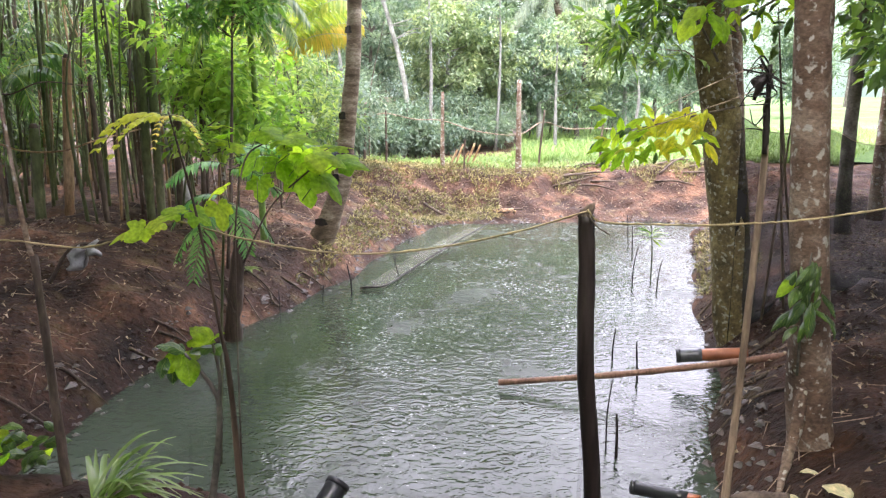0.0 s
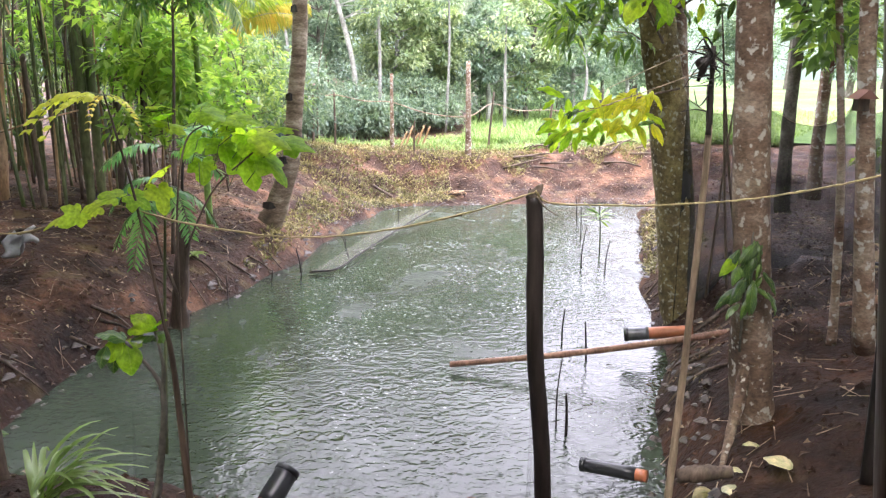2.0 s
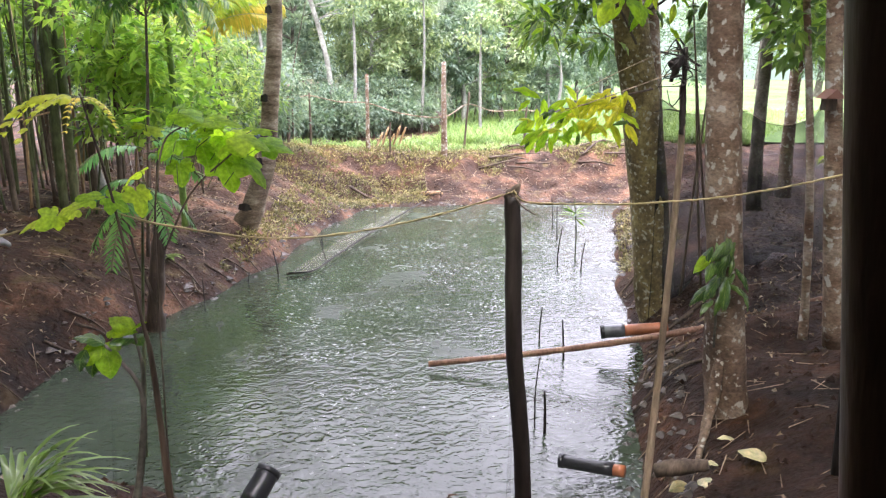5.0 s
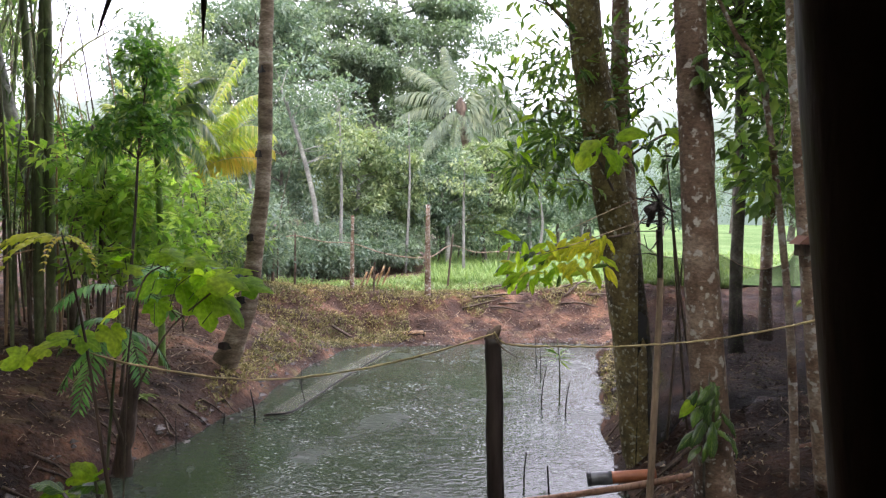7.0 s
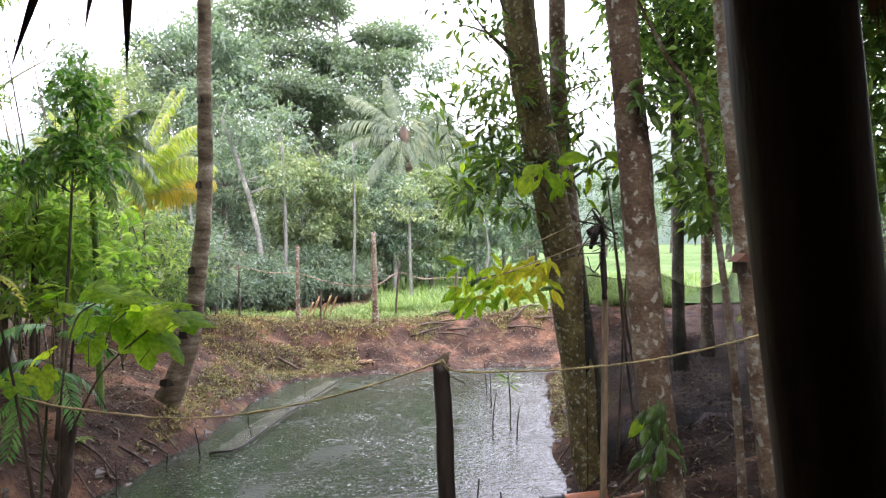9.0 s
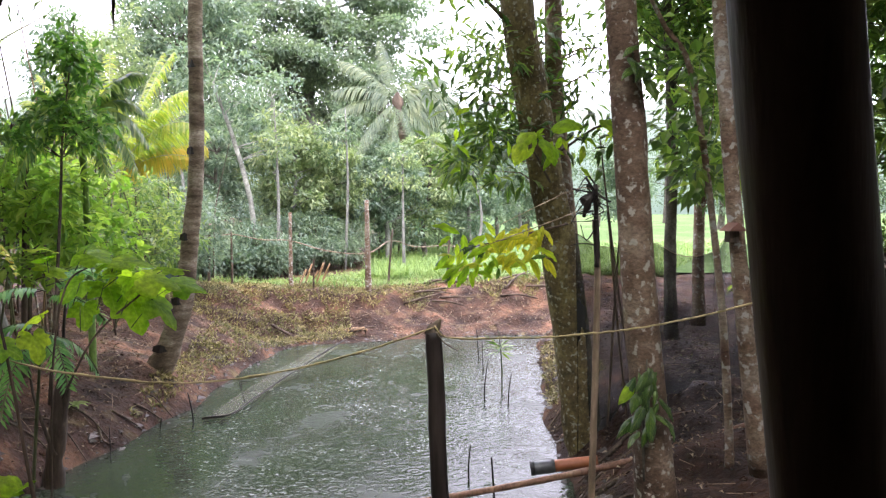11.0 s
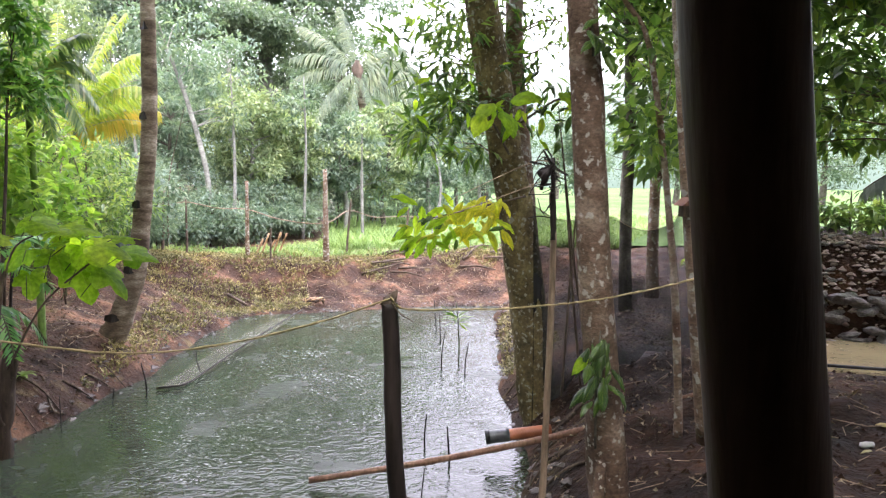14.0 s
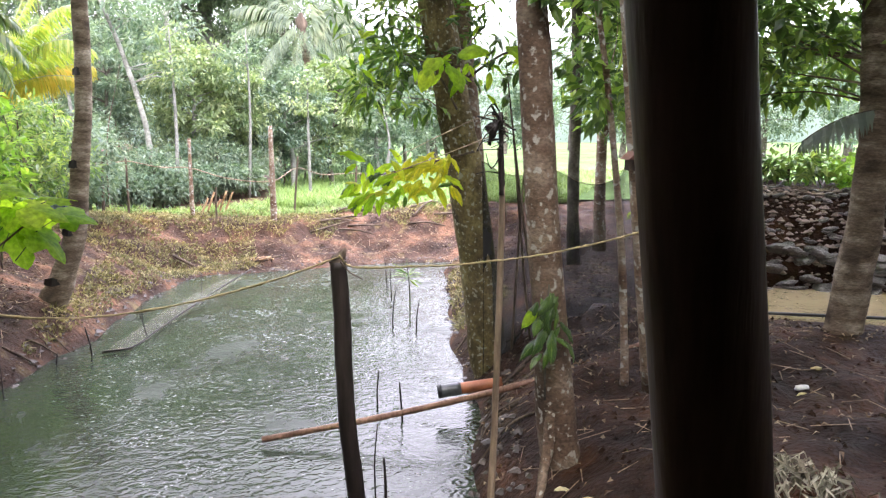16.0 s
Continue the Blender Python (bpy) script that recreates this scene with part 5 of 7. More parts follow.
stick = tagged(part("stick", tube([(3.02, 6.3, 0.4), (2.97, 6.3, 0.95), (2.84, 6.3, 1.72), (2.74, 6.3, 2.46), (2.66, 6.3, 3.1)], [0.012, 0.012, 0.012, 0.010, 0.005], 20, 6, 0.05, 19), M_STICK), "thin dark stick standing beside the pole", "stick")

# ---- pipes, the bamboo pole and what stands in the water ----
def pipe(label, a, b_, r, joint, sleeve=M_PIPE_BLACK):
    a, b_ = Vector(a), Vector(b_)
    th = thing("drain_pipe", b_, label, "pipe", "orange drain pipes")
    m = a.lerp(b_, joint)
    part("pipe", tube([a.lerp(b_, joint * 0.7), b_], [r, r], 6, 18), M_PIPE, th)
    part("sleeve", tube([a, m], [r * 1.1, r * 1.12], 6, 18, 0.02, 2), sleeve, th, "dark plastic sleeve")
    part("rim", tube([a + (a - b_).normalized() * 0.004, a + (b_ - a) * 0.06], [r * 1.2, r * 1.2], 3, 18), M_PIPE_BLACK, th)
    return th


pipe("orange drain pipe with a black sleeve over the water", (2.06, 6.35, 0.20), (2.62, 6.22, 0.27), 0.052, 0.36, M_SLEEVE)
pipe("dark drain pipe with an orange end at the water", (1.20, 4.22, 0.13), (1.53, 4.0, 0.165), 0.036, 0.84)
pipe("orange drain pipe with black sleeve on the near bank", (-0.36, 3.02, 0.80), (-0.50, 2.80, 0.62), 0.045, 0.5)
log = tagged(part("log", tube([(1.52, 3.5, 0.45), (1.62, 3.44, 0.50), (1.74, 3.38, 0.54)], [0.036, 0.044, 0.028], 14, 12, 0.07, 22), M_STICK), "short greyish log lying on the bank", "log")
bam = tagged(part("bamboo_pole", tube([(0.50, 6.05, 0.06), (1.6, 5.88, 0.22), (2.72, 5.66, 0.46), (3.5, 5.3, 0.80), (3.75, 5.2, 0.88)], [0.024, 0.026, 0.028, 0.029, 0.029], 70, 10, 0.015, 23, 0.09, 0.3), M_BAMBOO_RED), "long reddish bamboo pole lying over the water", "bamboo pole")

for pts, r in ([[(1.70, 6.24, -0.2), (1.70, 6.24, 0.05), (1.68, 6.24, 0.36)], 0.014], [[(1.60, 6.75, -0.2), (1.59, 6.75, 0.1), (1.61, 6.75, 0.32)], 0.012], [[(1.235, 4.84, -0.2), (1.235, 4.84, 0.15), (1.225, 4.84, 0.32)], 0.015],
               [[(1.19, 4.95, -0.1), (1.185, 4.95, 0.25), (1.21, 4.95, 0.52)], 0.008], [[(2.65, 9.3, -0.2), (2.66, 9.3, 0.15), (2.70, 9.3, 0.40)], 0.012], [[(2.42, 9.6, -0.2), (2.42, 9.6, 0.2), (2.47, 9.6, 0.52)], 0.012], [[(2.78, 11.2, -0.2), (2.76, 11.2, 0.5)], 0.012],
               [[(2.95, 12.2, -0.2), (2.9, 12.2, 0.5)], 0.012], [[(-1.16, 9.2, -0.2), (-1.17, 9.2, 0.1), (-1.22, 9.2, 0.36)], 0.014], [[(-1.50, 8.9, -0.2), (-1.46, 8.9, 0.16)], 0.013], [[(-1.78, 8.0, -0.2), (-1.79, 8.0, 0.34)], 0.009],
               [[(-0.62, 10.0, -0.1), (-0.66, 10.0, 0.1), (-0.72, 10.0, 0.34)], 0.010], [[(0.0, 12.6, -0.2), (0.0, 12.6, 0.3)], 0.010], [[(-0.75, 10.9, -0.2), (-0.76, 10.9, 0.25)], 0.010], [[(-2.25, 6.9, -0.1), (-2.22, 6.9, 0.2)], 0.010]):
    tagged(part("water_stick", tube(pts, [r * 0.75, r * 0.7, r * 0.45], 8, 6, 0.08, 24), M_BLACKWOOD), "dark thin stick standing in the pond", "stick", "sticks standing in the water")
sprig_rng = np.random.default_rng(26)
sprig = thing("water_sprig", (2.7, 9.8, 0.0), "leafy green sprig growing out of the pond", "plant")
part("stem", tube([(2.7, 9.8, -0.2), (2.70, 9.8, 0.4), (2.66, 9.8, 0.85)], [0.01, 0.009, 0.005], 8, 5), M_BAMBOO, sprig)
p = np.array([(2.69, 9.8, 0.55 + 0.1 * sprig_rng.uniform()) for _ in range(26)])
part("leaf_spray", leaves(p, np.stack([sprig_rng.normal(0, 1, 26), sprig_rng.normal(0, 0.7, 26), sprig_rng.normal(0.1, 0.3, 26)], 1), 0.26, 0.03, sprig_rng), L_MID, sprig, smooth=False)

# floating frame of poles with net
fr = thing("stretched_net", (-0.6, 10.6, 0.02), "half-sunk pale net stretched on thin poles", "net")
part("pole", tube([(-1.05, 9.26, 0.04), (-0.75, 9.36, 0.045), (-0.5, 10.15, 0.05), (0.03, 11.8, 0.07), (0.82, 13.9, 0.12)], [0.011, 0.012, 0.012, 0.012, 0.012], 40, 6, 0.05, 27), M_BLACKWOOD, fr)
part("pole", tube([(-1.07, 9.26, 0.03), (-0.76, 9.36, 0.03)], [0.016, 0.014], 8, 6, 0.05, 28), M_STICK, fr)
part("net", (np.array([(-1.08, 9.28, 0.012), (-0.76, 9.37, 0.015), (-0.5, 10.15, 0.015), (0.03, 11.8, 0.02), (0.70, 13.7, 0.03), (0.35, 13.7, 0.02), (-0.35, 11.9, 0.015), (-0.85, 10.2, 0.012)]), [(0, 1, 2, 7), (7, 2, 3, 6), (6, 3, 4, 5)]), M_FRAME_NET, fr, smooth=False)

# ---- far bank: fence stakes, rope, branches ----
far_fence = thing("rope_fence", (1.45, 16.5, 0.7), "rope strung between thin stakes on the bank", "fence")
stakes = [(-1.92, 17.0, 2.05, 0.04, 0.03), (-1.43, 17.0, 2.05, 0.0, 0.025), (-0.18, 17.0, 2.45, 0.0, 0.045), (1.45, 16.2, 2.70, -0.02, 0.06), (2.0, 17.5, 2.05, 0.12, 0.025), (0.30, 16.6, 1.45, 0.02, 0.02), (-2.5, 17.0, 2.3, -0.08, 0.03), (3.5, 18.0, 1.8, 0.05, 0.03)]
for i, (x, y, top, ln, r) in enumerate(stakes):
    part("stake", tube([(x, y, G(x, y) - 0.15), (x + ln * 0.4, y, G(x, y) + 0.5), (x + ln, y, top)], [r * 1.15, r, r * 0.75], 12, 8, 0.06, 30 + i), M_STICK if r < 0.04 else M_BARK_PALE, far_fence)
part("rope", tube([(-2.5, 17, 2.15), (-1.9, 17.0, 1.92), (-1.43, 17.0, 1.99), (-0.8, 17, 1.86), (-0.18, 17, 1.83), (0.55, 16.7, 1.62), (1.43, 16.3, 1.56), (2.08, 17.5, 1.78), (2.7, 17.7, 1.62), (3.5, 18, 1.62), (4.6, 18, 1.5)], [0.011] * 3, 80, 5, 0.05, 40), M_POLE, far_fence)
rb = np.random.default_rng(44)
pile = thing("branch_pile", (3.6, 16.4, 0.75), "scattered dead branches on the far bank", "branches")
for i in range(20):
    x, y = rb.uniform(2.0, 5.4), rb.uniform(15.9, 17.4)
    a, L = rb.normal(0, 0.5), rb.uniform(0.35, 1.2)
    ex, ey = x + math.cos(a) * L, y + math.sin(a) * L
    part("branch", tube([(x, y, G(x, y) + 0.03), ((x + ex) / 2, (y + ey) / 2, G((x + ex) / 2, (y + ey) / 2) + 0.10), (ex, ey, G(ex, ey) + 0.06 + rb.uniform(0, 0.12))], [0.024, 0.02, 0.01], 8, 6, 0.1, i), M_STICK, pile)
tw = thing("twig_heap", (1.08, 14.7, 0.12), "small heap of twigs at the water's edge", "twigs")
for i in range(14):
    a = rb.uniform(0, 3.14)
    c = np.array([1.08 + rb.normal(0, 0.12), 14.75 + rb.normal(0, 0.08), 0.14 + 0.05 * rb.uniform()])
    d = np.array([math.cos(a), 0.5 * math.sin(a), rb.normal(0, 0.25)]) * 0.16
    part("twig", tube([c - d, c + d], [0.02, 0.012], 4, 6, 0.2, i), M_BAMBOO_DRY if i % 2 else M_STICK, tw)
tagged(part("stick", tube([(-0.52, 14.9, 0.30), (-0.15, 14.5, 0.14)], [0.03, 0.025], 6, 6, 0.1, 3), M_STICK), "short dead stick on the mud slope", "stick")
drf = thing("leaning_bamboo_bits", (0.1, 17.3, 0.75), "split dry bamboo pieces leaning by a stake", "bamboo pieces")
for i in range(5):
    part("slat", tube([(-0.05 + 0.12 * i, 17.4, 0.7), (0.15 + 0.13 * i, 17.3, 1.1 + 0.25 * rb.uniform())], [0.03, 0.02], 5, 6, 0.1, i), M_BAMBOO_DRY, drf)

# ---- hut at the camera: post, thatched roof ----
hut_post = tagged(part("hut_post", tube([(0.644, 0.506, 0.9), (0.558, 0.506, 1.7), (0.474, 0.506, 2.445), (0.442, 0.506, 2.75), (0.410, 0.506, 3.05)], [0.040, 0.039, 0.0378, 0.0372, 0.0365], 40, 20, 0.012, 41), M_HUTPOST), "dark smooth wooden post carrying the hut roof", "post")
roof = thing("thatched_roof", (0, 1.0, 2.9), "dry palm-leaf thatched roof with hanging tips", "roof")
# slab lies above view, drawn wide to keep sky light off the banks
v = np.array([(-3.5, 1.02, 2.86), (5.5, 1.02, 2.86), (5.5, -3.0, 4.1), (-3.5, -3.0, 4.1), (-3.5, 1.02, 2.94), (5.5, 1.02, 2.94), (5.5, -3.0, 4.2), (-3.5, -3.0, 4.2)])
part("thatch", (v, box((0, 0, 0), (1, 1, 1))[1]), M_THATCH, roof, smooth=False)
rt = np.random.default_rng(50)


def blade(x, z_tip, lean, w, mat):
    a, b_, c = np.array([x + lean, 1.0, 2.92]), np.array([x + lean * 0.4, 0.995, (2.92 + z_tip) / 2 - 0.01]), np.array([x, 1.0, z_tip])
    s = np.array([w / 2, 0.0, 0.0])
    f = np.array([0, -0.004, 0])
    v = np.array([a - s, a + f, a + s, b_ - s * 0.7, b_ + f, b_ + s * 0.7, c])
    part("leaf_tip", (v, [(0, 1, 4, 3), (1, 2, 5, 4), (3, 4, 6), (4, 5, 6)]), mat, roof, smooth=False)


for x, z, ln in ((-0.305, 2.635, 0.15), (-0.165, 2.642, 0.11), (-0.085, 2.690, 0.05), (-0.04, 2.640, 0.01), (-0.22, 2.715, 0.12), (-0.115, 2.73, 0.08)):
    blade(x, z, ln, 0.024, M_THATCH)
for i in range(60):
    x = rt.uniform(-2.6, 0.85)
    blade(x, rt.uniform(2.79, 2.86), rt.normal(0, 0.04), 0.026, M_THATCH)
for i in range(26):
    x = rt.uniform(0.90, 1.02) if i < 12 else rt.uniform(1.0, 1.8)
    blade(x, rt.uniform(2.69, 2.76), rt.normal(0, 0.03), 0.02, M_THATCH_RED)

# walls out of view, added to close the hut and cut light from behind
M_WALL = rough_mat("split_bamboo_wall", (0.07, 0.05, 0.03), (0.12, 0.09, 0.055), (0.18, 0.14, 0.09), 2.0, 30.0, 0.8, 0.01, (6, 6, 0.3))
tagged(part("wall_back", box((-3.4, -2.7, 0.85), (5.4, -2.6, 4.0)), M_WALL, smooth=False), "unseen bamboo back wall added to close off light", "wall", kind="structure")
tagged(part("wall_side", box((-3.4, -2.59, 0.85), (-3.3, 0.6, 3.3)), M_WALL, smooth=False), "unseen bamboo side wall added to close off light", "wall", kind="structure")

# unseen trees added beside and behind the hut: they close the wood and shade the banks
wood = [(-6.5, 1.0, 8, 141), (-7.0, 4.2, 9, 142), (-5.2, -2.5, 8, 143), (-9.5, 6.5, 9, 144), (-2.0, -5.5, 9, 145), (2.5, -6.0, 9, 146), (6.5, -4.5, 9, 147),
        (8.5, 0.5, 9, 148), (10.5, 3.5, 9, 149), (-4.6, 5.0, 9.5, 150), (8.2, -1.6, 8.5, 151), (-11.0, 1.0, 9, 152), (12.5, -2.0, 9, 153), (-9.0, -3.0, 9, 154), (-5.2, 7.6, 9.5, 155), (4.4, 1.7, 8.5, 156), (-3.7, 1.7, 8.6, 157), (-4.9, 3.0, 5.8, 159), (-4.5, 6.4, 9.5, 162), (-5.6, 4.6, 9.5, 163), (6.0, 2.0, 9.5, 165), (-6.2, 6.4, 7.0, 161)]
for x, y, h, sd in wood:
    z = G(x, y)
    tree("shade_tree", "unseen leafy tree added to shade the near banks", "tree", [(x, y, z - 0.1), (x + 0.1, y, z + h * 0.4), (x, y + 0.1, z + h * 0.8)], [0.16, 0.13, 0.06], M_BARK_DARK,
         [((x, y, z + h * 0.75), (2.8, 2.8, 1.5), 150, 56, 0.28, 0.13, 0.75)] + ([((x, y, z + h * 0.36), (1.9, 1.9, 1.6), 60, 34, 0.34, 0.16, 0.6)] if abs(x) > 6 or y < -2 else []), L_MID, sd, limb_r=0.03, limb_every=6, group="trees of the wood round the hut")

# ---- broad-leaved saplings and climbers: each large leaf a piece ----
def broad_leaf(lobed, seed):
    """A leaf along +y, one metre long before scaling: folded, drooping, with a pointed tip and, if lobed, three to five points a side."""
    r = np.random.default_rng(seed)
    n = 16
    v, f = [], []
    for i in range(n + 1):
        t = i / n
        w = 0.40 * math.sin(math.pi * min(1.0, t ** 0.8 * 0.97 + 0.03)) ** 0.85
        if lobed:
            w *= 0.72 + 0.42 * abs(math.sin(t * math.pi * 2.6 + 0.5)) ** 0.7
        y, z = t, 0.14 * math.sin(t * 2.4) - 0.26 * t * t + 0.015 * math.sin(t * 14 + seed)
        sw = 0.10 * w if not lobed else 0.22 * w
        v += [(-w, y + sw, z - 0.10 * w + r.normal(0, 0.016)), (-w * 0.5, y + sw * 0.4, z + 0.06 * w), (0, y, z), (w * 0.5, y + sw * 0.4, z + 0.06 * w), (w, y + sw, z - 0.10 * w + r.normal(0, 0.016))]
    for i in range(n):
        for j in range(4):
            a = i * 5 + j
            f.append((a, a + 1, a + 6, a + 5))
    return np.array(v), f


def palmate_leaf(seed):
    """A five-lobed leaf along +y from its stalk, about one metre long before scaling, with pointed lobes and drooping tips."""
    r = np.random.default_rng(seed)
    tips = [(-120, 0.52), (-60, 0.74), (0, 1.0), (60, 0.74), (120, 0.52)]
    out = [(-158, 0.20)]
    for k, (a, l) in enumerate(tips):
        l *= r.uniform(0.9, 1.08)
        out += [(a - 20, l * 0.80), (a - 8, l * 0.93), (a, l), (a + 8, l * 0.93), (a + 20, l * 0.80)]
        if k < 4:
            out.append(((a + tips[k + 1][0]) / 2, 0.60 * r.uniform(0.9, 1.08)))
    out.append((158, 0.20))
    v, f = [(0.0, 0.10, 0.0)], []
    for share in (0.5, 1.0):
        for a, l in out:
            q = radians(a)
            d = l * share
            v.append((d * math.sin(q) * 0.95, 0.10 + d * math.cos(q) * 0.9, 0.05 * math.sin(3 * q) * d - 0.30 * d * d + 0.06 * d + r.normal(0, 0.008)))
    m = len(out)
    for i in range(m - 1):
        f += [(0, 2 + i, 1 + i), (1 + i, 2 + i, 2 + i + m, 1 + i + m)]
    return np.array(v), f


LEAVES = [mesh_of("leaf", *broad_leaf(k % 2 == 0, k), L_BIG) for k in range(4)]
LOBED = [mesh_of("leaf", *palmate_leaf(40 + k), L_BIG) for k in range(4)]
L_BIG_YELLOW = leaf_mat("yellow_broad_leaves", (0.40, 0.42, 0.04), (0.55, 0.50, 0.05), (0.62, 0.52, 0.06), 0.6, 0.4, True)
L_BIG_DARK = leaf_mat("dark_broad_leaves", (0.025, 0.06, 0.015), (0.045, 0.095, 0.022), (0.085, 0.15, 0.035), 0.32, 0.28, True)
YELLOWS = [mesh_of("leaf", *broad_leaf(False, 10 + k), L_BIG_YELLOW) for k in range(2)]
DARKS = [mesh_of("leaf", *broad_leaf(False, 20 + k), L_BIG_DARK) for k in range(3)]


def put_leaf(parent, base, way, size, meshes, r, wide=1.0, name="leaf", tilt=0.5):
    ob = new(name, meshes[int(r.integers(len(meshes)))])
    way = Vector(way).normalized()
    up = Vector((r.normal(0, 0.3), -tilt + r.normal(0, 0.3), 1.0))
    x = way.cross(up).normalized()
    z = x.cross(way)
    m = Matrix((x, way, z)).transposed().to_4x4()
    m.translation = Vector(base)
    ob.matrix_world = m @ Matrix.Diagonal((size * wide, size, size, 1))
    mw = ob.matrix_world.copy()
    ob.parent = parent
    ob.matrix_parent_inverse = Matrix.Translation(-parent.location)
    ob.matrix_basis = mw
    return ob


rl = np.random.default_rng(61)
sap = thing("broadleaf_sapling", (-0.70, 2.75, 0.85), "tall thin sapling with broad bright green leaves", "sapling")
part("stem", tube([(-0.69, 2.75, 0.7), (-0.697, 2.75, 0.894), (-0.718, 2.75, 1.40), (-0.739, 2.75, 1.56), (-0.803, 2.75, 2.016), (-0.85, 2.75, 2.25), (-0.877, 2.75, 2.376)], [0.018, 0.015, 0.011, 0.007, 0.005, 0.004, 0.003], 40, 8, 0.05, 62), M_POSTWOOD, sap)
for b_, w, s in (((-0.92, 2.75, 1.98), (-1, 0.1, -0.10), 0.12), ((-1.02, 2.74, 1.95), (-1, -0.1, -0.22), 0.15), ((-0.86, 2.75, 2.01), (-0.7, 0.2, 0.2), 0.12), ((-0.82, 2.75, 2.02), (0.5, 0.1, -0.3), 0.12), ((-0.97, 2.70, 1.97), (-0.5, -0.6, -0.3), 0.12)):
    put_leaf(sap, b_, w, s * 0.72, LOBED, rl, tilt=0.5)
sap2 = thing("broadleaf_sapling", (-0.85, 2.8, 0.85), "forked sapling with drooping green leaves at the bank", "sapling")
part("stem", tube([(-0.86, 2.8, 0.75), (-0.82, 2.8, 0.91), (-0.78, 2.8, 1.2), (-0.80, 2.8, 1.32), (-0.90, 2.8, 1.46)], [0.016, 0.015, 0.012, 0.009, 0.006], 20, 8, 0.05, 63), M_BARK_DARK, sap2)
part("branch", tube([(-0.785, 2.8, 1.22), (-0.77, 2.8, 1.36), (-0.79, 2.8, 1.50)], [0.009, 0.008, 0.005], 8, 6), M_BARK_DARK, sap2)
for b_, w, s in (((-0.90, 2.8, 1.46), (-0.6, -0.1, 0.3), 0.13), ((-0.90, 2.8, 1.45), (0.2, -0.3, -0.6), 0.14), ((-0.89, 2.8, 1.50), (0.5, 0.0, 0.1), 0.13), ((-0.79, 2.8, 1.50), (-0.5, 0.1, 0.4), 0.13), ((-0.91, 2.79, 1.47), (-0.4, -0.2, -0.5), 0.12), ((-0.80, 2.8, 1.5), (0.3, -0.1, 0.3), 0.10)):
    put_leaf(sap2, b_, w, s * 0.85, LEAVES[1::2] + DARKS[:1], rl)
    put_leaf(sap2, (b_[0] + rl.normal(0, 0.03), b_[1] + rl.normal(0, 0.05), b_[2] - 0.02), (w[0] + rl.normal(0, 0.5), w[1] - 0.3, w[2] - 0.4), s * 0.7, DARKS + LEAVES[1:2], rl)
sap3 = thing("broadleaf_sapling", (-0.72, 3.1, 0.8), "young tree with large lobed translucent green leaves", "sapling")
part("stem", tube([(-0.80, 3.1, 0.75), (-0.78, 3.1, 1.6), (-0.76, 3.1, 1.95), (-0.71, 3.1, 2.18), (-0.62, 3.1, 2.25)], [0.005, 0.004, 0.004, 0.0035, 0.003], 20, 6, 0.04, 64), M_STICK, sap3)
part("branch", tube([(-0.74, 3.1, 1.75), (-0.62, 3.1, 1.98), (-0.47, 3.1, 2.12), (-0.38, 3.1, 2.19)], [0.0045, 0.004, 0.0035, 0.002], 14, 6, 0.04, 65), M_STICK, sap3)
for cx, cz, w, s in ((-0.83, 2.27, (-0.9, 0, -0.2), 0.12), (-0.68, 2.29, (-0.4, -0.2, -0.2), 0.11), (-0.58, 2.28, (0.5, -0.1, -0.1), 0.13), (-0.48, 2.26, (0.8, 0, 0.0), 0.13), (-0.36, 2.19, (0.9, 0, -0.2), 0.14), (-0.27, 2.16, (1.0, 0, -0.15), 0.14),
                     (-0.36, 2.07, (0.6, -0.2, -0.5), 0.15), (-0.47, 2.06, (0.3, -0.3, -0.6), 0.15), (-0.56, 2.14, (0.2, -0.4, -0.3), 0.13), (-0.70, 2.16, (-0.4, -0.2, -0.3), 0.11), (-0.85, 2.04, (-0.6, 0, -0.4), 0.12), (-0.44, 2.17, (0.5, -0.4, -0.2), 0.12),
                     (-0.66, 2.06, (0.1, -0.4, -0.5), 0.10), (-0.76, 2.24, (0.3, 0.5, 0.1), 0.11), (-0.52, 2.22, (0.0, 0.6, 0.1), 0.12), (-0.31, 2.24, (0.6, 0.5, 0.1), 0.11), (-0.80, 1.96, (0.3, -0.3, -0.6), 0.11)):
    wv_ = Vector(w).normalized()
    put_leaf(sap3, Vector((cx, 3.1 + rl.normal(0, 0.05), cz)) - wv_ * s * 0.5, w, s, LOBED, rl, 1.0, tilt=0.35)
    part("leaf_stalk", tube([(cx * 0.6 - 0.68 * 0.4, 3.1, cz - 0.06), (cx - wv_[0] * s * 0.45, 3.1, cz - wv_[2] * s * 0.45)], [0.0018, 0.0014], 4, 4), M_BAMBOO, sap3)
    if rl.uniform() < 0.4:
        continue
    k_ = Vector((w[0] + rl.normal(0, 0.4), w[1] + rl.normal(0, 0.5), w[2] + 0.1 + rl.normal(0, 0.15))).normalized()
    put_leaf(sap3, Vector((cx - 0.05 + rl.normal(0, 0.09), 3.1 + rl.normal(0, 0.10), cz + 0.02 + rl.normal(0, 0.04))) - k_ * s * 0.5, k_, s * rl.uniform(0.7, 0.95), LOBED, rl, 1.0, tilt=0.5)
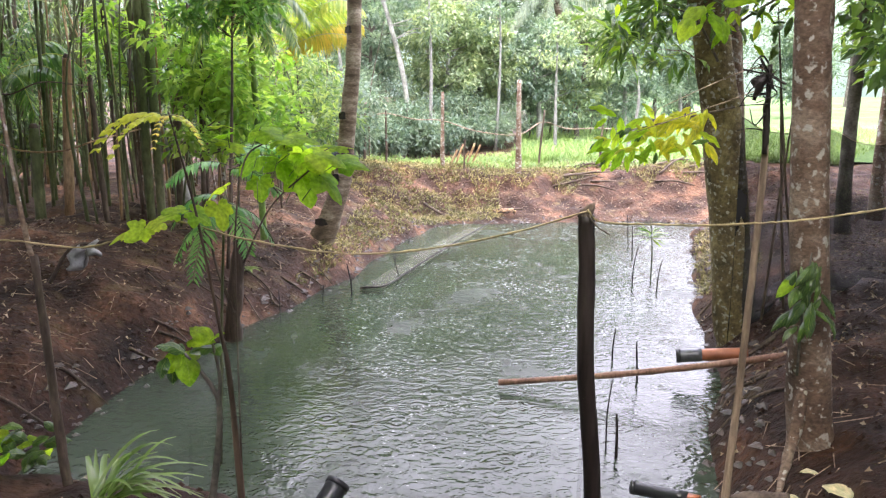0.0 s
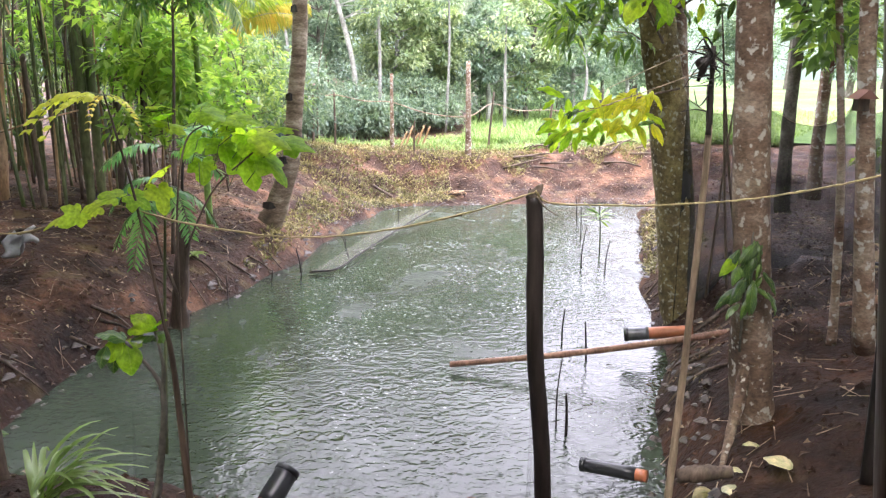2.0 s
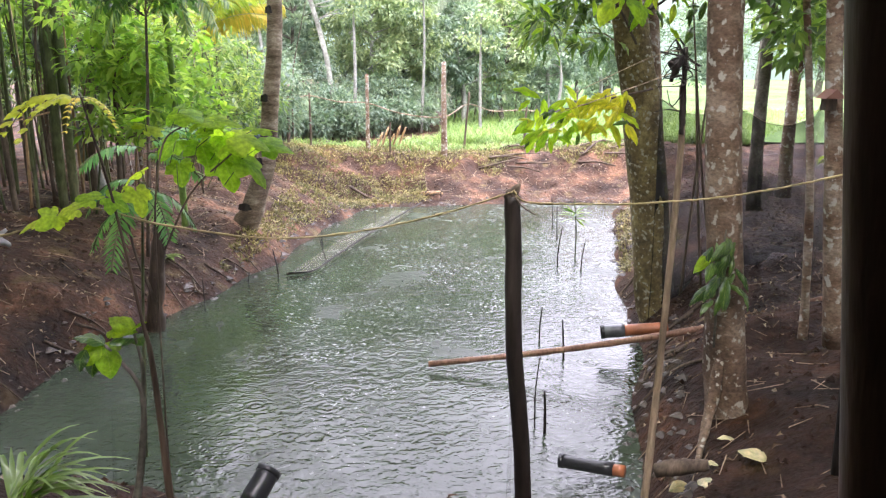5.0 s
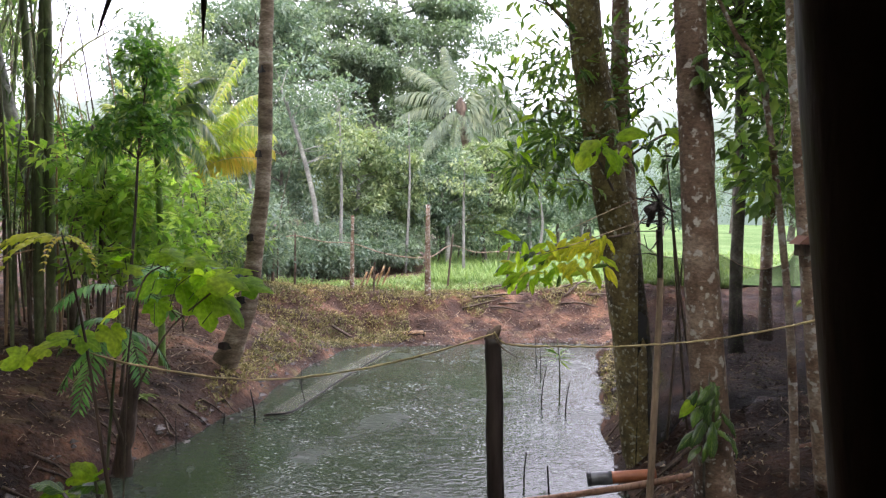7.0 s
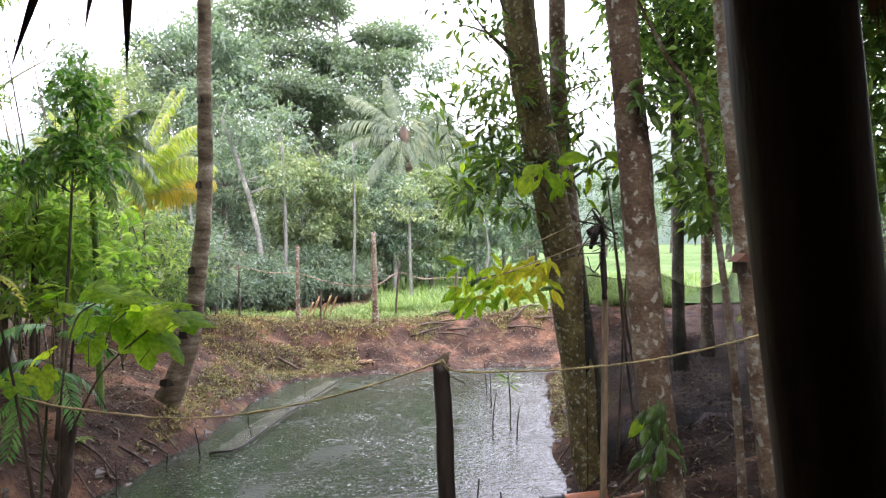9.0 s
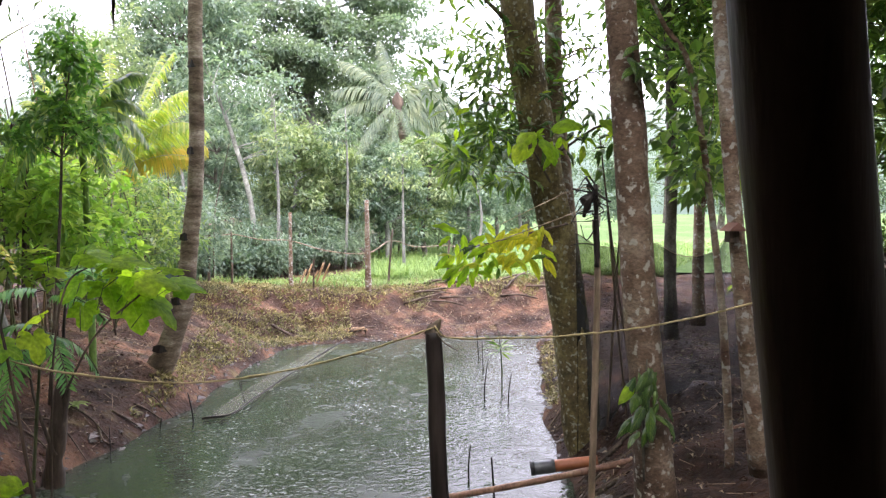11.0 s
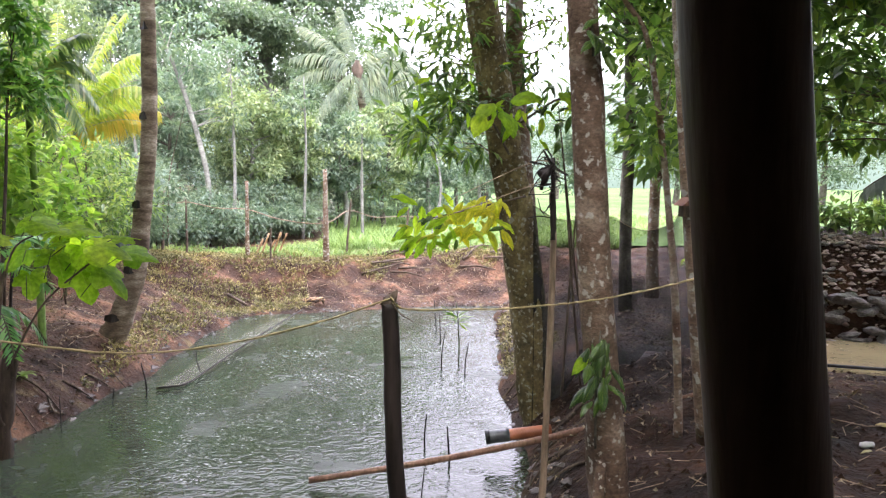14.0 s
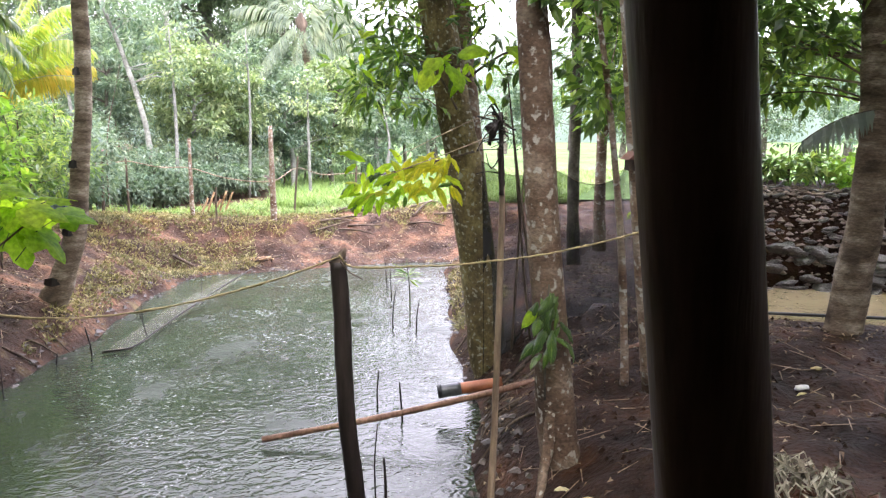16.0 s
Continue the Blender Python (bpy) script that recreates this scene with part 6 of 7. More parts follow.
# feathery fern that grows through the young tree
fern = thing("fern", (-0.95, 3.28, 0.8), "feathery blue-green fern among the sapling leaves", "fern")
part("stem", tube([(-0.95, 3.28, 0.75), (-0.9, 3.28, 1.5), (-0.86, 3.28, 2.0)], [0.008, 0.007, 0.005], 16, 6, 0.05, 421), M_BAMBOO, fern)
for bx_f, bz_f, dx, dy, ln, arch, droop in ((-0.84, 2.16, 1.0, 0.1, 0.26, 0.35, 0.45), (-0.84, 2.14, -0.5, -0.4, 0.24, 0.40, 0.6), (-0.84, 2.12, 0.9, -0.4, 0.24, 0.2, 0.5), (-0.86, 2.0, -0.7, -0.3, 0.22, 0.5, 0.9), (-0.86, 1.98, 0.5, -0.6, 0.22, 0.2, 0.9),
                                    (-0.87, 1.96, -0.2, -0.7, 0.24, 0.0, 0.9), (-0.84, 2.18, 0.5, 0.6, 0.26, 0.5, 0.5), (-0.86, 1.95, 0.9, 0.1, 0.2, 0.3, 0.9), (-0.88, 1.9, -0.9, 0.1, 0.22, 0.2, 0.9)):
    rib, lv = frond(np.random.default_rng(int(1000 * (2 + dx + dy))), (bx_f, 3.28, bz_f), (dx, dy), ln * 1.25, droop, 22, ln * 0.38, 0.015, 0.35, arch)
    fr_ = part("frond", lv, L_FERN, fern, smooth=False)
    part("midrib", rib, M_BAMBOO, fr_)
stake = thing("leaning_stake", (-1.53, 3.0, 0.85), "grey leaning stake with a thin branch at the bank", "stake")
part("shaft", tube([(-1.52, 3.0, 0.75), (-1.53, 3.0, 0.95), (-1.545, 3.0, 1.4), (-1.56, 3.0, 1.80)], [0.022, 0.021, 0.018, 0.015], 20, 8, 0.08, 66), M_STICK, stake)
part("branch", tube([(-1.56, 3.0, 1.75), (-1.59, 3.0, 1.95), (-1.62, 3.0, 2.35), (-1.64, 3.0, 2.62)], [0.012, 0.011, 0.009, 0.006], 14, 6, 0.06, 67), M_BARK_PALE, stake)
# arching feathered leaves at the tall sapling's top, yellowing
ARCH_LEAF = [mesh_of("leaflet", *broad_leaf(False, 50 + k), L_ARCH) for k in range(2)]
DRY_LEAF = [mesh_of("leaflet", *broad_leaf(False, 54 + k), L_PALM_ORANGE) for k in range(2)]
for dx, dy, ln, arch, droop, mt in ((-1, 0.1, 0.33, 0.24, 0.60, ARCH_LEAF), (-0.8, -0.6, 0.24, 0.15, 0.7, ARCH_LEAF), (1, -0.2, 0.15, 0.0, 0.75, ARCH_LEAF), (0.7, 0.6, 0.13, 0.1, 0.9, DRY_LEAF), (-0.2, -0.9, 0.12, 0.0, 0.9, DRY_LEAF)):
    out = unit(np.array([dx, dy, 0.0]))
    line = [np.array([-0.877, 2.75, 2.365]) + out * ln * u * (1 - 0.2 * u) + np.array([0, 0, ln * (arch * u - droop * u * u)]) for u in (0, 0.25, 0.5, 0.75, 1.0)]
    fr_ = part("frond", tube(line, [0.003, 0.0025, 0.0015], 12, 5), M_BAMBOO, sap, "yellowing feathered leaf")
    cl = spline(line, 9)
    for k in range(1, 9):
        for sg in (-1, 1):
            w = (out[0] * 0.8 - sg * out[1] * 0.7, out[1] * 0.8 + sg * out[0] * 0.7, -0.35)
            ob = put_leaf(sap, cl[k], w, ln * 0.24 * (1.1 - 0.06 * k), mt, rl, 0.55, "leaflet", 0.3)
            ob.parent = fr_
            ob.matrix_parent_inverse = Matrix.Identity(4)
bush = thing("bank_weed", (-1.9, 3.15, 0.85), "small leafy green weed on the near bank", "weed")
for i in range(40):
    put_leaf(bush, (-1.86 + rl.normal(0, 0.13), 3.15 + rl.normal(0, 0.08), G(-1.9, 3.15) + 0.10 + 0.06 * rl.uniform()), (rl.normal(0, 0.8), rl.normal(-0.2, 0.5), 0.2 + rl.normal(0, 0.3)), rl.uniform(0.07, 0.12), LEAVES + DARKS, rl, 0.8)

# leaves that hang from the trees on the right bank
twig = thing("leafy_branch", (2.2, 6.3, 2.9), "leafy branch with broad green leaves on the mossy tree", "branch")
for pts in ([(2.3, 6.55, 2.7), (2.0, 6.2, 3.0), (1.8, 6.0, 3.05)], [(2.3, 6.55, 2.9), (2.6, 6.1, 3.15), (2.85, 6.0, 3.1)]):
    part("twig", tube(pts, [0.012, 0.009, 0.004], 8, 6, 0.05, 68), M_STICK, twig)
for i in range(84):
    x = rl.uniform(1.35, 2.75)
    put_leaf(twig, (x, 6.1 + rl.normal(0, 0.12), 3.12 + rl.normal(0, 0.16) - 0.1 * abs(x - 2.2)), (rl.normal(0, 0.7), rl.normal(0, 0.5), -0.5 + rl.normal(0, 0.4)), rl.uniform(0.10, 0.19), LEAVES[1::2] + DARKS, rl, 0.42, tilt=1.1)
for x, z, w_, sz in ((1.93, 3.06, (-0.5, -0.5, -0.4), 0.26), (2.0, 3.0, (0.2, -0.6, -0.6), 0.28), (2.08, 3.08, (0.6, -0.5, 0.1), 0.25), (1.85, 2.98, (-0.4, -0.4, -0.8), 0.22), (2.48, 3.16, (0.5, -0.5, -0.5), 0.24)):
    put_leaf(twig, (x, 5.85, z), w_, sz, LEAVES[1::2], rl, 0.75, tilt=1.2)
yl = thing("yellow_leaf_branch", (1.35, 5.0, 2.1), "drooping branch with yellow and green leaves", "branch")
part("twig", tube([(1.95, 5.1, 2.35), (1.55, 5.0, 2.27), (1.15, 5.0, 2.18)], [0.008, 0.006, 0.003], 8, 6), M_STICK, yl)
for i in range(78):
    x = rl.uniform(1.08, 1.74)
    right = x > 1.46
    put_leaf(yl, (x, 5.0 + rl.normal(0, 0.08), 2.36 - 0.26 * rl.uniform() - (0.06 if not right else 0.0)), (rl.normal(-0.3, 0.7), rl.normal(0, 0.4), -0.6 + rl.normal(0, 0.4)), rl.uniform(0.10, 0.19), YELLOWS if right and rl.uniform() < 0.8 else DARKS[:1] + LEAVES + YELLOWS[:1], rl, 0.40, tilt=1.3)
ep = thing("climbing_plant", (2.0, 4.0, 1.3), "dark green climbing plant on the lichen-spotted trunk", "climbing plant")
part("stem", tube([(2.04, 4.07, 0.9), (2.03, 4.06, 1.3), (2.05, 4.06, 1.6)], [0.008, 0.008, 0.005], 8, 6), M_BARK_DARK, ep)
for i in range(24):
    put_leaf(ep, (2.07 + rl.normal(0, 0.045), 4.03, 1.58 - 0.34 * rl.uniform()), (rl.normal(-0.35, 0.45), -0.30, -0.8 + rl.normal(0, 0.25)), rl.uniform(0.12, 0.20), DARKS, rl, 0.36, tilt=0.8)
for x, z, w_, sz in ((1.95, 1.47, (-0.7, -0.5, -0.5), 0.16), (1.97, 1.42, (-0.5, -0.6, -0.7), 0.13), (2.0, 1.25, (-0.9, -0.3, -0.3), 0.11), (1.99, 1.2, (-0.8, -0.3, -0.6), 0.12)):
    put_leaf(ep, (x, 4.02, z), w_, sz, LEAVES[1::2] if z > 1.45 else DARKS, rl, 0.5, tilt=0.8)
ep2 = thing("climbing_plant", (1.97, 4.05, 3.3), "small fern-like climber high on the trunk", "climbing plant")
part("stem", tube([(1.98, 4.09, 3.15), (1.96, 4.08, 3.35)], [0.01, 0.006], 4, 6), M_BARK_DARK, ep2)
for i in range(10):
    put_leaf(ep2, (1.97 + rl.normal(0, 0.05), 4.06, 3.25 + rl.normal(0, 0.04)), (rl.normal(0, 0.7), -0.4, -0.3 + rl.normal(0, 0.4)), rl.uniform(0.10, 0.17), DARKS, rl, 0.5)
hb = thing("hanging_branch", (5.0, 4.9, 2.6), "drooping grey-green frond on the side pond tree", "frond")
rib, lv = frond(np.random.default_rng(69), (5.25, 4.85, 2.66), (-1.0, 0.15), 0.72, 0.30, 26, 0.24, 0.04, 0.8, -0.05)
tagged(part("blade_spray", lv, L_GREY, hb, smooth=False), kind="stuff")
part("midrib", rib, M_STICK, hb)

# young coconut palm and weeds on the near bank
yp = thing("palm_seedling", (-1.27, 2.72, 0.82), "young coconut seedling with long arching green blades", "palm seedling")


def long_blade(base, way, length, width, droop):
    way = unit(np.array(way, float))
    side = unit(np.cross(way, [0, 0, 1.0]))
    v, f = [], []
    for i in range(8):
        t = i / 7
        c = np.array(base) + way * length * t + np.array([0, 0, -droop * length * t * t])
        w = width * (0.35 + 1.3 * math.sin(math.pi * min(1, 0.15 + 0.85 * t))) * 0.5 * (1 - 0.3 * t)
        v += [c - side * w + [0, 0, 0.3 * w], c, c + side * w + [0, 0, 0.3 * w]]
    for i in range(7):
        f += [(i * 3, i * 3 + 1, i * 3 + 4, i * 3 + 3), (i * 3 + 1, i * 3 + 2, i * 3 + 5, i * 3 + 4)]
    return np.array(v), f


for i in range(32):
    a = radians(rl.uniform(-50, 120))
    part("blade", long_blade((-1.24 + rl.normal(0, 0.02), 2.72 + rl.normal(0, 0.02), 0.82 + 0.10 * rl.uniform()), (math.cos(a), 0.5 * math.sin(a), rl.uniform(0.35, 1.7)), rl.uniform(0.32, 0.55), 0.017, rl.uniform(0.3, 0.8)), L_LIGHT, yp)


def scatter(n, region, keep, seed):
    r = np.random.default_rng(seed)
    x0, x1, y0, y1 = region
    x, y = r.uniform(x0, x1, n), r.uniform(y0, y1, n)
    d = pond_distance(x, y)
    ok = keep(x, y, d)
    x, y = x[ok], y[ok]
    return np.stack([x, y, height(x, y)], 1), r


p, r = scatter(24000, (-6.5, 7, 2.3, 17.5), lambda x, y, d: (d > 0.03) & (d < 3.5) & ((y > 4.6) | (np.sin(37 * x) * np.sin(41 * y) > 0.35)), 101)
p[:, 2] += 0.012
w = np.stack([r.normal(0, 1, len(p)), r.normal(0, 1, len(p)), r.normal(0.1, 0.25, len(p))], 1)
tagged(part("fallen_leaves", leaves(p, w, 0.055, 0.024, r, 0.25, 0.3), L_LITTER, smooth=False), "brown and pale fallen leaves littering the banks", "leaf litter", kind="stuff")
p, r = scatter(78000, (-4.5, 5.6, 8.5, 18.6), lambda x, y, d: (((y > 14.5) & (d > 1.55 + 0.45 * np.sin(2.1 * x) * np.sin(5.3 * x + 1) + 0.35 * sstep(1.6, 3.4, x) + 0.25 * np.sin(1.3 * x + 0.4) * np.sin(3.3 * x)) & (np.sin(3.1 * x + 2 * np.sin(2.3 * y)) * np.sin(2.9 * y + x) > -0.75)) | ((x < 1) & (x > -1.85 + 0.10 * (y - 9)) & (y > 9.0) & (d > 0.10) & (d < 1.5) & (np.sin(4.3 * x + y) * np.sin(3.7 * y - x) > -0.8)) | ((x > 2.8) & (y > 7) & (y < 12.5) & (d > 0.05) & (d < 0.7))), 102)
w = np.stack([r.normal(0, 0.6, len(p)), r.normal(0, 0.6, len(p)), r.uniform(0.3, 1.2, len(p))], 1)
tagged(part("weeds", leaves(p, w, 0.095, 0.024, r, 0.15, 0.35), L_WEED, smooth=False), "dry yellowish weeds and creepers on the bank", "weeds", kind="stuff")
p, r = scatter(22000, (-4.5, 5.6, 16.0, 25.0), lambda x, y, d: (d > 2.4) & ((x > 0.2) | (y > 17.4)) & (y < 19.6 + 0.9 * x), 103)
w = np.stack([r.normal(0, 0.5, len(p)), r.normal(0, 0.5, len(p)), r.uniform(0.5, 1.2, len(p))], 1)
tagged(part("grass", leaves(p, w, 0.2, 0.022, r, 0.15, 0.3), L_RICE, smooth=False), "green grass along the bank's top", "grass", kind="stuff")
# clods and pebbles
p, r = scatter(9000, (-5, 7, 2.3, 17), lambda x, y, d: (d > 0.0) & (d < 3.0), 104)
cv, cf, k = [], [], 0
octa = np.array([(1, 0, 0), (0, 1, 0), (-1, 0, 0), (0, -1, 0), (0, 0, 0.8), (0, 0, -0.5)])
of = np.array([(0, 1, 4), (1, 2, 4), (2, 3, 4), (3, 0, 4), (1, 0, 5), (2, 1, 5), (3, 2, 5), (0, 3, 5)])
s = r.uniform(0.006, 0.034, (len(p), 1, 1)) * r.uniform(0.5, 1.2, (len(p), 1, 1))
cv = (p[:, None] + octa[None] * s * r.uniform(0.6, 1.4, (len(p), 6, 1))).reshape(-1, 3)
cf = (np.arange(len(p))[:, None, None] * 6 + of[None]).reshape(-1, 3)
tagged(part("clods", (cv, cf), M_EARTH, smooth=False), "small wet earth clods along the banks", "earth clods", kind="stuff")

p, r = scatter(9000, (-3.6, 5.2, 2.9, 15.2), lambda x, y, d: (d > -0.10) & (d < 0.30), 604)
p[:, 2] = np.maximum(p[:, 2], -0.01)
s = r.uniform(0.012, 0.055, (len(p), 1, 1)) * r.uniform(0.4, 1.2, (len(p), 1, 1))
cv = (p[:, None] + octa[None] * s * r.uniform(0.6, 1.4, (len(p), 6, 1)) * np.array([1.2, 1.2, 0.7])).reshape(-1, 3)
cf = (np.arange(len(p))[:, None, None] * 6 + of[None]).reshape(-1, 3)
tagged(part("mud_lumps", (cv, cf), M_MUD, smooth=False), "wet mud lumps along the waterline", "mud lumps", kind="stuff")
r = np.random.default_rng(605)
for i in range(26):
    y = r.uniform(4.6, 8.6) if i % 2 else r.uniform(4.5, 9.5)
    edge_x = np.interp(y, [4.4, 5.1, 6.1, 6.7, 8.0, 10.0], [1.76, 1.98, 2.40, 2.64, 2.82, 3.3]) if i % 2 else np.interp(y, [4.3, 5.3, 6.45, 7.5, 8.95, 10.0], [-2.66, -2.7, -2.5, -2.17, -1.66, -1.3])
    sg = 1 if i % 2 else -1
    L = r.uniform(0.2, 0.6)
    a, b_, c = [(edge_x + sg * k * L + r.normal(0, 0.02), y + r.normal(0, 0.12) * (k + 0.3)) for k in (-0.08, 0.4, 0.95)]
    tagged(part("bank_root", tube([(a[0], a[1], max(0.0, G(*a)) + 0.01), (b_[0], b_[1], G(*b_) + 0.035), (c[0], c[1], G(*c) + 0.01)], [0.006, 0.011, 0.015], 10, 6, 0.15, i), M_STICK), "thin dark root bared on the muddy bank", "root", "roots on the banks")

# splashes of rain on the water
r = np.random.default_rng(105)
sx, sy = [], []
for _ in range(62):
    cy = 4.6 + 9.2 * r.uniform() ** 0.85
    cx = r.uniform(-2.0 + 0.2 * (cy - 5), 1.5 + 0.25 * (cy - 4))
    k = r.integers(14, 70)
    w_ = r.uniform(0.10, 0.34)
    sx += list(cx + r.normal(0, w_ * 1.2, k))
    sy += list(cy + r.normal(0, w_, k))
sx, sy = np.array(sx + list(r.uniform(-2.6, 4.2, 600))), np.array(sy + list(r.uniform(5.2, 14, 600)))
ok = (pond_distance(sx, sy) < -0.06) & ~((sy < 6.3) & (sx < -0.4))
sx, sy = sx[ok], sy[ok]
s = r.uniform(0.003, 0.0085, (len(sx), 1, 1)) * (0.5 + sy[:, None, None] / 14)
base = np.stack([sx, sy, np.zeros(len(sx))], 1)
sv = (base[:, None] + octa[None] * s * r.uniform(0.5, 1.4, (len(sx), 6, 1)) * np.array([2.2, 1.9, 0.45])).reshape(-1, 3)
sf = (np.arange(len(sx))[:, None, None] * 6 + of[None]).reshape(-1, 3)
tagged(part("rain_splashes", (sv, sf), M_SPLASH, smooth=False), "white bubbles and splashes of rain on the pond", "rain splashes", kind="stuff")

# ---- side pond: stone bank and hedge ----
r = np.random.default_rng(106)
bank = thing("stone_bank", (6.4, 7.2, 0.8), "rough bank of piled grey stones and mud", "stone bank")


def stone_mesh(seed):
    bm = bmesh.new()
    bmesh.ops.create_icosphere(bm, subdivisions=2, radius=1.0)
    q = np.random.default_rng(seed)
    for vtx in bm.verts:
        vtx.co *= 0.92 + 0.22 * noise.noise(vtx.co * 1.6 + Vector((seed * 7.0, 0, 0))) + q.uniform(-0.06, 0.06)
        vtx.co.z *= 0.5
    me = bpy.data.meshes.new("stone")
    bm.to_mesh(me)
    bm.free()
    me.materials.append(M_STONE)
    return me


STONES = [stone_mesh(k) for k in range(6)]
for i in range(298):
    v_ = r.uniform(-1.2, 2.6)
    u_ = r.uniform(0.82, 1.20) if i % 2 else r.uniform(1.15, 1.8)
    x, y = 5.75 + 0.53 * u_ + 0.85 * v_, 6.3 + 0.85 * u_ - 0.53 * v_
    s = r.uniform(0.09, 0.19) if u_ < 1.2 else r.uniform(0.04, 0.09)
    ob = new("stone", STONES[int(r.integers(6))])
    ob.matrix_basis = pose(x, y, G(x, y) + s * 0.1, r.uniform(-18, 18), r.uniform(-18, 18), r.uniform(0, 360)) @ Matrix.Diagonal((s * r.uniform(0.9, 1.5), s, s * 0.75, 1))
    ob.parent = bank
    ob.matrix_parent_inverse = Matrix.Translation(-bank.location)
for i in range(10):
    v_ = -1.2 + 0.75 * i
    x, y = 5.75 + 0.53 * 2.1 + 0.85 * v_, 6.3 + 0.85 * 2.1 - 0.53 * v_
    z = G(x, y)
    tree("hedge_bush", "low bright green bush on the stone bank", "bush", [(x, y, z - 0.05), (x, y, z + 0.25), (x, y, z + 0.5)], [0.02, 0.015, 0.008], M_STICK,
         [((x, y, z + 0.22), (0.42, 0.4, 0.22), 16, 24, 0.15, 0.075, 0.18)], L_LIGHT if i % 3 else L_BRIGHT, 110 + i, n=6, sides=5, limb_r=0.006, group="bushes along the side pond")
tree("overhanging_tree", "leafy tree overhanging the side pond", "tree", [(9.6, 9.0, 0.8), (9.3, 8.8, 3), (8.8, 8.5, 5)], [0.15, 0.12, 0.06], M_BARK_DARK,
     [((8.6, 8.4, 4.4), (1.8, 1.3, 1.3), 90, 36, 0.17, 0.07, 0.36), ((7.4, 8.0, 3.6), (1.0, 0.9, 0.6), 26, 30, 0.17, 0.08, 0.32)], L_MID, 125, limb_r=0.016)
cable = tagged(part("hose", tube([(4.1, 6.15, 0.88), (5.05, 5.5, 0.89), (6.1, 4.9, 0.89), (7.2, 4.2, 0.88)], [0.015, 0.015, 0.015], 14, 8), M_PIPE_BLACK), "black hose along the side pond's edge", "hose")
tagged(part("log", tube([(-2.4, 2.62, 0.90), (-1.85, 2.60, 0.88), (-1.45, 2.52, 0.86), (-1.0, 2.46, 0.83)], [0.05, 0.06, 0.055, 0.03], 24, 12, 0.10, 131), M_POSTWOOD), "rotten dark log lying on the near bank", "log")
hl = tagged(part("log", tube([(3.9, 3.35, 0.95), (4.4, 3.2, 1.0), (5.2, 3.0, 1.0)], [0.10, 0.12, 0.11], 10, 12, 0.08, 130), M_STICK), "dark muddy log lying near the hut", "log")
bx_ = thing("wooden_box", (2.62, 4.05, 2.3), "small brown roofed wooden box on a tree", "box")
part("case", box((2.575, 4.10, 2.25), (2.635, 4.155, 2.32)), M_STICK, bx_, smooth=False)
v = np.array([(2.545, 4.06, 2.315), (2.665, 4.06, 2.315), (2.665, 4.17, 2.315), (2.545, 4.17, 2.315), (2.605, 4.06, 2.365), (2.605, 4.17, 2.365)])
part("roof", (v, [(0, 3, 2, 1), (0, 4, 5, 3), (1, 2, 5, 4), (0, 1, 4), (2, 3, 5)]), M_RUST, bx_, smooth=False)
# large pale fallen leaves and litter near the hut
fl = np.random.default_rng(131)
M_PALELEAF = leaf_mat("pale_dead_leaves", (0.45, 0.36, 0.2), (0.55, 0.46, 0.30), (0.60, 0.55, 0.42), 0.15, 0.6, True)
PALE = [mesh_of("dead_leaf", *broad_leaf(False, 30 + k), M_PALELEAF) for k in range(3)]
for x, y, s, a in ((2.02, 3.36, 0.17, 20), (1.72, 3.55, 0.11, 100), (1.76, 3.50, 0.16, 200), (1.86, 3.52, 0.09, 40), (2.05, 3.75, 0.09, 80), (1.52, 3.38, 0.13, 10), (1.55, 3.5, 0.07, 70), (4.3, 4.3, 0.1, 10), (3.9, 4.0, 0.07, 60)):
    ob = new("dead_leaf", PALE[int(fl.integers(3))])
    ob.matrix_world = pose(x, y, G(x, y) + 0.02, fl.uniform(-12, 12), fl.uniform(-15, 15), a) @ Matrix.Diagonal((s, s, s, 1))
    tagged(ob, "large pale dead leaf lying on the earth", "leaf", "large dead leaves")

# small twigs strewn over the banks
p, r = scatter(2600, (-5, 6.5, 2.4, 16), lambda x, y, d: (d > 0.05) & (d < 3.0), 140)
pieces = []
for q in p[:1500]:
    a, L = r.uniform(0, 6.28), r.uniform(0.04, 0.26)
    e = q + np.array([math.cos(a) * L, math.sin(a) * L, 0.0])
    e[2] = ground_at(e[0], e[1]) + 0.015
    pieces.append(tube([q + np.array([0, 0, 0.012]), e], [0.004, 0.002], 2, 4, cap=False))
tagged(part("strewn_twigs", joined(pieces), M_POLE), "small dead twigs strewn over the banks", "twigs", kind="stuff")

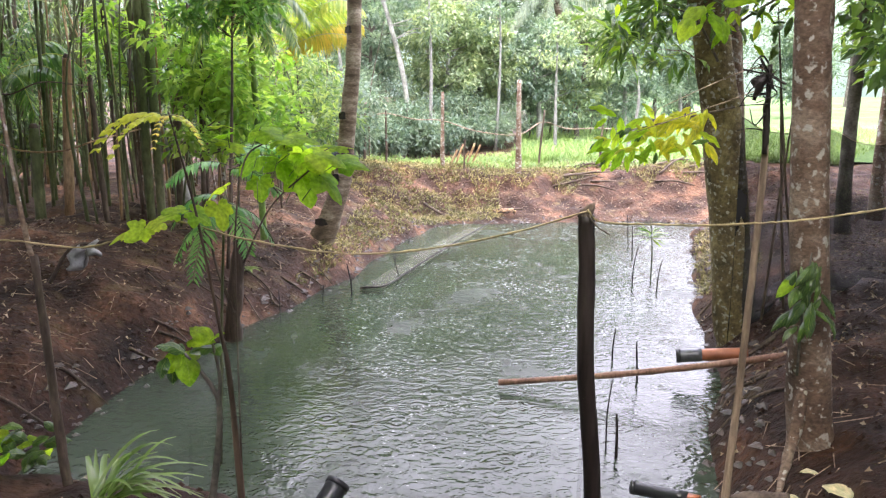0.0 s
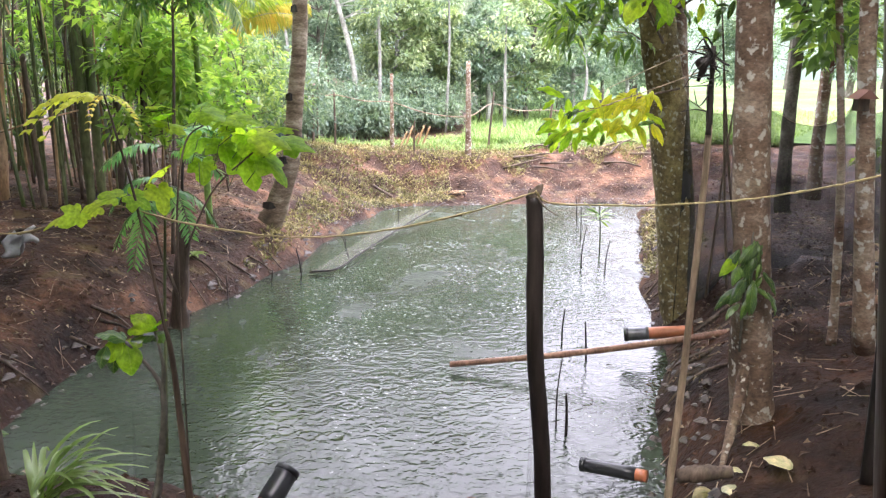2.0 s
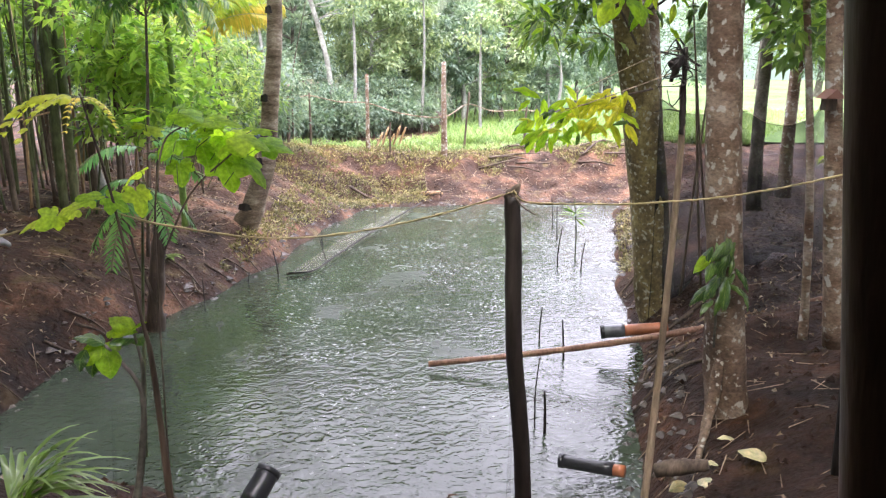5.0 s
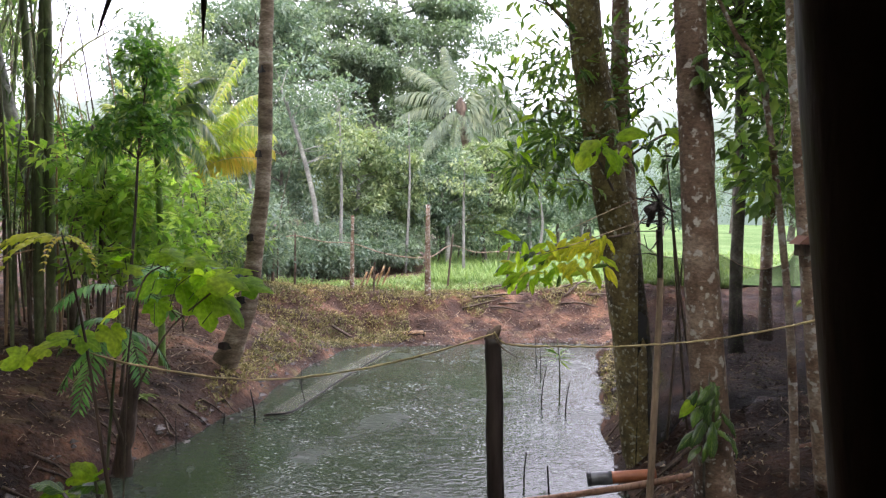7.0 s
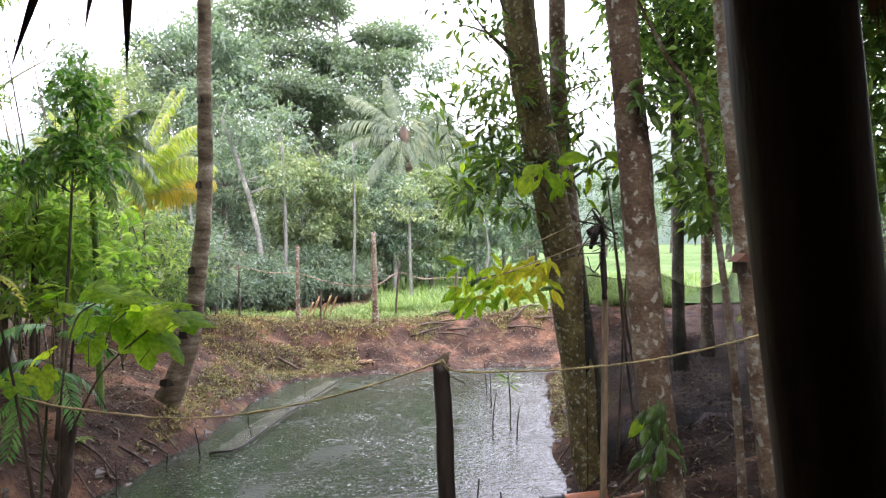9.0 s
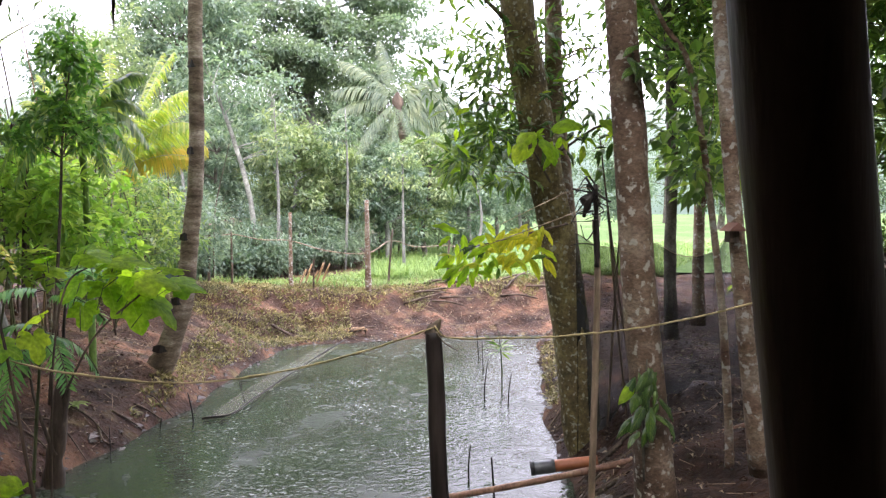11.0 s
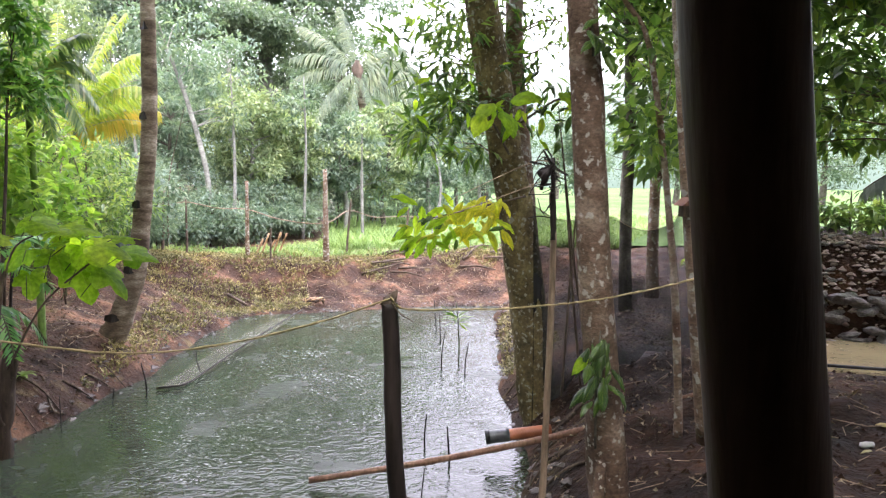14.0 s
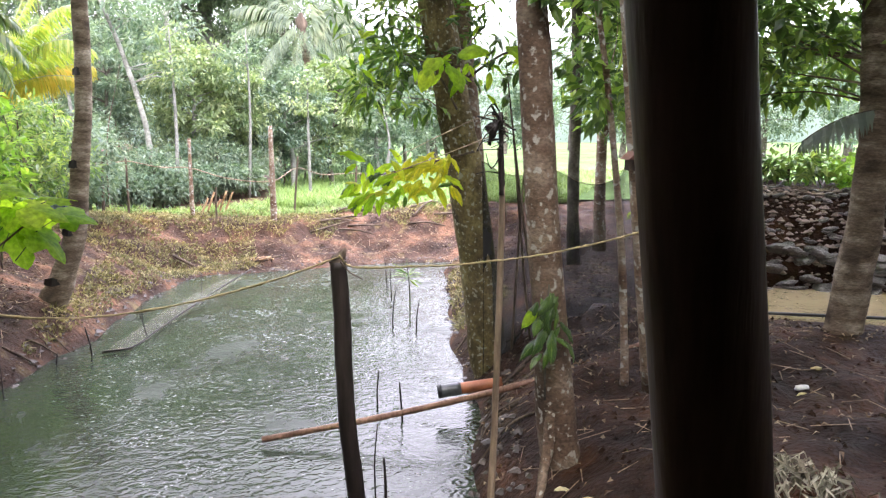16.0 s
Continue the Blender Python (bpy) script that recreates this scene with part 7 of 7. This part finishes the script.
# heap of withered grey-green plants pulled out and thrown down
heap = thing("withered_plants", (2.75, 2.85, G(2.75, 2.85)), "heap of withered pale plants thrown on the earth", "plant heap")
M_WITHER = leaf_mat("withered_leaves", (0.09, 0.085, 0.07), (0.20, 0.19, 0.165), (0.40, 0.39, 0.36), 0.12, 0.55)
hr = np.random.default_rng(151)
bits = []
for k in range(9):
    cx, cy = 2.72 + hr.normal(0, 0.10), 2.86 + hr.normal(0, 0.16)
    q = np.stack([cx + hr.normal(0, 0.06, 26), cy + hr.normal(0, 0.06, 26), np.full(26, G(cx, cy) + 0.03) + hr.uniform(0, 0.07, 26)], 1)
    bits.append(leaves(q, hr.normal(0, 1, (26, 3)) * np.array([1, 1, 0.45]), 0.10, 0.020, hr, 0.4, 0.7))
tagged(part("leaf_mass", joined(bits), M_WITHER, heap, smooth=False), kind="stuff")
tagged(part("scrap", tube([(3.93, 4.13, G(3.93, 4.13) + 0.02), (4.02, 4.12, G(4.02, 4.12) + 0.03)], [0.022, 0.018], 5, 9, 0.2, 152), plain_mat("white_plastic", (0.62, 0.62, 0.60), 0.5)), "small crumpled white plastic scrap on the earth", "litter")

# broken rubble and mud lumps over the side pond's bank
r = np.random.default_rng(160)
n = 3200
v_, u_ = r.uniform(-1.3, 3.2, n), r.uniform(0.85, 1.95, n)
x, y = 5.75 + 0.53 * u_ + 0.85 * v_, 6.3 + 0.85 * u_ - 0.53 * v_
p = np.stack([x, y, height(x, y) + 0.005], 1)
s = (r.uniform(0.012, 0.05, n) * r.uniform(0.5, 1.2, n))[:, None, None]
cv = (p[:, None] + octa[None] * s * r.uniform(0.6, 1.5, (n, 6, 1)) * np.array([1.2, 1.2, 0.8])).reshape(-1, 3)
cf = (np.arange(n)[:, None, None] * 6 + of[None]).reshape(-1, 3)
tagged(part("rubble", (cv, cf), M_CLOD, smooth=False), "broken grey-brown rubble on the side pond's bank", "rubble", kind="stuff")
# small fern tuft at the foot of the bank
tuft = thing("fern_tuft", (-2.25, 8.5, G(-2.25, 8.5)), "small bright green fern tuft at the water", "fern")
for k in range(9):
    a = radians(20 + 40 * k)
    part("blade", long_blade((-2.25, 8.5, G(-2.25, 8.5) + 0.02), (math.cos(a), math.sin(a), 1.0), 0.22, 0.03, 0.6), L_LIGHT, tuft)
